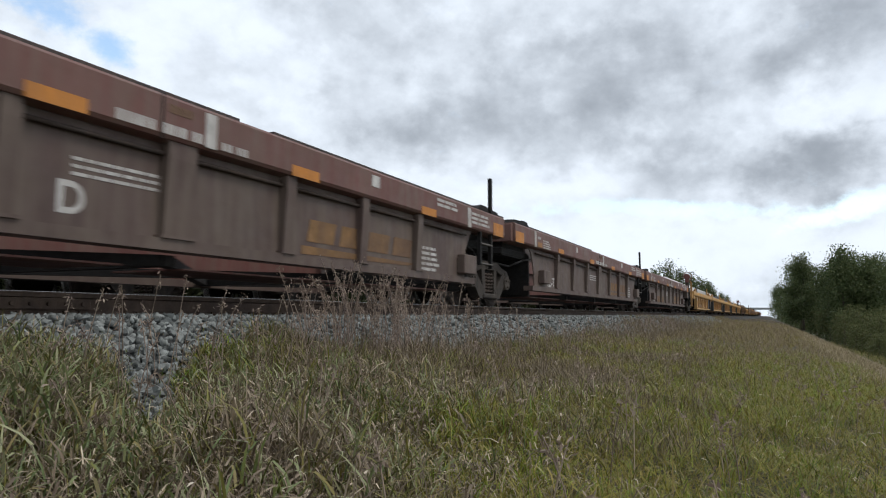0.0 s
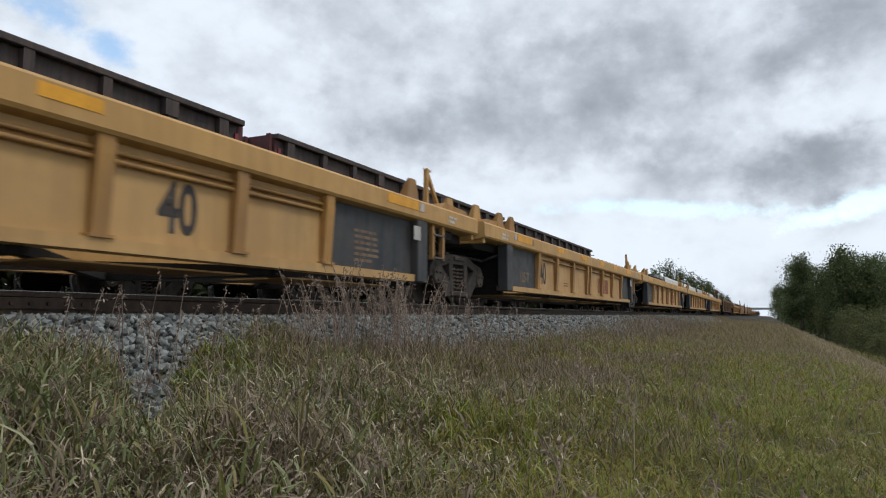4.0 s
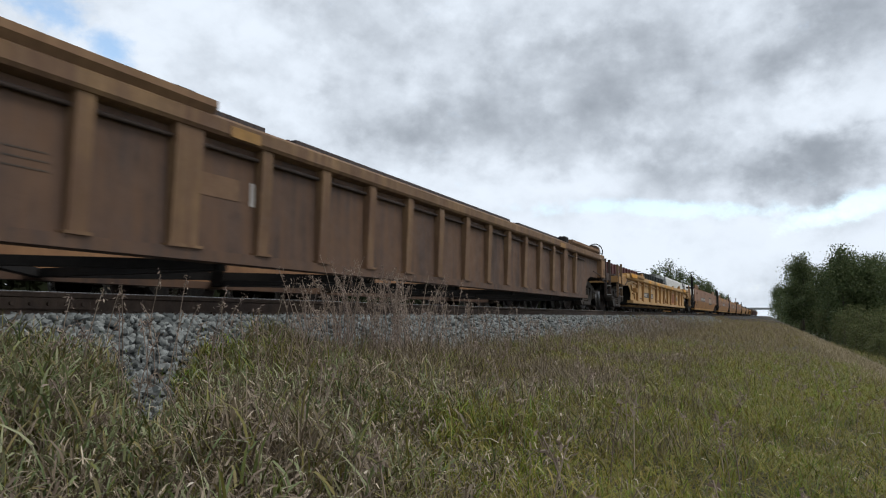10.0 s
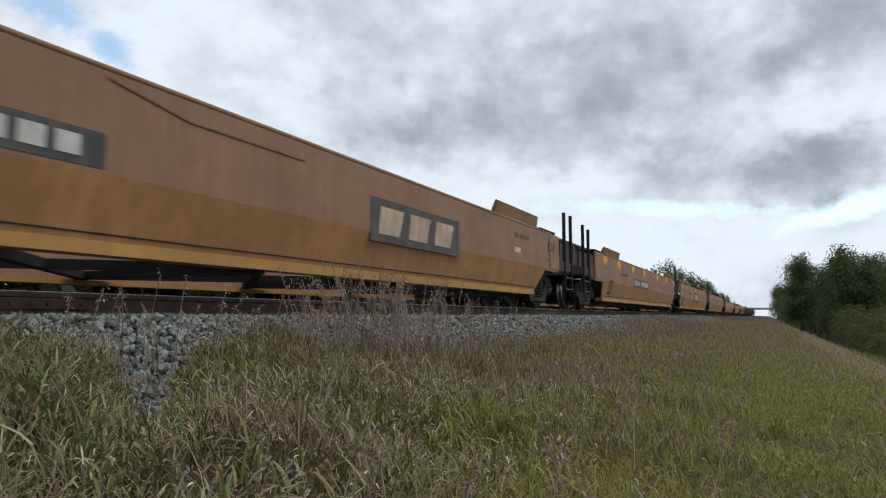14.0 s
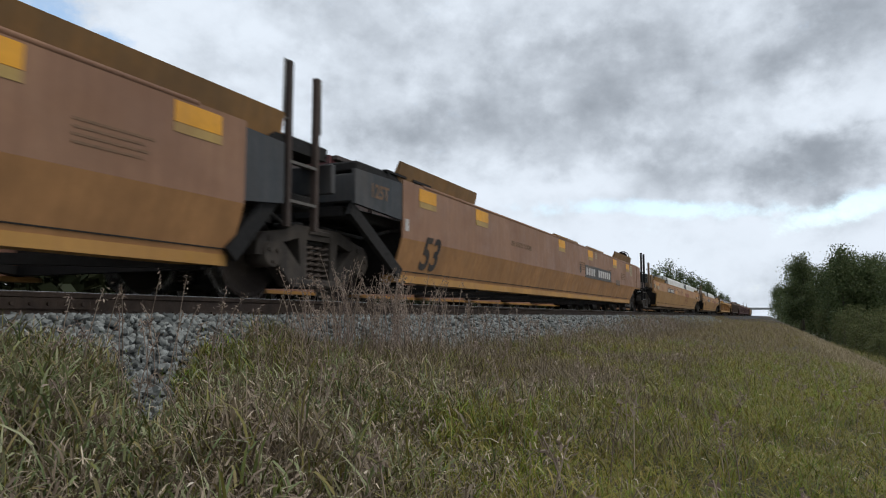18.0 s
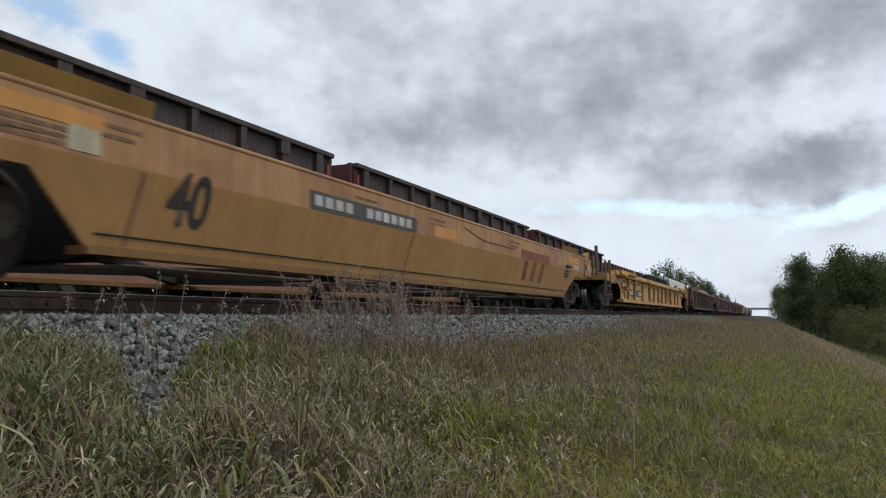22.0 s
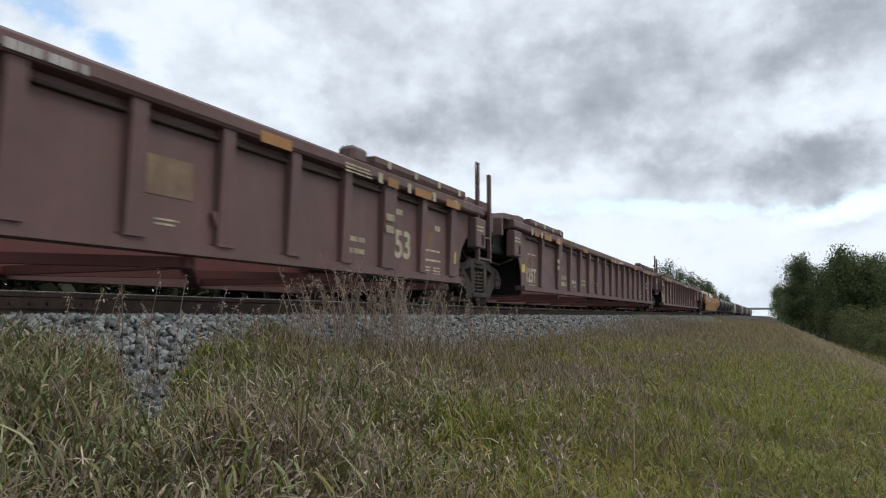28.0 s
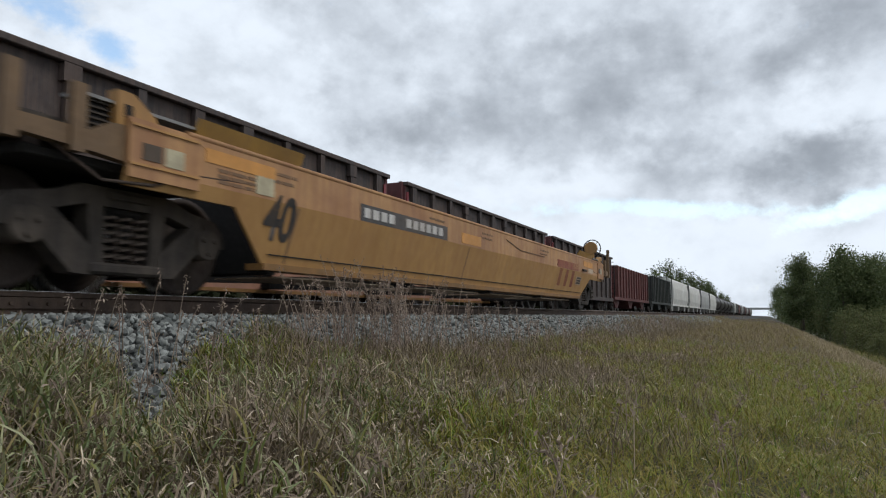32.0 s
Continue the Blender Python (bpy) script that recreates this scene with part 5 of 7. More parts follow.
        marks(car, "panel_stencil", 5.6, 1.12, 1.4, 1, "dim_mark", FLAT_Y, 0.09)
        if ends[0] == "j":
            sign(car, "125T", 0.5, 1.25, 0.17, "dim_mark", -1.492, 0.9)
            patch(car, "white_plate", 1.38, 0.93, 0.10, 0.16, "white_mark", FLAT_Y)
        if ends[1] == "j":
            mast(car, L - 1.07, -1.46, 0.7, 2.40, "rust_dark", "silver", 0.6, -0.08)
            mast(car, L - 0.60, -1.46, 0.7, 2.36, "rust_dark", "silver", 0.6, 0.08)
            for zz in (0.95, 1.35):
                bm = BM()
                box(bm, L - 1.07, L - 0.60, -1.49, -1.43, zz, zz + 0.03)
                part("step", bm, M["bright"], car)
        for a, b in ((8.6, 10.6), (11.75, 13.6)) if i == 2 else ():
            bm = BM()
            rod(bm, (a, -1.46, 1.62), (b, -1.46, 1.62), 0.055, 8)
            part("guide_roll", bm, M["flap"], car)


def badge_plate(car, x, z, w, h):
    """A dark emblem plate with pale blocks."""
    p = patch(car, "emblem_plate", x, z, w, h, "plate_dark", FLAT_Y, "dark plate with pale worn blocks")
    for k in range(3):
        bm = BM()
        xx = x + w * (0.07 + 0.30 * k)
        prism(bm, [(xx, z + h * 0.18), (xx + w * 0.20, z + h * 0.18), (xx + w * 0.25, z + h * 0.82), (xx + w * 0.02, z + h * 0.82)], "y", FLAT_Y - 0.011, FLAT_Y - 0.005)
        part("emblem_block", bm, M["pale_mark_daylit"], p)


def seam(car, x, z):
    """A repair plate edge: a thin raised stepped line."""
    bm = BM()
    for a, b in (((x, z), (x + 0.8, z - 0.13)), ((x + 0.8, z - 0.13), (x + 2.4, z - 0.13))):
        beam(bm, (a[0], -1.505, a[1]), (b[0], -1.505, b[1]), 0.012, 0.015)
    part("plate_edge", bm, M["dim_mark"], car)


def ochre_car(label, ta, tb, n):
    car, L = smooth_unit(label, ta, tb, "cc", "ochre_up", "ochre_low", top=1.31, fold=0.92, kind="short", posts0=(1.95 if n < 2 else 1.46, 1.44), posts1=(1.78, 1.44), beam_mat="post_dirty")
    for a, b in ((2.2, 5.3 if n == 0 else 3.66), (L - 4.0, L - 2.6)):
        flap(car, a, b, "flap_gold", 1.28, 0.20, 0.07)
    for x, s in ((0.0, 1), (L, -1)):
        bm = BM()
        prism(bm, [(x + s * 1.38, 1.20), (x + s * 1.38, 1.50), (x + s * 1.52, 1.50), (x + s * 1.74, 1.36), (x + s * 1.80, 1.20)], "y", -1.46, -1.34)
        g = part("guide_bracket", bm, M["yellow_dirty"], car)
        bm = BM()
        box(bm, min(x + s * 1.44, x + s * 1.51), max(x + s * 1.44, x + s * 1.51), -1.468, -1.455, 1.30, 1.40)
        part("slot", bm, M["black"], g)
        for a, b, z in ((1.46, 2.16, 0.945), (1.46, 2.16, 1.245)):
            bm = BM()
            box(bm, min(x + s * a, x + s * b), max(x + s * a, x + s * b), -1.528, -1.515, z, z + 0.02)
            part("plate_rib", bm, M["ochre_low"], car)
    for x in (1.57, L - 2.1):
        patch(car, "black_plate", x, 1.0, 0.19, 0.13, "black_mark", -1.516)
        patch(car, "white_plate", x + 0.22, 0.985, 0.2, 0.15, "cream_mark", -1.516)
    bx = {0: 5.97, 1: 5.7, 2: 4.75}[n]
    number_board(car, bx, 0.93, 2.45, 0.20, FLAT_Y, 4, 6)
    patch(car, "orange_patch", 2.24, 1.12, 0.94, 0.12, "ochre_orange", FLAT_Y)
    marks(car, "panel_stencil", 2.4, 0.96, 0.7, 3, "dim_mark", FLAT_Y, 0.03, 0.02)
    patch(car, "orange_patch", bx + 3.0, 0.95, 0.8, 0.16, "ochre_orange", FLAT_Y)
    if n:
        tilted_sign(car, "40", 3.84 if n == 1 else 3.08, 0.56, 0.44, "black_mark", 0.92, 0.75)
    else:
        tilted_sign(car, "53", 18.72, 0.52, 0.32, "black_mark", 0.92, 0.8)
    ex = {0: 13.75, 1: 12.6, 2: 13.2}[n]
    emblem(car, ex, 0.93, 1.9, 0.17, FLAT_Y, "red_mark", 0)
    for k in range(3):
        tilted_patch(car, "emblem_bar", ex + 0.25 + k * 0.55, 0.52, 0.22, 0.39, "red_mark", 0.92)
    patch(car, "orange_patch", L - 3.75, 1.09, 1.0, 0.14, "ochre_orange", FLAT_Y)
    patch(car, "faded_patch", L - 3.25, 0.95, 0.55, 0.11, "pale_mark_daylit", FLAT_Y)
    patch(car, "faded_patch", L - 4.75, 0.98, 0.42, 0.10, "gold_faded", FLAT_Y)
    bm = BM()
    box(bm, L - 3.95, L - 3.6, -1.56, -1.50, 0.96, 1.01, 0.01)
    part("tie_down_lug", bm, M["rust_dark"], car)
    seam(car, 9.8, 1.2)
    lx, lz = {0: (L - 4.4, 0.56), 1: (L - 4.05, 0.70), 2: (L - 4.4, 0.60)}[n]
    tilted_patch(car, "small_label", lx, lz, 0.5, 0.20, "pale_mark_daylit", 0.92)
    for k in range(3):
        tilted_patch(car, "label_field", lx + 0.04, lz + 0.02 + 0.06 * k, 0.42, 0.045, "black_mark", 0.92, proud=0.009)
    for x in (3.0, 8.6, 11.9, 6.6):
        marks(car, "panel_stencil", x, 1.1, 0.6, 2, "dim_mark", FLAT_Y, 0.03)
    for x in (3.5, 8.0):
        bm = BM()
        v = [bm.verts.new((a, low_y(b, 0.92) - 0.004, b)) for a, b in ((x, 0.34), (x + 0.03, 0.34), (x + 0.09, 0.9), (x + 0.05, 0.9))]
        bm.faces.new(v)
        part("rust_run", bm, M["dim_mark"], car)
    patch(car, "white_plate", 2.9, 0.95, 0.26, 0.18, "cream_mark", FLAT_Y)
    if n == 2:
        hand_brake(car, L - 0.7, -1.0, 1.85, 0.26, "black", "yellow_dirty")


def maroon_set():
    T = (27.40, 29.05, 30.59, 32.28)
    for i in range(3):
        ends = ("cj", "jj", "jc")[i]
        car, L, ribs, st = rib_unit("maroon-brown many-ribbed articulated well car unit, cream stencils, empty", T[i], T[i + 1], "maroon", ends, wide=(3.95, 16.45 if i else 17.52), at_mid=10.03 if i else 12.61, at=[-7.28] + [0.985 * k for k in range(-6, 9)] if i else [0.985 * k for k in range(-12, 12)], posts1=(1.5, 1.7), floor="maroon_inner", beam="maroon_brown", post_mat="maroon_brown")
        c = 10.3
        fa, fb = ((2.1, 5.2) if ends[0] == "c" else (1.72, 4.2)), ((L - 4.4, L - 1.6) if i < 2 else (16.1, L - 2.5))
        for a, b in (fa, fb):
            long_flap(car, a, b, 1.62, "maroon_brown", 0.13, 0.03)
            for k in range(4):
                patch(car, "white_bar", a + 0.3 + k * (b - a - 0.6) / 3, 1.65, 0.09, 0.09, "cream_mark", -1.535)
                patch(car, "white_bar", a + 0.1 + k * (b - a - 0.5) / 3, 1.44, 0.10, 0.13, "cream_mark", CHORD_Y)
            for k, w in ((0.03, 0.28), (0.3, 0.5), (0.66, 0.5)):
                patch(car, "orange_patch", a + k * (b - a) + 0.25, 1.44, w, 0.11, "orange_dull", CHORD_Y)
        for x in (fa[1] - 0.2, fb[0] - 0.45):
            bm = BM()
            box(bm, x, x + 0.34, -1.5, -1.28, 1.60, 1.80, 0.04)
            part("guide_block", bm, M["maroon_brown"], car)
        patch(car, "orange_patch", 9.67, 1.45, 0.48, 0.11, "orange_dull", CHORD_Y)
        patch(car, "white_bar", 10.24, 1.45, 0.1, 0.12, "cream_mark", CHORD_Y)
        patch(car, "orange_patch", 10.44, 1.45, 0.49, 0.11, "orange_dull", CHORD_Y)
        marks(car, "chord_stencil", 11.0, 1.47, 0.85, 1, "white_mark", CHORD_Y, 0.07)
        patch(car, "orange_patch", 6.15 if i else 7.4, 1.45, 0.48, 0.11, "orange_dull", CHORD_Y)
        patch(car, "orange_patch", 13.7 if i else 14.95, 1.45, 0.47, 0.11, "orange_dull", CHORD_Y)
        marks(car, "chord_stencil", 4.35, 1.45, 0.9, 4, "dim_mark", CHORD_Y, 0.02, 0.02)
        marks(car, "panel_stencil", 13.85, 0.54, 0.25, 2, "cream_mark", PANEL_Y, 0.018, 0.02)
        if i == 0:
            marks(car, "chord_stencil", 12.5, 1.49, 0.7, 1, "white_mark", CHORD_Y, 0.07)
        marks(car, "chord_stencil", 16.42, 1.45, 0.6, 3, "cream_mark", CHORD_Y, 0.02, 0.02)
        # end corner boxes
        for x in ((0.75, L - 1.15) if ends == "jj" else (1.45, L - 1.15) if ends == "cj" else (0.75, L - 2.05)):
            bm = BM()
            box(bm, x, x + 0.42, -1.53, -1.36, 0.93, 1.42, 0.015)
            part("corner_box", bm, M["maroon_brown"], car)
            patch(car, "dark_slot", x + 0.24, 0.98, 0.09, 0.17, "black", -1.53)
            marks(car, "panel_stencil", x + 0.03, 1.2, 0.3, 2, "cream_mark", -1.53, 0.03, 0.03)
            bm = BM()
            box(bm, x + 0.42, x + 0.8, -1.45, -1.0, 1.58, 1.76, 0.02)
            part("guide_hat", bm, M["maroon_brown"], car)
        if ends[0] == "j":
            patch(car, "yellow_label", 1.56, 0.68, 0.21, 0.16, "cream_yellow", PANEL_Y)
            sign(car, "125T", 1.80, 0.51, 0.28, "cream_mark", PANEL_Y, 0.84)
            bm = BM()
            lathe(bm, [(0.10, PANEL_Y - 0.005), (0.10, PANEL_Y)], 18)
            bmesh.ops.translate(bm, vec=(2.2, 0, 0.92), verts=bm.verts[:])
            part("round_mark", bm, M["ghost_mark"], car)
            marks(car, "panel_stencil", 2.0, 0.33, 0.5, 3, "cream_mark", PANEL_Y, 0.022, 0.03)
            marks(car, "panel_stencil", 1.95, 1.06, 0.55, 1, "cream_mark", PANEL_Y, 0.03)
        else:
            marks(car, "panel_stencil", 6.3, 0.86, 0.62, 1, "cream_mark", PANEL_Y, 0.16, ragged=0)
            marks(car, "panel_stencil", 6.32, 0.62, 0.6, 2, "cream_mark", PANEL_Y, 0.055, 0.05)
        marks(car, "panel_stencil", 4.4, 0.52, 0.6, 2, "cream_mark", PANEL_Y, 0.10, 0.05, 0.1)
        marks(car, "panel_stencil", 5.22, 0.61, 0.65, 1, "cream_mark", PANEL_Y, 0.085, 0.0, 0.0)
        marks(car, "panel_stencil", 5.62, 0.53, 0.24, 1, "cream_mark", PANEL_Y, 0.04)
        marks(car, "panel_stencil", 6.2, 0.60, 0.62, 2, "cream_mark", PANEL_Y, 0.06, 0.035, 0.05)
        patch(car, "worn_label", 7.25 if i else 7.45, 0.72, 0.5, 0.36, "worn_cream", PANEL_Y)
        patch(car, "worn_label", 13.75, 0.78, 0.49, 0.32, "worn_cream", PANEL_Y)
        marks(car, "panel_stencil", 12.1, 0.96, 0.5, 2, "cream_mark", PANEL_Y, 0.02, 0.03)
        for dx in (3.82, 16.36 if i else 17.42):
            marks(car, "post_stencil", dx, 0.86, 0.2, 2, "cream_mark", POST_Y, 0.09, 0.06, 0)
        xs = (17.8, 16.9, 17.1)[i]
        sign(car, "53", xs, 0.59, 0.36, "cream_mark", PANEL_Y, 0.92)
        marks(car, "panel_stencil", xs - 1.2, 0.55, 0.5, 2, "cream_mark", PANEL_Y, 0.06, 0.08)
        marks(car, "panel_stencil", xs + 0.78, 0.74, 0.62, 1, "cream_mark", PANEL_Y, 0.028, ragged=0)
        marks(car, "panel_stencil", xs + 0.74, 0.60, 0.70, 1, "cream_mark", PANEL_Y, 0.028, ragged=0)
        for dx, w in ((0.72, 0.36), (1.18, 0.22)):
            marks(car, "panel_stencil", xs + dx, 0.41, w, 3, "cream_mark", PANEL_Y, 0.022, 0.022, 0.1)
        for dx, z in ((0.05, 1.15), (0.72, 1.10), (1.24, 1.06)):
            marks(car, "panel_stencil", xs + dx, z, 0.19, 1, "cream_mark", PANEL_Y, 0.075, ragged=0)
        bm = BM()
        lathe(bm, [(0.09, PANEL_Y - 0.005), (0.09, PANEL_Y)], 18)
        bmesh.ops.translate(bm, vec=(xs + 1.05, 0, 0.92), verts=bm.verts[:])
        part("round_mark", bm, M["ghost_mark"], car)
        if ends[1] == "j":
            patch(car, "yellow_label", L - 1.80, 0.62, 0.13, 0.19, "cream_yellow", PANEL_Y)
        if i == 2:
            bm = BM()
            box(bm, 12.3, 12.95, PANEL_Y - 0.005, PANEL_Y, 0.80, 0.87)
            box(bm, 12.3, 12.37, PANEL_Y - 0.005, PANEL_Y, 0.60, 0.80)
            box(bm, 12.37, 12.70, PANEL_Y - 0.005, PANEL_Y, 0.60, 0.67)
            box(bm, 12.88, 12.95, PANEL_Y - 0.005, PANEL_Y, 0.60, 0.80)
            part("emblem", bm, M["cream_mark"], car)
            marks(car, "panel_stencil", 13.4, 0.62, 0.42, 1, "cream_mark", PANEL_Y, 0.15, ragged=0)
            marks(car, "panel_stencil", 14.38, 0.62, 0.6, 1, "cream_mark", PANEL_Y, 0.13, ragged=0)
            patch(car, "label_field", 17.92, 0.86, 0.36, 0.2, "grey_blotch", PANEL_Y)
            hand_brake(car, L - 0.7, -1.0, 1.80, 0.25, "black", "maroon_brown")
        if ends[1] == "j":
            mast(car, L - 0.95, -1.47, 0.72, 2.36, "maroon_brown", "silver", 0.35, -0.06)
            mast(car, L - 0.42, -1.47, 0.72, 2.25, "maroon_brown", "silver", 0.75, 0.08)
            for zz in (0.75, 1.12):
                bm = BM()
                box(bm, L - 0.95, L - 0.42, -1.5, -1.44, zz, zz + 0.03)
                part("step", bm, M["bright"], car)
        for k in (5, 11):
            if k < len(ribs):
                bm = BM()
                beam(bm, (ribs[k] + 0.05, -1.42, 0.38), (ribs[k] - 0.1, -1.40, 0.72), 0.07)
                part("post_brace", bm, M["maroon_brown"], car)


brown_set()
yellow_grey_set()
many_rib_single("rust-brown many-ribbed well car with faded tan top rail, empty", 10.05, 11.84, "rust")
yellow_rib_single(11.84, 13.66, 0)
tan_cars()
ochre_car("dusty ochre smooth-sided long well car, empty", 20.34, 22.175, 0)
ochre_car("dusty ochre smooth-sided short well car, empty", 22.175, 23.70, 1)
yellow_rib_single(23.70, 25.55, 1)
many_rib_single("dull brown many-ribbed well car, empty", 25.55, 27.40, "dusk")
maroon_set()
ochre_car("ochre smooth-sided short well car at the train's tail, empty", 32.325, 33.82, 2)
FAR = []


def gondola(x0, L=15.6):
    """A deep ribbed coal gondola."""
    car = thing("coal_gondola", "dark grimy ribbed coal gondola with maroon ends", "gondola", pose(x0, FAR_Y, 0), group="coal gondolas on the far track")
    FAR.append((car, x0))
    H = 3.90
    for s in (-1, 1):
        bm = BM()
        box(bm, 0.62, L - 0.25, min(s * 1.48, s * 1.45), max(s * 1.48, s * 1.45), 0.9, H - 0.05)
        part("side_sheet", bm, M["gon"], car)
        bm = BM()
        box(bm, 0.55, L - 0.15, min(s * 1.62, s * 1.42), max(s * 1.62, s * 1.42), H - 0.12, H, 0.015)
        part("top_rail", bm, M["gon"], car)
        n = 11
        for k in range(n):
            x = 1.05 + (L - 1.8) * k / (n - 1)
            bm = BM()
            w = 0.09 if k % 5 else 0.13
            prism(bm, [(s * 1.48, 0.9), (s * 1.58, 1.0), (s * 1.60, H - 0.12), (s * 1.48, H - 0.12)], "x", x - w, x + w)
            if k in (3, 6, 9):
                box(bm, x - 0.16, x + 0.16, min(s * 1.48, s * 1.62), max(s * 1.48, s * 1.62), H - 0.42, H - 0.12)
            part("side_post", bm, M["gon"], car)
        bm = BM()
        box(bm, 0.2, L - 0.2, min(s * 1.60, s * 1.3), max(s * 1.60, s * 1.3), 0.82, 1.05)
        part("side_sill", bm, M["gon"], car)
    for x, e in ((0.62, 1), (L - 0.2, -1)):
        bm = BM()
        prism(bm, [(-1.5, 0.9), (1.5, 0.9), (1.5, H), (-1.5, H)], "x", x - 0.05, x + 0.05)
        wall = part("end_wall", bm, M["gon_end"], car, "maroon end wall")
        for k in range(5):
            bm = BM()
            box(bm, x - e * 0.12 - 0.05, x - e * 0.12 + 0.05, -1.45 + k * 0.7, -1.35 + k * 0.7, 1.0, H)
            part("end_wall_post", bm, M["gon_end"], wall)
        bm = BM()
        box(bm, x + e * 0.10 - 0.05, x + e * 0.10 + 0.05, -1.53, -1.50, 1.5, H - 0.3)
        part("reflective_strip", bm, M["red_stripe"], car)
        bogie(car, x + e * 1.8, False)
        coupler(car, x, -e)
    bm = BM()
    box(bm, 0.3, L - 0.3, -1.44, 1.44, 0.9, 0.96)
    part("floor_plate", bm, M["gon"], car)
    bm = BM()
    prism(bm, [(x, z) for x, z in ((0.4, 1.0), (L - 0.4, 1.0), (L - 0.4, 2.6), (L - 3, 3.0), (3, 3.0), (0.4, 2.6))], "y", -1.40, 1.40)
    part("coal_load", bm, M["black"], car)
    return car


def hopper(x0, L, key, name, label, H=4.2, ribbed=True, rounded=False):
    car = thing(name, label, "hopper car", pose(x0, FAR_Y, 0), group="hopper cars on the far track")
    FAR.append((car, x0))
    bm = BM()
    if rounded:
        sec = [(-1.4, 1.2), (-1.55, 1.8), (-1.58, 3.0), (-1.40, H - 0.35), (-0.9, H - 0.05), (0.9, H - 0.05), (1.40, H - 0.35), (1.58, 3.0), (1.55, 1.8), (1.4, 1.2)]
    else:
        sec = [(-1.5, 1.2), (-1.5, H), (1.5, H), (1.5, 1.2)]
    prism(bm, sec, "x", 1.1, L - 1.1)
    part("hopper_body", bm, M[key], car)
    for k in range(3):
        xx = 2.4 + (L - 4.8) * k / 2
        bm = BM()
        prism(bm, [(xx - 1.5, 1.22), (xx - 0.4, 0.45), (xx + 0.4, 0.45), (xx + 1.5, 1.22)], "y", -1.2, 1.2)
        part("discharge_chute", bm, M[key], car)
    if ribbed:
        for k in range(13):
            x = 1.2 + (L - 2.4) * k / 12
            bm = BM()
            box(bm, x - 0.06, x + 0.06, -1.60, -1.5, 1.2, H)
            part("side_post", bm, M[key], car)
    bm = BM()
    box(bm, 0.4, L - 0.4, -1.5, 1.5, 1.0, 1.2)
    part("side_sill", bm, M[key], car)
    for x in (0.45, L - 0.45):
        bm = BM()
        for y in (-1.45, -0.95):
            beam(bm, (x, y, 1.1), (x, y, H - 0.1), 0.07)
        for k in range(7):
            beam(bm, (x, -1.45, 1.4 + k * 0.38), (x, -0.95, 1.4 + k * 0.38), 0.04)
        beam(bm, (x, -1.45, H - 0.1), (x + (0.7 if x < 2 else -0.7), -1.45, H - 0.1), 0.06)
        part("end_ladder", bm, M["black"], car)
    if rounded:
        bm = BM()
        box(bm, 0.6, L - 0.6, -0.45, 0.45, H - 0.03, H + 0.03)
        part("roof_walkway", bm, M["silver"], car)
    for x, e in ((0, 1), (L, -1)):
        bogie(car, x + e * 1.9, False, False)
        coupler(car, x + e * 0.75, -e)
    return car


def tank(x0, L=15.0):
    car = thing("tank_car", "black cylindrical railway tank car", "tank car", pose(x0, FAR_Y, 0), group="tank cars on the far track")
    FAR.append((car, x0))
    bm = BM()
    lathe(bm, [(0.3, -L / 2 + 0.9), (1.0, -L / 2 + 1.0), (1.45, -L / 2 + 1.35), (1.5, -L / 2 + 1.8), (1.5, L / 2 - 1.8), (1.45, L / 2 - 1.35), (1.0, L / 2 - 1.0), (0.3, L / 2 - 0.9)], 24)
    bmesh.ops.rotate(bm, cent=(0, 0, 0), matrix=Matrix.Rotation(radians(90), 3, "Z"), verts=bm.verts[:])
    bmesh.ops.translate(bm, vec=(L / 2, 0, 2.65), verts=bm.verts[:])
    part("tank_shell", bm, M["tank"], car)
    bm = BM()
    rod(bm, (L / 2, 0, 4.05), (L / 2, 0, 4.45), 0.5, 16)
    box(bm, L / 2 - 1.2, L / 2 + 1.2, -0.9, 0.9, 4.12, 4.16)
    part("dome_platform", bm, M["tank"], car)
    bm = BM()
    box(bm, 0.6, L - 0.6, -1.3, 1.3, 0.95, 1.15)
    part("underframe", bm, M["tank"], car)
    for x, e in ((0, 1), (L, -1)):
        bogie(car, x + e * 1.9, False, False)
        coupler(car, x + e * 0.75, -e)


def far_train():
    """Stands as at the start; it creeps away during the clip."""
    x = FAR_START
    for k in range(4):
        gondola(x + 16.0 * (k - 2))
    x += 32.0
    hopper(x + 0.2, 16.2, "hop_red", "open_hopper", "faded red ribbed open hopper car", 3.5)
    hopper(x + 17.4, 15.0, "hop_dark", "open_hopper", "dark green ribbed open hopper car", 3.6)
    x += 33.0
    for k in range(4):
        hopper(x, 18.0, "hop_white" if k != 2 else "hop_grey", "covered_hopper", "off-white covered hopper car with dusty streaks", 4.3, False, True)
        x += 18.6
    for k in range(5):
        tank(x)
        x += 15.8
    for k in range(14):
        hopper(x, 17.0, ("hop_grey", "hop_dark", "hop_red", "tank")[k % 4], "covered_hopper", "dull covered hopper car far down the line", 4.2, False, True)
        x += 17.6


FAR_START = 22.15 - 9.85 * 0.463 - 6.4 + 0.55   # right end of the gondola that hides the sky notch, at the start
far_train()


# ---- ground, track ----
def profile(y):
    """Height of the ground across the line."""
    pts = PROFILE
    for (a, za), (b, zb) in zip(pts, pts[1:]):
        if a <= y <= b:
            u = (y - a) / (b - a)
            return za + (zb - za) * u
    return pts[0][1] if y < pts[0][0] else pts[-1][1]


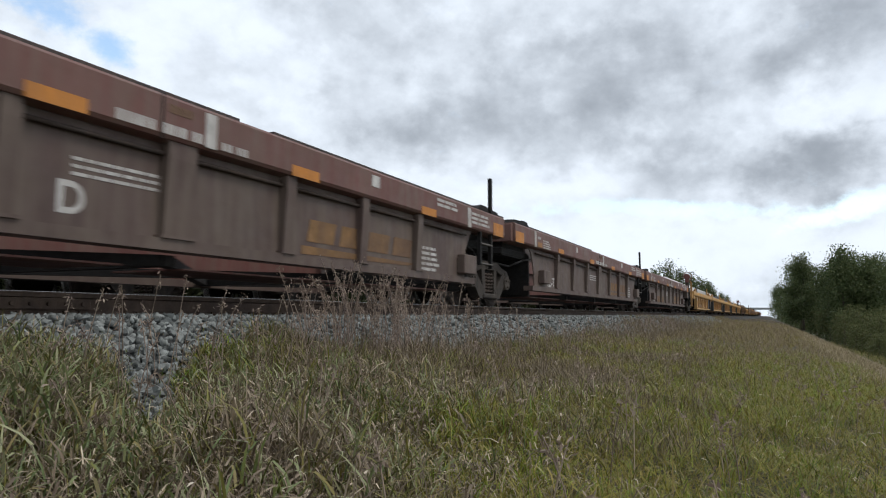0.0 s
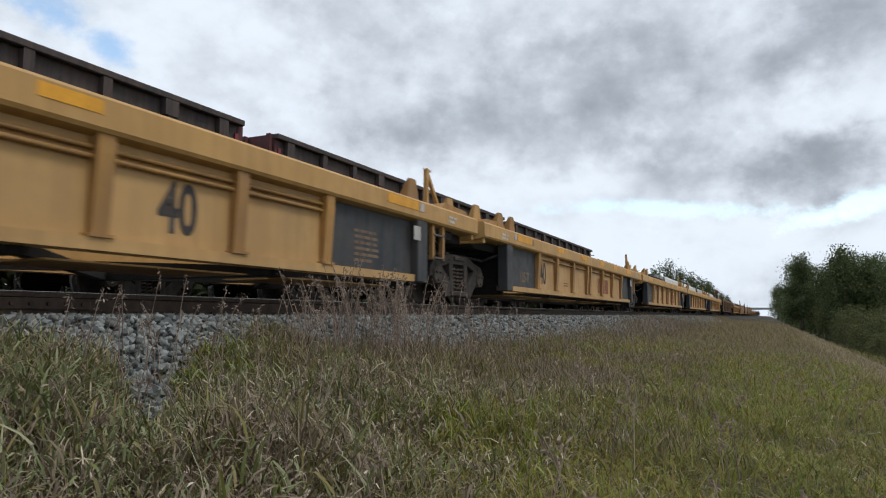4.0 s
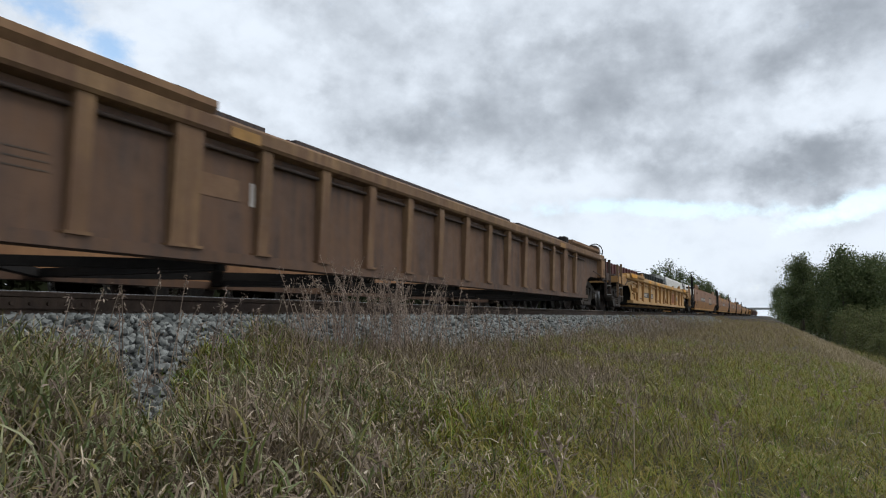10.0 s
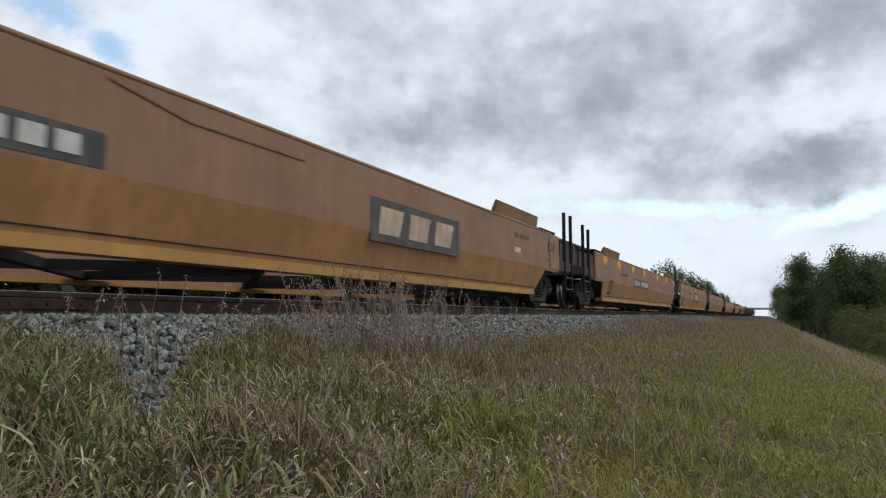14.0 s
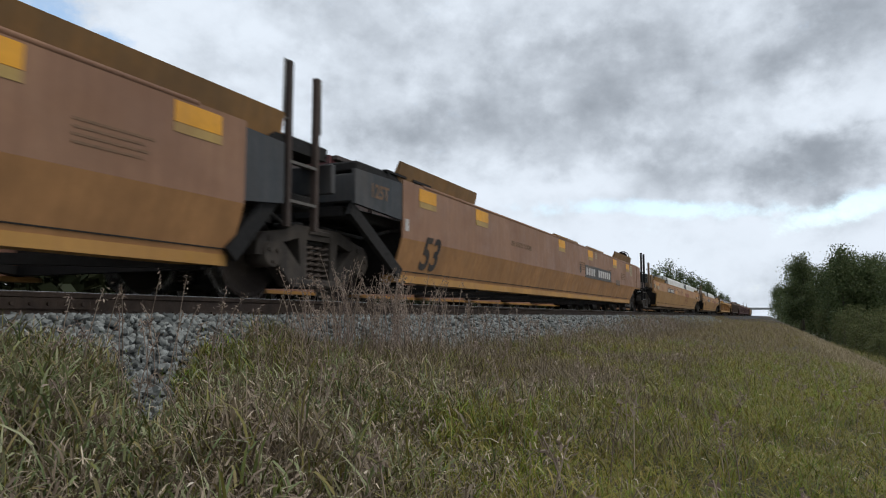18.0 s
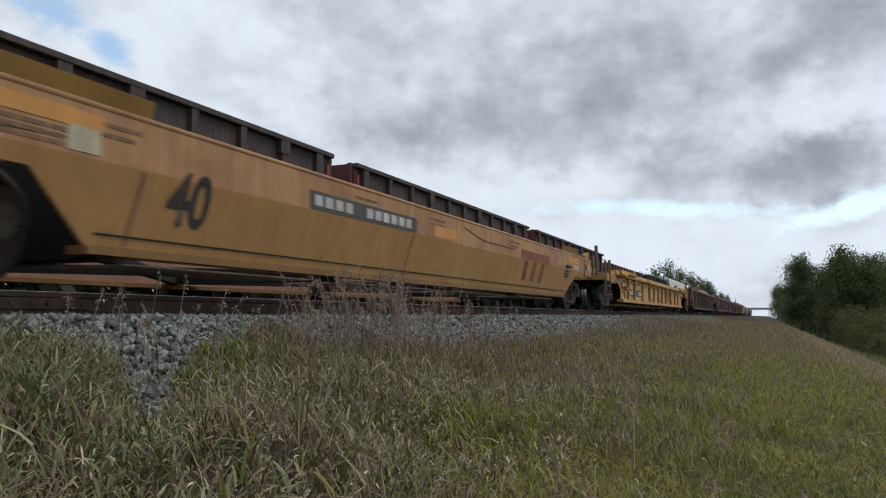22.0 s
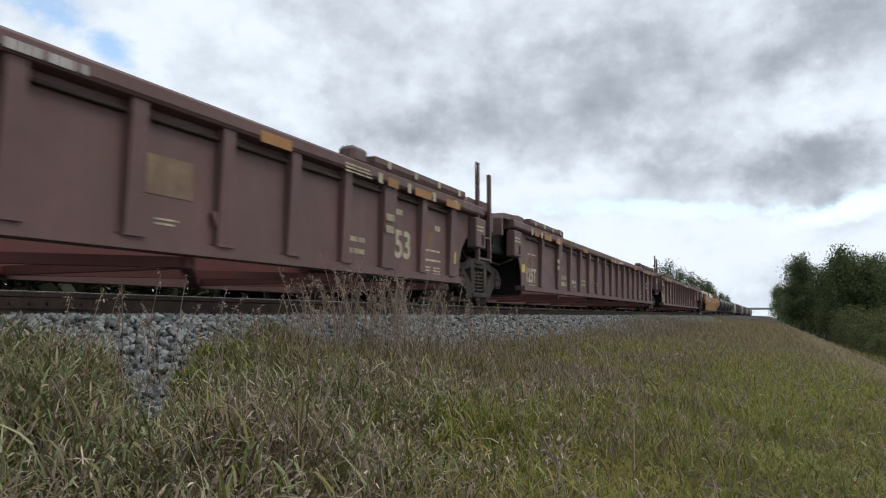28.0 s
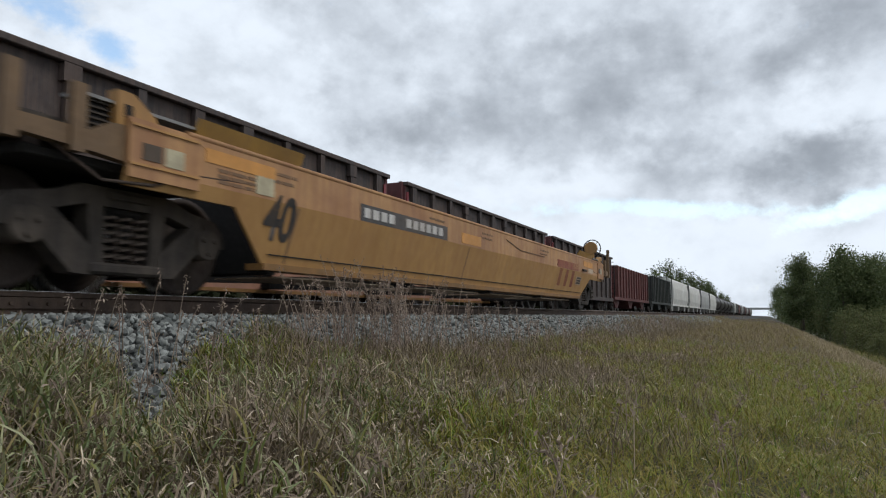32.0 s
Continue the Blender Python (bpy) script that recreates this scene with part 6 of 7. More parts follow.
# The rise past y 16 is added, to close the view under the cars.
PROFILE = [(-400, -9.5), (-60, -9.0), (-22, -8.6), (-15, -7.4), (-10, -5.35), (-6.0, -3.42), (-4.0, -2.40), (-2.6, -1.68), (-1.6, -1.26), (-0.6, -1.0), (0.6, -0.88), (1.8, -0.80),
           (2.8, -0.72), (3.4, -0.62), (3.9, -0.40), (4.25, -0.235), (5.0, -0.205), (13.6, -0.205), (14.3, -0.45), (16, -0.5), (19, 0.5), (22, 0.7), (30, -1.0), (60, -2.4), (900, -3.4)]


def make_ground():
    xs = sorted(set([-60, -30, -15, -8] + [-5 + 0.5 * i for i in range(70)] + [30 + 2 * i for i in range(40)] + [110 + 10 * i for i in range(30)] + [420 + 60 * i for i in range(40)]))
    ys = sorted(set([p[0] for p in PROFILE] + [-3.0 + 0.25 * i for i in range(30)] + [-20, -30, -100, -200, -900, -2500, 100, 300, 2500]))
    verts, faces = [], []
    for x in xs:
        for y in ys:
            z = profile(y)
            if y < 3.6:
                z += 0.02 * noise.noise((x * 0.6, y * 0.6, 0)) - 0.03
            verts.append((x, y, z))
    n = len(ys)
    for i in range(len(xs) - 1):
        for j in range(n - 1):
            faces.append((i * n + j, (i + 1) * n + j, (i + 1) * n + j + 1, i * n + j + 1))
    me = bpy.data.meshes.new("ground")
    me.from_pydata(verts, [], faces)
    me.materials.append(M["soil"])
    me.materials.append(M["ballast_bed"])
    me.materials.append(M["far_ground"])
    idx = []
    for f in faces:
        y = sum(verts[v][1] for v in f) / 4
        idx.append(1 if 3.3 < y < 14.5 else 2 if y < -14 or y > 20 else 0)
    me.polygons.foreach_set("material_index", idx)
    tagged(new("ground", me), "railway embankment of soil, ballast and meadow", "ground", kind="structure")


make_ground()


def make_track(y, name):
    tr = thing(name, "railway track of rusted rails on dark wooden ties", "railway track", pose(0, y, 0), kind="structure")
    for s in (-1, 1):
        sec = [(-0.075, -0.18), (0.075, -0.18), (0.075, -0.168), (0.014, -0.145), (0.009, -0.135), (0.009, -0.05), (0.036, -0.038), (0.036, -0.008), (0.028, 0.0), (-0.028, 0.0), (-0.036, -0.008), (-0.036, -0.038),
               (-0.009, -0.05), (-0.009, -0.135), (-0.014, -0.145), (-0.075, -0.168)]
        bm = BM()
        prism(bm, [(s * 0.755 + a, b - 0.004) for a, b in sec], "x", -40, 1500)
        r = part("rail", bm, M["rail"], tr)
        bm = BM()
        box(bm, -40, 1500, s * 0.755 - 0.024, s * 0.755 + 0.024, -0.004, 0.0)
        part("rail_head_band", bm, M["rail_top"], r)
    bm = BM()
    box(bm, -0.115, 0.115, -1.3, 1.3, -0.36, -0.187, 0.01)
    me = mesh_of("tie", bm, M["tie"])
    bm2 = BM()
    for s in (-1, 1):
        box(bm2, -0.10, 0.10, s * 0.755 - 0.18, s * 0.755 + 0.18, -0.189, -0.172)
        for a in (-0.07, 0.07):
            for e in (-0.11, 0.11):
                box(bm2, a - 0.012, a + 0.012, s * 0.755 + e - 0.012, s * 0.755 + e + 0.012, -0.175, -0.15)
    plate = mesh_of("tie_plate", bm2, M["rail"])
    for k in range(110 if y < 8 else 60):
        t = part_mesh("tie", me, tr)
        t.location = (-1.5 + 0.53 * k, random.uniform(-0.04, 0.04), 0)
        p = part_mesh("tie_plate", plate, t)
    return tr


def tie_end_plate(x):
    """A ribbed steel plate on the end of one tie."""
    bm = BM()
    box(bm, x - 0.09, x + 0.09, -1.325, -1.312, -0.29, -0.19)
    for k in range(6):
        box(bm, x - 0.085 + k * 0.03, x - 0.072 + k * 0.03, -1.34, -1.324, -0.285, -0.195)
    return bm


def joint_bar(x):
    """A bolted plate across a rail joint."""
    bm = BM()
    box(bm, x - 0.45, x + 0.45, -0.79, -0.768, -0.14, -0.05, 0.008)
    for k in range(6):
        xx = x - 0.37 + k * 0.148
        rod(bm, (xx, -0.812, -0.095), (xx, -0.78, -0.095), 0.019, 6)
    return bm


near_track = make_track(NEAR_Y, "near_track")
far_track = make_track(FAR_Y, "far_track")
part("tie_end_plate", tie_end_plate(4.0), M["silver"], near_track)
part("joint_bar", joint_bar(3.55), M["rail"], near_track)


def stone_verts(rnd, r):
    """An angular crushed stone: a block with its corners pushed about and two of them cut back."""
    base = np.array([(-1, -1, -1), (1, -1, -1), (1, 1, -1), (-1, 1, -1), (-1, -1, 1), (1, -1, 1), (1, 1, 1), (-1, 1, 1)]) * 0.72
    v = base * rnd.uniform(0.55, 1.25, (8, 3))
    v[rnd.randint(0, 8, 2)] *= 0.6
    v = v * rnd.uniform(0.7, 1.25, 3) * r
    q = Euler(rnd.uniform(0, 6.28, 3)).to_matrix()
    return v @ np.array(q).T


STONE_F = [(0, 2, 1), (0, 3, 2), (4, 5, 6), (4, 6, 7), (0, 1, 5), (0, 5, 4), (1, 2, 6), (1, 6, 5), (2, 3, 7), (2, 7, 6), (3, 0, 4), (3, 4, 7)]


def bulk(name, V, F, mats, label, category, kind="stuff", smooth=False):
    """One mesh from arrays of vertices and of triangles or quads."""
    me = bpy.data.meshes.new(name)
    me.vertices.add(len(V))
    me.vertices.foreach_set("co", V.astype(np.float32).ravel())
    k = F.shape[1]
    me.loops.add(F.size)
    me.loops.foreach_set("vertex_index", F.astype(np.int32).ravel())
    me.polygons.add(len(F))
    me.polygons.foreach_set("loop_start", np.arange(0, F.size, k, dtype=np.int32))
    me.polygons.foreach_set("loop_total", np.full(len(F), k, dtype=np.int32))
    me.update(calc_edges=True)
    me.validate()
    me.materials.append(mats)
    return tagged(new(name, me), label, category, kind=kind)


def make_ballast():
    rnd = np.random.RandomState(5)
    kinds = [mesh_like(stone_verts(rnd, 0.033)) for _ in range(12)]
    holder = thing("ballast_shoulder", "loose crushed grey ballast stones beside the track", "ballast", kind="structure")
    near = 0
    V, F = [], []
    count = 0
    F0 = np.array(STONE_F)
    for x0, x1, dens, r in ((-18, 1.5, 110, 0.045), (1.5, 9, 900, 0.0255), (9, 22, 340, 0.034), (22, 60, 60, 0.05)):
        n = int((x1 - x0) * 1.75 * dens)
        for _ in range(n):
            x, y = rnd.uniform(x0, x1), rnd.uniform(2.3, 4.75)
            if y < 3.0 and abs(x - 0.93 * y) > 0.35:
                continue
            z = profile(y) + rnd.uniform(-0.01, 0.03)
            V.append(stone_verts(rnd, r * rnd.uniform(0.7, 1.45)) + (x, y, z))
            F.append(F0 + 8 * count)
            count += 1
    V, F = np.concatenate(V), np.concatenate(F)
    bulk("ballast_stones", V, F, M["stone"], "crushed grey ballast stones on the track shoulder", "ballast")
    for k in range(290):
        x, y = rnd.uniform(2.4, 5.2), rnd.uniform(3.1, 4.3)
        ob = part_mesh("stone", kinds[k % 12], holder)
        ob.matrix_basis = pose(x, y, profile(y) + 0.03, *rnd.uniform(0, 360, 3))
        ob.scale = (1 + 0.4 * rnd.rand(),) * 3


def mesh_like(v):
    me = bpy.data.meshes.new("stone")
    me.from_pydata([tuple(q) for q in v], [], STONE_F)
    me.materials.append(M["stone_single"])
    return me


make_ballast()


def blades(rnd, base, length, width, start, bend, segs=4):
    """Grass leaves as arched strips: each leaves the ground at an angle and bends over. base: n x 3; the others: n."""
    n = len(base)
    ang = rnd.uniform(0, 2 * np.pi, n)
    d = np.stack([np.cos(ang), np.sin(ang), np.zeros(n)], 1)
    face = ang + np.pi / 2 + rnd.uniform(-0.7, 0.7, n)
    wv = np.stack([np.cos(face), np.sin(face), rnd.uniform(-0.4, 0.4, n)], 1)
    up = np.array((0.0, 0.0, 1.0))
    late = rnd.uniform(0.8, 2.2, n)
    c = base.copy()
    rows = []
    for i in range(segs + 1):
        u = i / segs
        if i:
            th = start + bend * ((i - 0.5) / segs) ** late
            c = c + (d * np.sin(th)[:, None] + up * np.cos(th)[:, None]) * (length / segs)[:, None]
        w = (width * (1 - 0.55 * u ** 1.6) / 2)[:, None]
        if i < segs:
            rows += [c - wv * w, c + wv * w]
        else:
            rows += [c]
    V = np.stack(rows, 1)
    k = V.shape[1]
    f = []
    for i in range(segs - 1):
        a = 2 * i
        f += [(a, a + 1, a + 3), (a, a + 3, a + 2)]
    a = 2 * (segs - 1)
    f += [(a, a + 1, a + 2)]
    F = (np.array(f)[None] + (np.arange(n) * k)[:, None, None]).reshape(-1, 3)
    return V.reshape(-1, 3), F


_prof_y = np.array([p[0] for p in PROFILE])
_prof_z = np.array([p[1] for p in PROFILE])


def ground_z(x, y):
    return np.interp(y, _prof_y, _prof_z)


def clumpy(x, y, s, seed):
    return np.array([noise.noise((a * s, b * s, seed)) for a, b in zip(x, y)])


def make_grass():
    rnd = np.random.RandomState(11)

    def inside(x, y):
        a = np.arctan2(y, x)
        return (a < 1.08) & (a > -0.24)

    def stone_edge(x, y):
        """Lateral line up to which the grass has grown into the ballast."""
        e = np.interp(x, [0, 2.9, 3.3, 4.6, 6.5, 9, 14, 19, 25, 200], [3.72, 3.72, 3.80, 3.80, 3.55, 3.40, 3.52, 3.85, 4.25, 4.5]) + 0.40 * clumpy(x, y, 2.6, 2.0)
        return e - 1.35 * np.exp(-((x - 0.93 * y) / 0.27) ** 2) * (x < 4)

    def field(name, n, xr, yr, hr, wr, key, label, keep=None, near=1.0, start=(0.0, 0.5), bend=(0.4, 1.6), segs=4, tall=0.35, tuft=12, spread=0.035, around=False, lift=0.0):
        m = max(1, n // tuft)
        x = xr[0] + (xr[1] - xr[0]) * rnd.rand(m) ** near
        y = rnd.uniform(*yr, m)
        ok = ~inside(x, y) if around else inside(x, y)
        x, y = x[ok], y[ok]
        ok = y < stone_edge(x, y) + rnd.normal(0, 0.08, len(x))
        x, y = x[ok], y[ok]
        if keep is not None:
            ok = keep(x, y)
            x, y = x[ok], y[ok]
        scale = (1 + tall * 2 * clumpy(x, y, 1.3, 5.0)) * rnd.uniform(0.75, 1.25, len(x))
        scale *= np.interp(x, [0, 5.5, 7.5, 18, 26], [1.0, 1.0, 0.85, 0.85, 1.05]) * np.interp(y, [3.3, 4.0], [1.0, 0.8])
        x, y, scale = np.repeat(x, tuft), np.repeat(y, tuft), np.repeat(scale, tuft)
        m = len(x)
        x = x + rnd.normal(0, spread, m) * (1 + x / 12)
        y = y + rnd.normal(0, spread, m)
        # finer and shorter towards the open slope, broader beside the ballast
        toward = np.arctan2(y, np.maximum(x, 0.1))
        side = np.interp(toward, [0.1, 0.6, 0.9], [0.85, 1.0, 1.2])
        side *= 1 - 0.5 * np.exp(-((toward - 0.83) / 0.08) ** 2) * (y > 1.4)
        thick = np.interp(toward, [0.1, 0.45, 0.8], [0.50, 0.75, 1.0])
        base = np.stack([x, y, ground_z(x, y) - 0.02 + lift * rnd.uniform(0, 1, m) ** 1.2 * scale * side], 1)
        V, F = blades(rnd, base, rnd.uniform(*hr, m) * scale * 0.74 * side, rnd.uniform(*wr, m) * thick * (1 + x / 32), rnd.uniform(*start, m), rnd.uniform(*bend, m), segs)
        bulk(name, V, F, M[key], label, "grass")

    def patchy(seed, s, lo, also=()):
        def keep(x, y):
            v = clumpy(x, y, s, seed) + rnd.normal(0, 0.12, len(x))
            for cx, cy, rx, ry, g in also:
                v += g * np.exp(-((x - cx) / rx) ** 2 - ((y - cy) / ry) ** 2)
            return v > lo
        return keep
    greens = [(7.4, 0.6, 2.6, 0.8, 0.40), (8.2, -0.4, 2.0, 0.40, 0.9), (3.8, 1.1, 0.7, 0.5, 0.5), (3.4, 2.6, 0.35, 0.3, 0.4), (2.4, 2.3, 0.5, 0.5, 0.3), (5.0, -0.8, 1.6, 0.5, 0.3), (4.5, -0.1, 2.0, 0.9, 0.30), (10.0, -0.4, 4.0, 1.0, 0.25)]

    def zone(lo, hi, more=None):
        """Only where the ground lies between two bearings, with a ragged border."""
        def keep(x, y):
            t = np.arctan2(y, np.maximum(x, 0.1)) + rnd.normal(0, 0.15, len(x))
            ok = (t > lo) & (t < hi)
            return ok & more(x, y) if more else ok
        return keep
    left, open_side = 0.50, 0.42
    # rough growth beside the ballast: stems with short leaves at all heights
    field("rough_grass", 52000, (0.9, 5.0), (0.9, 4.2), (0.08, 0.20), (0.005, 0.0095), "grass", "rough green and brown grass beside the ballast", zone(left, 2, patchy(3.0, 1.2, -0.25)), 1.0, (0.1, 0.9), (0.4, 2.0), 3, 0.35, 9, 0.05, lift=0.20)
    field("grey_green_grass", 24000, (0.9, 4.2), (1.0, 3.5), (0.08, 0.20), (0.005, 0.010), "fresh", "grey-green grass leaves beside the ballast", zone(left, 2, patchy(23.0, 1.5, -0.10)), 1.0, (0.1, 0.9), (0.5, 2.2), 3, 0.35, 8, 0.05, lift=0.22)
    field("curled_dead_grass", 80000, (0.9, 5.0), (0.8, 3.9), (0.07, 0.17), (0.004, 0.009), "straw", "curled dead grass leaves in the rough growth", zone(left - 0.1, 2, patchy(33.0, 1.3, -0.22)), 1.0, (0.2, 1.2), (1.0, 3.2), 3, 0.3, 6, 0.06, lift=0.20)
    field("withered_grass", 85000, (0.9, 10), (0.2, 4.2), (0.10, 0.24), (0.0042, 0.0085), "mauve", "withered brown grass", patchy(12.0, 0.9, -0.02, [(4.8, 2.4, 2.0, 0.9, 0.35), (3.2, 0.6, 1.6, 0.9, -0.25), (6.5, -0.4, 4.0, 1.2, -0.5)]), 1.1, (0.0, 0.6), (0.3, 2.0), 3, lift=0.16)
    field("brown_stems", 14000, (1.2, 9), (1.0, 3.7), (0.26, 0.46), (0.003, 0.005), "mauve", "thin upright brown grass stems", zone(0.30, 2, patchy(14.0, 0.9, -0.05, [(5.0, 2.6, 2.0, 0.7, 0.35)])), 1.1, (0.0, 0.25), (0.1, 0.8), 3, 0.3, 6)
    field("ballast_edge_grass", 9000, (1.6, 6.4), (2.9, 4.3), (0.18, 0.38), (0.006, 0.011), "grass", "long green grass at the edge of the ballast", patchy(3.0, 1.8, 0.08), 1.0, (0.0, 0.5), (0.4, 1.7), 4, 0.35, 10, lift=0.10)
    field("ballast_tufts", 4500, (1.9, 3.25), (3.0, 4.2), (0.14, 0.30), (0.006, 0.011), "fresh", "grass tufts grown through the ballast stones", patchy(19.0, 2.5, 0.0), 1.0, (0.0, 0.5), (0.5, 1.9), 4, 0.35, 9, lift=0.08)
    field("tuft_grass", 5000, (3.1, 4.6), (2.6, 3.8), (0.16, 0.34), (0.006, 0.011), "lush", "bright green grass tufts beside the ballast", patchy(26.0, 1.8, 0.05), 1.0, (0.0, 0.6), (0.5, 2.0), 4, 0.3, 10, 0.04, lift=0.12)
    # fine meadow on the open side
    field("meadow_grass", 210000, (1.2, 14), (-3.6, 3.4), (0.08, 0.18), (0.0042, 0.0085), "olive", "olive green uncut meadow grass", zone(-1, open_side + 0.25), 1.25, (0.2, 1.35), (0.2, 1.6), 3, lift=0.12)
    field("mixed_meadow_grass", 90000, (1.2, 13), (-3.6, 3.6), (0.09, 0.20), (0.0045, 0.009), "grass", "mixed green and brown uncut meadow grass", zone(-1, open_side + 0.2, patchy(17.0, 0.8, -0.15)), 1.25, (0.2, 1.3), (0.3, 1.8), 3, lift=0.13)
    field("dry_meadow_grass", 60000, (1.2, 13), (-3.6, 3.6), (0.07, 0.16), (0.0042, 0.0085), "straw", "dry straw-coloured meadow grass", zone(-1, open_side + 0.2, patchy(9.0, 0.8, -0.05, [(7.4, 0.3, 3.0, 1.0, -0.25)])), 1.2, (0.1, 1.0), (0.8, 2.8), 3, lift=0.13)
    field("lush_grass", 100000, (0.8, 16), (-3.4, 3.4), (0.09, 0.20), (0.0045, 0.009), "lush", "fresh green grass tufts", patchy(7.0, 0.5, 0.04, greens), 1.25, (0.1, 1.1), (0.4, 1.8), 3, 0.35, 14, lift=0.13)
    field("meadow_spikelets", 9000, (1.4, 16), (-3.2, 3.0), (0.03, 0.07), (0.006, 0.010), "spike", "pale drooping grass spikelets above the meadow", patchy(15.0, 1.1, 0.0), 1.2, (0.6, 1.4), (0.8, 2.0), 3, 0.2, 4, 0.02, lift=0.26)
    field("edge_stems", 9000, (8, 34), (2.3, 4.0), (0.34, 0.60), (0.004, 0.007), "mauve", "tall brown grass stems along the ballast edge", patchy(41.0, 0.8, -0.15), 1.2, (0.0, 0.25), (0.2, 1.2), 3, 0.3, 5, 0.05)
    field("tan_grass", 70000, (12, 70), (-3.5, 4.3), (0.20, 0.42), (0.005, 0.010), "tan_blade", "tan brown dry grass along the embankment", patchy(44.0, 0.35, -0.22), 1.35, segs=3, tuft=8)
    field("far_meadow_grass", 45000, (12, 80), (-7.5, 4.6), (0.14, 0.36), (0.005, 0.010), "olive", "olive green and brown grass along the embankment", None, 1.7, segs=3, tuft=8)
    field("far_dry_grass", 40000, (11, 130), (-9.0, 4.6), (0.16, 0.42), (0.005, 0.010), "mauve", "dry brown grass along the embankment", patchy(2.0, 0.3, -0.1), 1.7, segs=3, tuft=8)
    field("slope_grass", 60000, (7, 90), (-9.5, -1.6), (0.16, 0.34), (0.006, 0.012), "pale", "pale dry grass down the embankment's side", patchy(6.0, 0.5, -0.25, [(9.0, -0.9, 3.5, 0.5, -0.6)]), 1.6, segs=3, tuft=8)
    field("crest_grass", 80000, (8, 40), (-4.5, -1.25), (0.18, 0.40), (0.006, 0.012), "pale", "pale straw grass over the crest of the slope", patchy(6.0, 0.5, -0.35, [(9.0, -0.9, 3.5, 0.5, -0.8)]), 1.3, segs=3, tuft=8)
    field("surrounding_grass", 50000, (-12, 14), (-8, 4.0), (0.14, 0.32), (0.012, 0.024), "grass", "mixed green and brown meadow grass on the embankment", lambda x, y: np.hypot(x, y) > 0.5, 1.0, segs=2, tuft=10, spread=0.06, around=True)
    field("surrounding_dry_grass", 36000, (-12, 14), (-8, 4.0), (0.14, 0.32), (0.010, 0.020), "straw", "dry meadow grass on the embankment", lambda x, y: np.hypot(x, y) > 0.5, 1.0, segs=2, tuft=10, spread=0.06, around=True)
    field("lowland_grass", 20000, (60, 190), (-42, -13), (0.5, 1.2), (0.02, 0.05), "grass", "olive tall grass on the low ground below the embankment", None, 1.0, segs=3, tuft=8, spread=0.4)

    # tall seed stalks at the foot of the ballast
    def stalks(name, x, y, h, label):
        n = len(x)
        base = np.stack([x, y, ground_z(x, y) - 0.02], 1)
        ang = rnd.uniform(0, 6.28, n)
        d = np.stack([np.cos(ang), np.sin(ang), 0 * ang], 1)
        lean = rnd.uniform(0.08, 0.35, n)
        Vs, Fs, off = [], [], 0
        for i in range(n):
            def at(u):
                return base[i] + d[i] * lean[i] * h[i] * u ** 2.2 + np.array((0, 0, h[i] * (u - 0.12 * lean[i] * u ** 3)))
            r = 0.0022 * (1 + x[i] / 30)
            pts = [at(u) for u in (0, 0.3, 0.6, 0.85, 1.0)]
            side = np.array((-math.sin(AZ * 0.01745), math.cos(AZ * 0.01745), 0)) * r
            fwd = np.array((r, 0, 0))
            for q in pts:
                Vs += [q - side, q + side * 0.5 + fwd, q + side * 0.5 - fwd]
            for k in range(4):
                a = off + 3 * k
                for e in range(3):
                    f = (e + 1) % 3
                    Fs += [(a + e, a + f, a + 3 + f), (a + e, a + 3 + f, a + 3 + e)]
            off += 15
            for k in range(rnd.randint(14, 26)):
                u = rnd.uniform(0.80, 1.04)
                c = at(u) + rnd.normal(0, 1, 3) * (0.014, 0.014, 0.006)
                s = rnd.uniform(0.008, 0.018)
                dr = rnd.normal(0, 1, 3) + (0, 0, 0.8)
                dr = dr / np.linalg.norm(dr) * s
                ww = np.cross(dr, rnd.normal(0, 1, 3))
                ww = ww / np.linalg.norm(ww) * s * 0.3
                Vs += [c - dr, c + ww, c + dr, c - ww]
                Fs += [(off, off + 1, off + 2), (off, off + 2, off + 3)]
                off += 4
        bulk(name, np.array(Vs), np.array(Fs), M["seed"], label, "grass")
    x = np.concatenate([rnd.normal(5.7, 0.65, 150), rnd.uniform(2.0, 9, 110), rnd.uniform(8, 26, 170)])
    y = np.concatenate([rnd.normal(3.25, 0.22, 150), rnd.uniform(2.7, 3.75, 110), rnd.uniform(2.4, 3.5, 170)])
    h = np.concatenate([rnd.uniform(0.50, 0.92, 150), rnd.uniform(0.40, 0.70, 110), rnd.uniform(0.3, 0.5, 170)])
    stalks("seed_stalks", x, y, h, "tall dry grass stalks with drooping seed heads")
    x, y = rnd.uniform(1.2, 11, 300), rnd.uniform(-3, 3.2, 300)
    ok = inside(x, y)
    stalks("meadow_seed_heads", x[ok], y[ok], rnd.uniform(0.2, 0.42, ok.sum()), "short pale seed heads in the meadow grass")


make_grass()


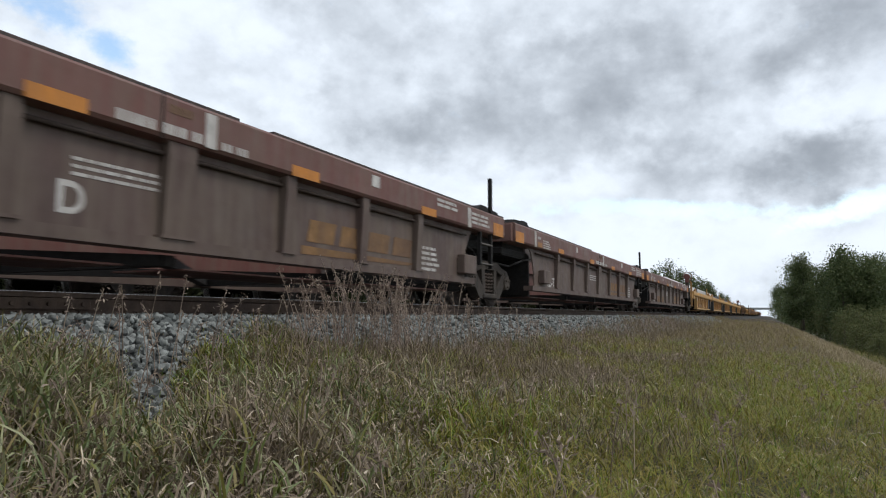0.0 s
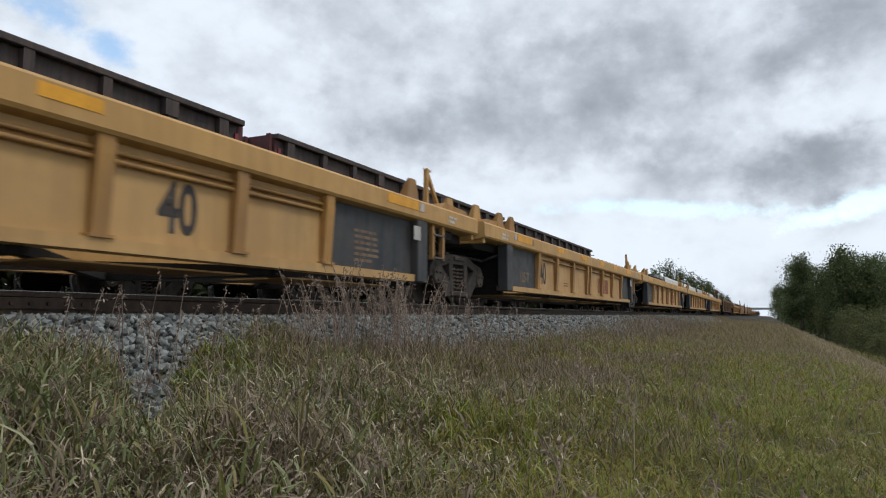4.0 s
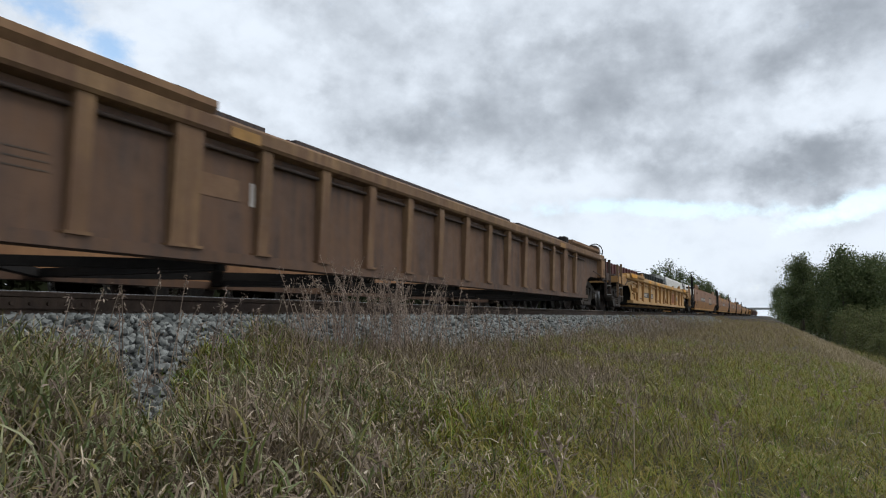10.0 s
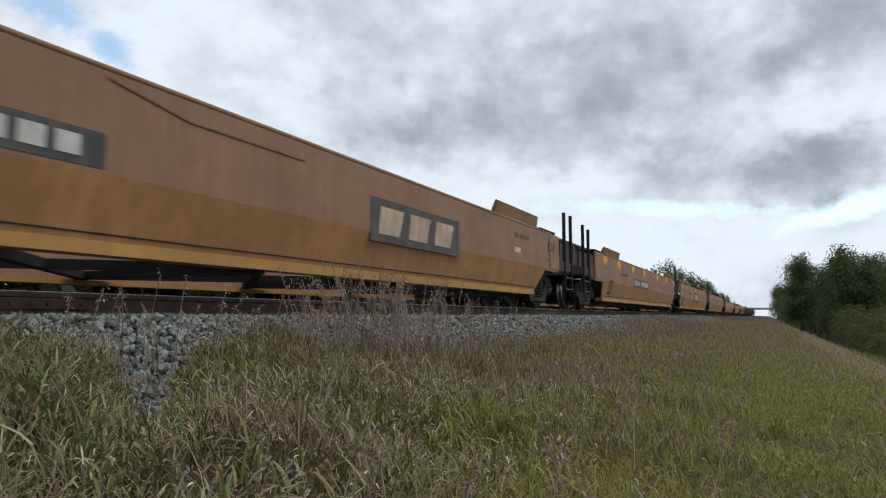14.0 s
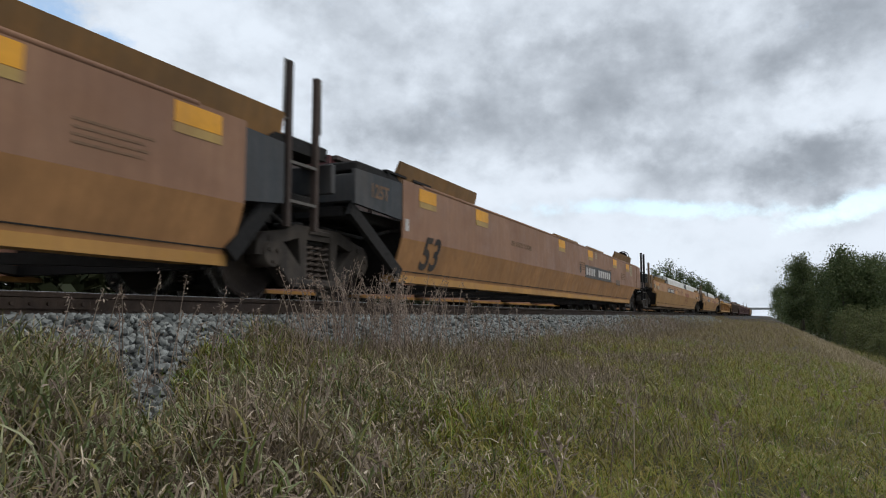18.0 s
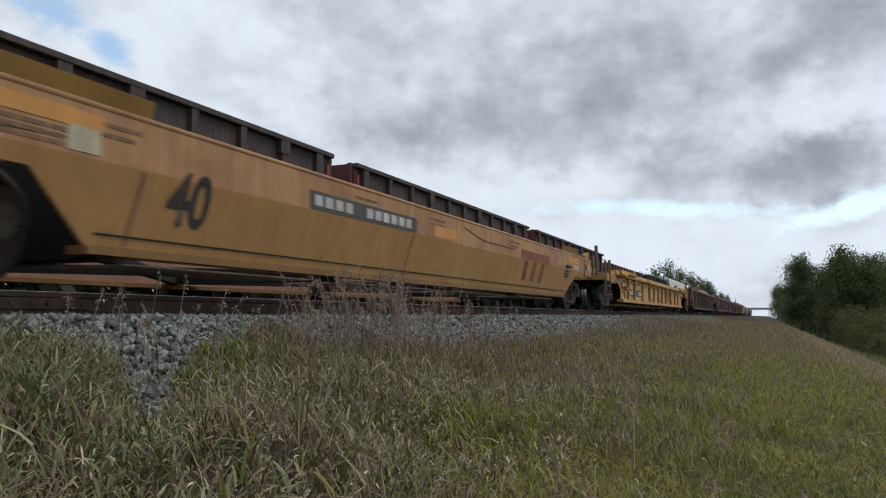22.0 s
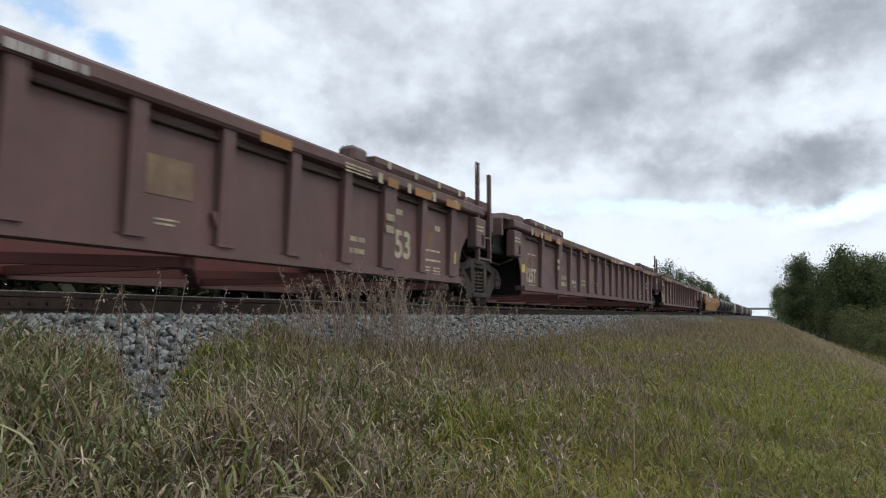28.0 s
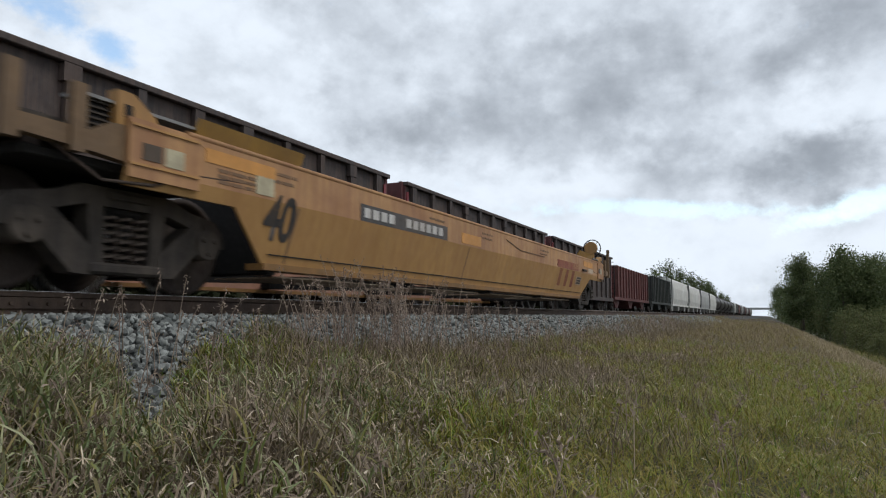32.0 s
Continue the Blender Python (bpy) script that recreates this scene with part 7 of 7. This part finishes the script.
# ---- trees and distance ----
def tree(x, y, h, spread, seed, leaf="leaf", leaves=2600, name="tree", label="dark green leafy tree with a dense uneven crown"):
    rnd = np.random.RandomState(seed)
    z0 = profile(y)
    t = thing(name, label, "tree", pose(x, y, z0), group="trees beside the railway")
    bm = BM()
    top = Vector((rnd.uniform(-0.3, 0.3), rnd.uniform(-0.3, 0.3), h * 0.9))
    p, r = Vector((0, 0, -0.3)), h * 0.016
    for k in range(1, 6):
        q = top * (k / 5) + Vector((rnd.uniform(-1, 1), rnd.uniform(-1, 1), 0)) * 0.012 * h
        rod(bm, p, q, r, 7, r * 0.75)
        p, r = q, r * 0.75
    tips = []
    for k in range(16):
        u = 0.18 + 0.75 * k / 16
        a = rnd.uniform(0, 6.28)
        ln = spread * (1.15 - 0.75 * u) * rnd.uniform(0.6, 1.1)
        s = top * u
        e = s + Vector((math.cos(a) * ln, math.sin(a) * ln, ln * 0.55))
        rod(bm, s, e, h * 0.006, 5, h * 0.002)
        tips.append(e)
        tips.append((s + e) / 2)
    part("trunk", bm, M["bark"], t)
    low = [(spread * 0.7 * math.cos(q), spread * 0.7 * math.sin(q), h * rnd.uniform(0.08, 0.3)) for q in rnd.uniform(0, 6.28, 7)]
    cent = np.array([tuple(q) for q in tips] + low + [(0, 0, h * 0.93), (0, 0, h * 0.85)])
    c = cent[rnd.randint(0, len(cent), leaves)]
    pos = c + rnd.normal(0, 1, (leaves, 3)) * (spread * 0.23, spread * 0.23, spread * 0.22)
    pos[:, 2] = np.clip(pos[:, 2], 0.2, h * 1.02)
    size = rnd.uniform(0.14, 0.31, leaves) * (h / 18) ** 0.5
    u = rnd.normal(0, 1, (leaves, 3))
    u /= np.linalg.norm(u, axis=1)[:, None]
    w = np.cross(u, rnd.normal(0, 1, (leaves, 3)))
    w /= np.linalg.norm(w, axis=1)[:, None]
    V = np.stack([pos - u * size[:, None], pos + w * size[:, None] * 0.6, pos + u * size[:, None], pos - w * size[:, None] * 0.6], 1).reshape(-1, 3)
    F = np.arange(leaves * 4).reshape(-1, 4)
    ob = bulk("crown", V, F, M[leaf], "", "", kind="")
    ob.parent = t
    return t


def make_trees():
    rnd = random.Random(3)
    k = 0
    # wood on the low side
    for x, y, h in ((205, -17.0, 26.5), (212, -20.5, 25), (220, -19, 27), (216, -24, 25), (238, -15, 22.5), (200, -28, 24), (192, -32, 24), (255, -14, 22.5), (285, -13, 22), (315, -12.5, 22), (350, -12, 22),
                    (395, -11.5, 22), (440, -11.0, 23), (480, -10.5, 25), (560, -7.5, 29), (640, -6.5, 31), (720, -6.5, 33), (520, -11, 27), (252, -20, 25), (232, -29, 26), (232, -9.0, 23), (262, -9.5, 25.5), (300, -9.0, 27), (185, -37, 22), (180, -42, 22), (225, -37, 24), (300, -19, 24), (340, -17, 24), (390, -16, 24), (270, -26, 26), (205, -23, 23), (196, -36, 23)):
        tree(x, y, h * rnd.uniform(0.94, 1.03), h * 0.21, 40 + k, "light_leaf" if k % 4 == 1 else "leaf", leaves=13000 if x < 240 else 5000)
        k += 1
    for x, y, h in ((185, -15.5, 8.5), (178, -18, 10), (170, -21, 9.5), (160, -24, 9), (168, -16, 5.6), (156, -18.5, 4.5), (146, -20, 4.2), (180, -25, 11), (150, -26, 7), (165, -29, 10), (172, -33, 12), (215, -14.5, 11), (240, -12.5, 11), (275, -11, 10), (130, -19, 3), (118, -18, 2.4)):
        tree(x, y, h, h * 0.42, 80 + k, "shrub", 2600, "shrub", "olive green shrub in tall grass")
        k += 1
    # wood beyond the far track
    for x, y, h in ((205, 25, 15.5), (212, 23, 13.5), (222, 21, 12.5), (235, 20, 12), (245, 18.5, 11.5), (260, 19, 11), (285, 18.5, 10), (330, 19, 10), (380, 19, 10), (198, 28, 14)):
        tree(x, y, h, h * 0.24, 120 + k, leaves=3400)
        k += 1
    # low thicket beyond both tracks, added to shut out sky under the cars
    r = np.random.RandomState(21)
    n = 80000
    x = r.uniform(-4, 190, n)
    y = r.uniform(16.6, 20.5, n)
    z = ground_z(x, y) + r.uniform(0, 1, n) ** 0.8 * (2.0 + 0.6 * np.sin(x * 0.9) * np.sin(x * 0.23))
    pos = np.stack([x, y, z], 1)
    u = r.normal(0, 1, (n, 3))
    u /= np.linalg.norm(u, axis=1)[:, None]
    w = np.cross(u, r.normal(0, 1, (n, 3)))
    w /= np.linalg.norm(w, axis=1)[:, None]
    s = r.uniform(0.12, 0.30, n)[:, None]
    V = np.stack([pos - u * s, pos + w * s * 0.6, pos + u * s, pos - w * s * 0.6], 1).reshape(-1, 3)
    bulk("thicket", V, np.arange(n * 4).reshape(-1, 4), M["thicket"], "dense low thicket beyond the far track", "bushes")


make_trees()


def make_bridge():
    b = thing("road_bridge", "pale concrete road bridge across the railway far off", "bridge", pose(820, 0, 0))
    bm = BM()
    box(bm, -5, 5, -60, 90, 6.6, 8.0)
    part("deck", bm, M["concrete"], b)
    for y in (-24, -8, 20, 40):
        bm = BM()
        box(bm, -4, 4, y - 0.6, y + 0.6, -5.5, 6.6)
        part("pier", bm, M["concrete"], b)
    bm = BM()
    box(bm, -5.2, -5.0, -60, 90, 8.0, 8.9)
    part("railing", bm, M["concrete"], b)


make_bridge()


# ---- what moves ----
def motions():
    end = 32.0
    for car, x0 in CARS:
        walk(car, [(0.0, pose(x0, NEAR_Y, 0)), (end, pose(x0 - SPEED * end, NEAR_Y, 0))])
    for car, x0 in FAR:
        walk(car, [(t, pose(x0 + d, FAR_Y, 0)) for t, d in FAR_CREEP])
    # all wheels of the near train roll at one rate: one set of rows for each axle place
    steps = int(end * 30)
    turn = math.degrees(SPEED / 30 / WHEEL_R)
    for s in (-1, 1):
        first = SPIN[s][0]
        walk(first, [(k / 30, pose(s * AXLE_X, 0, WHEEL_R, 0, -turn * k, 0)) for k in range(steps + 1)])
        for w in SPIN[s][1:]:
            w.rotation_mode = "QUATERNION"
            keys = w.animation_data_create()
            keys.action = first.animation_data.action
            keys.action_slot = first.animation_data.action_slot


FAR_CREEP = [(0.0, 0.0), (9.0, 0.65), (13.0, 1.41), (23.0, 3.78), (32.0, 6.4)]
motions()
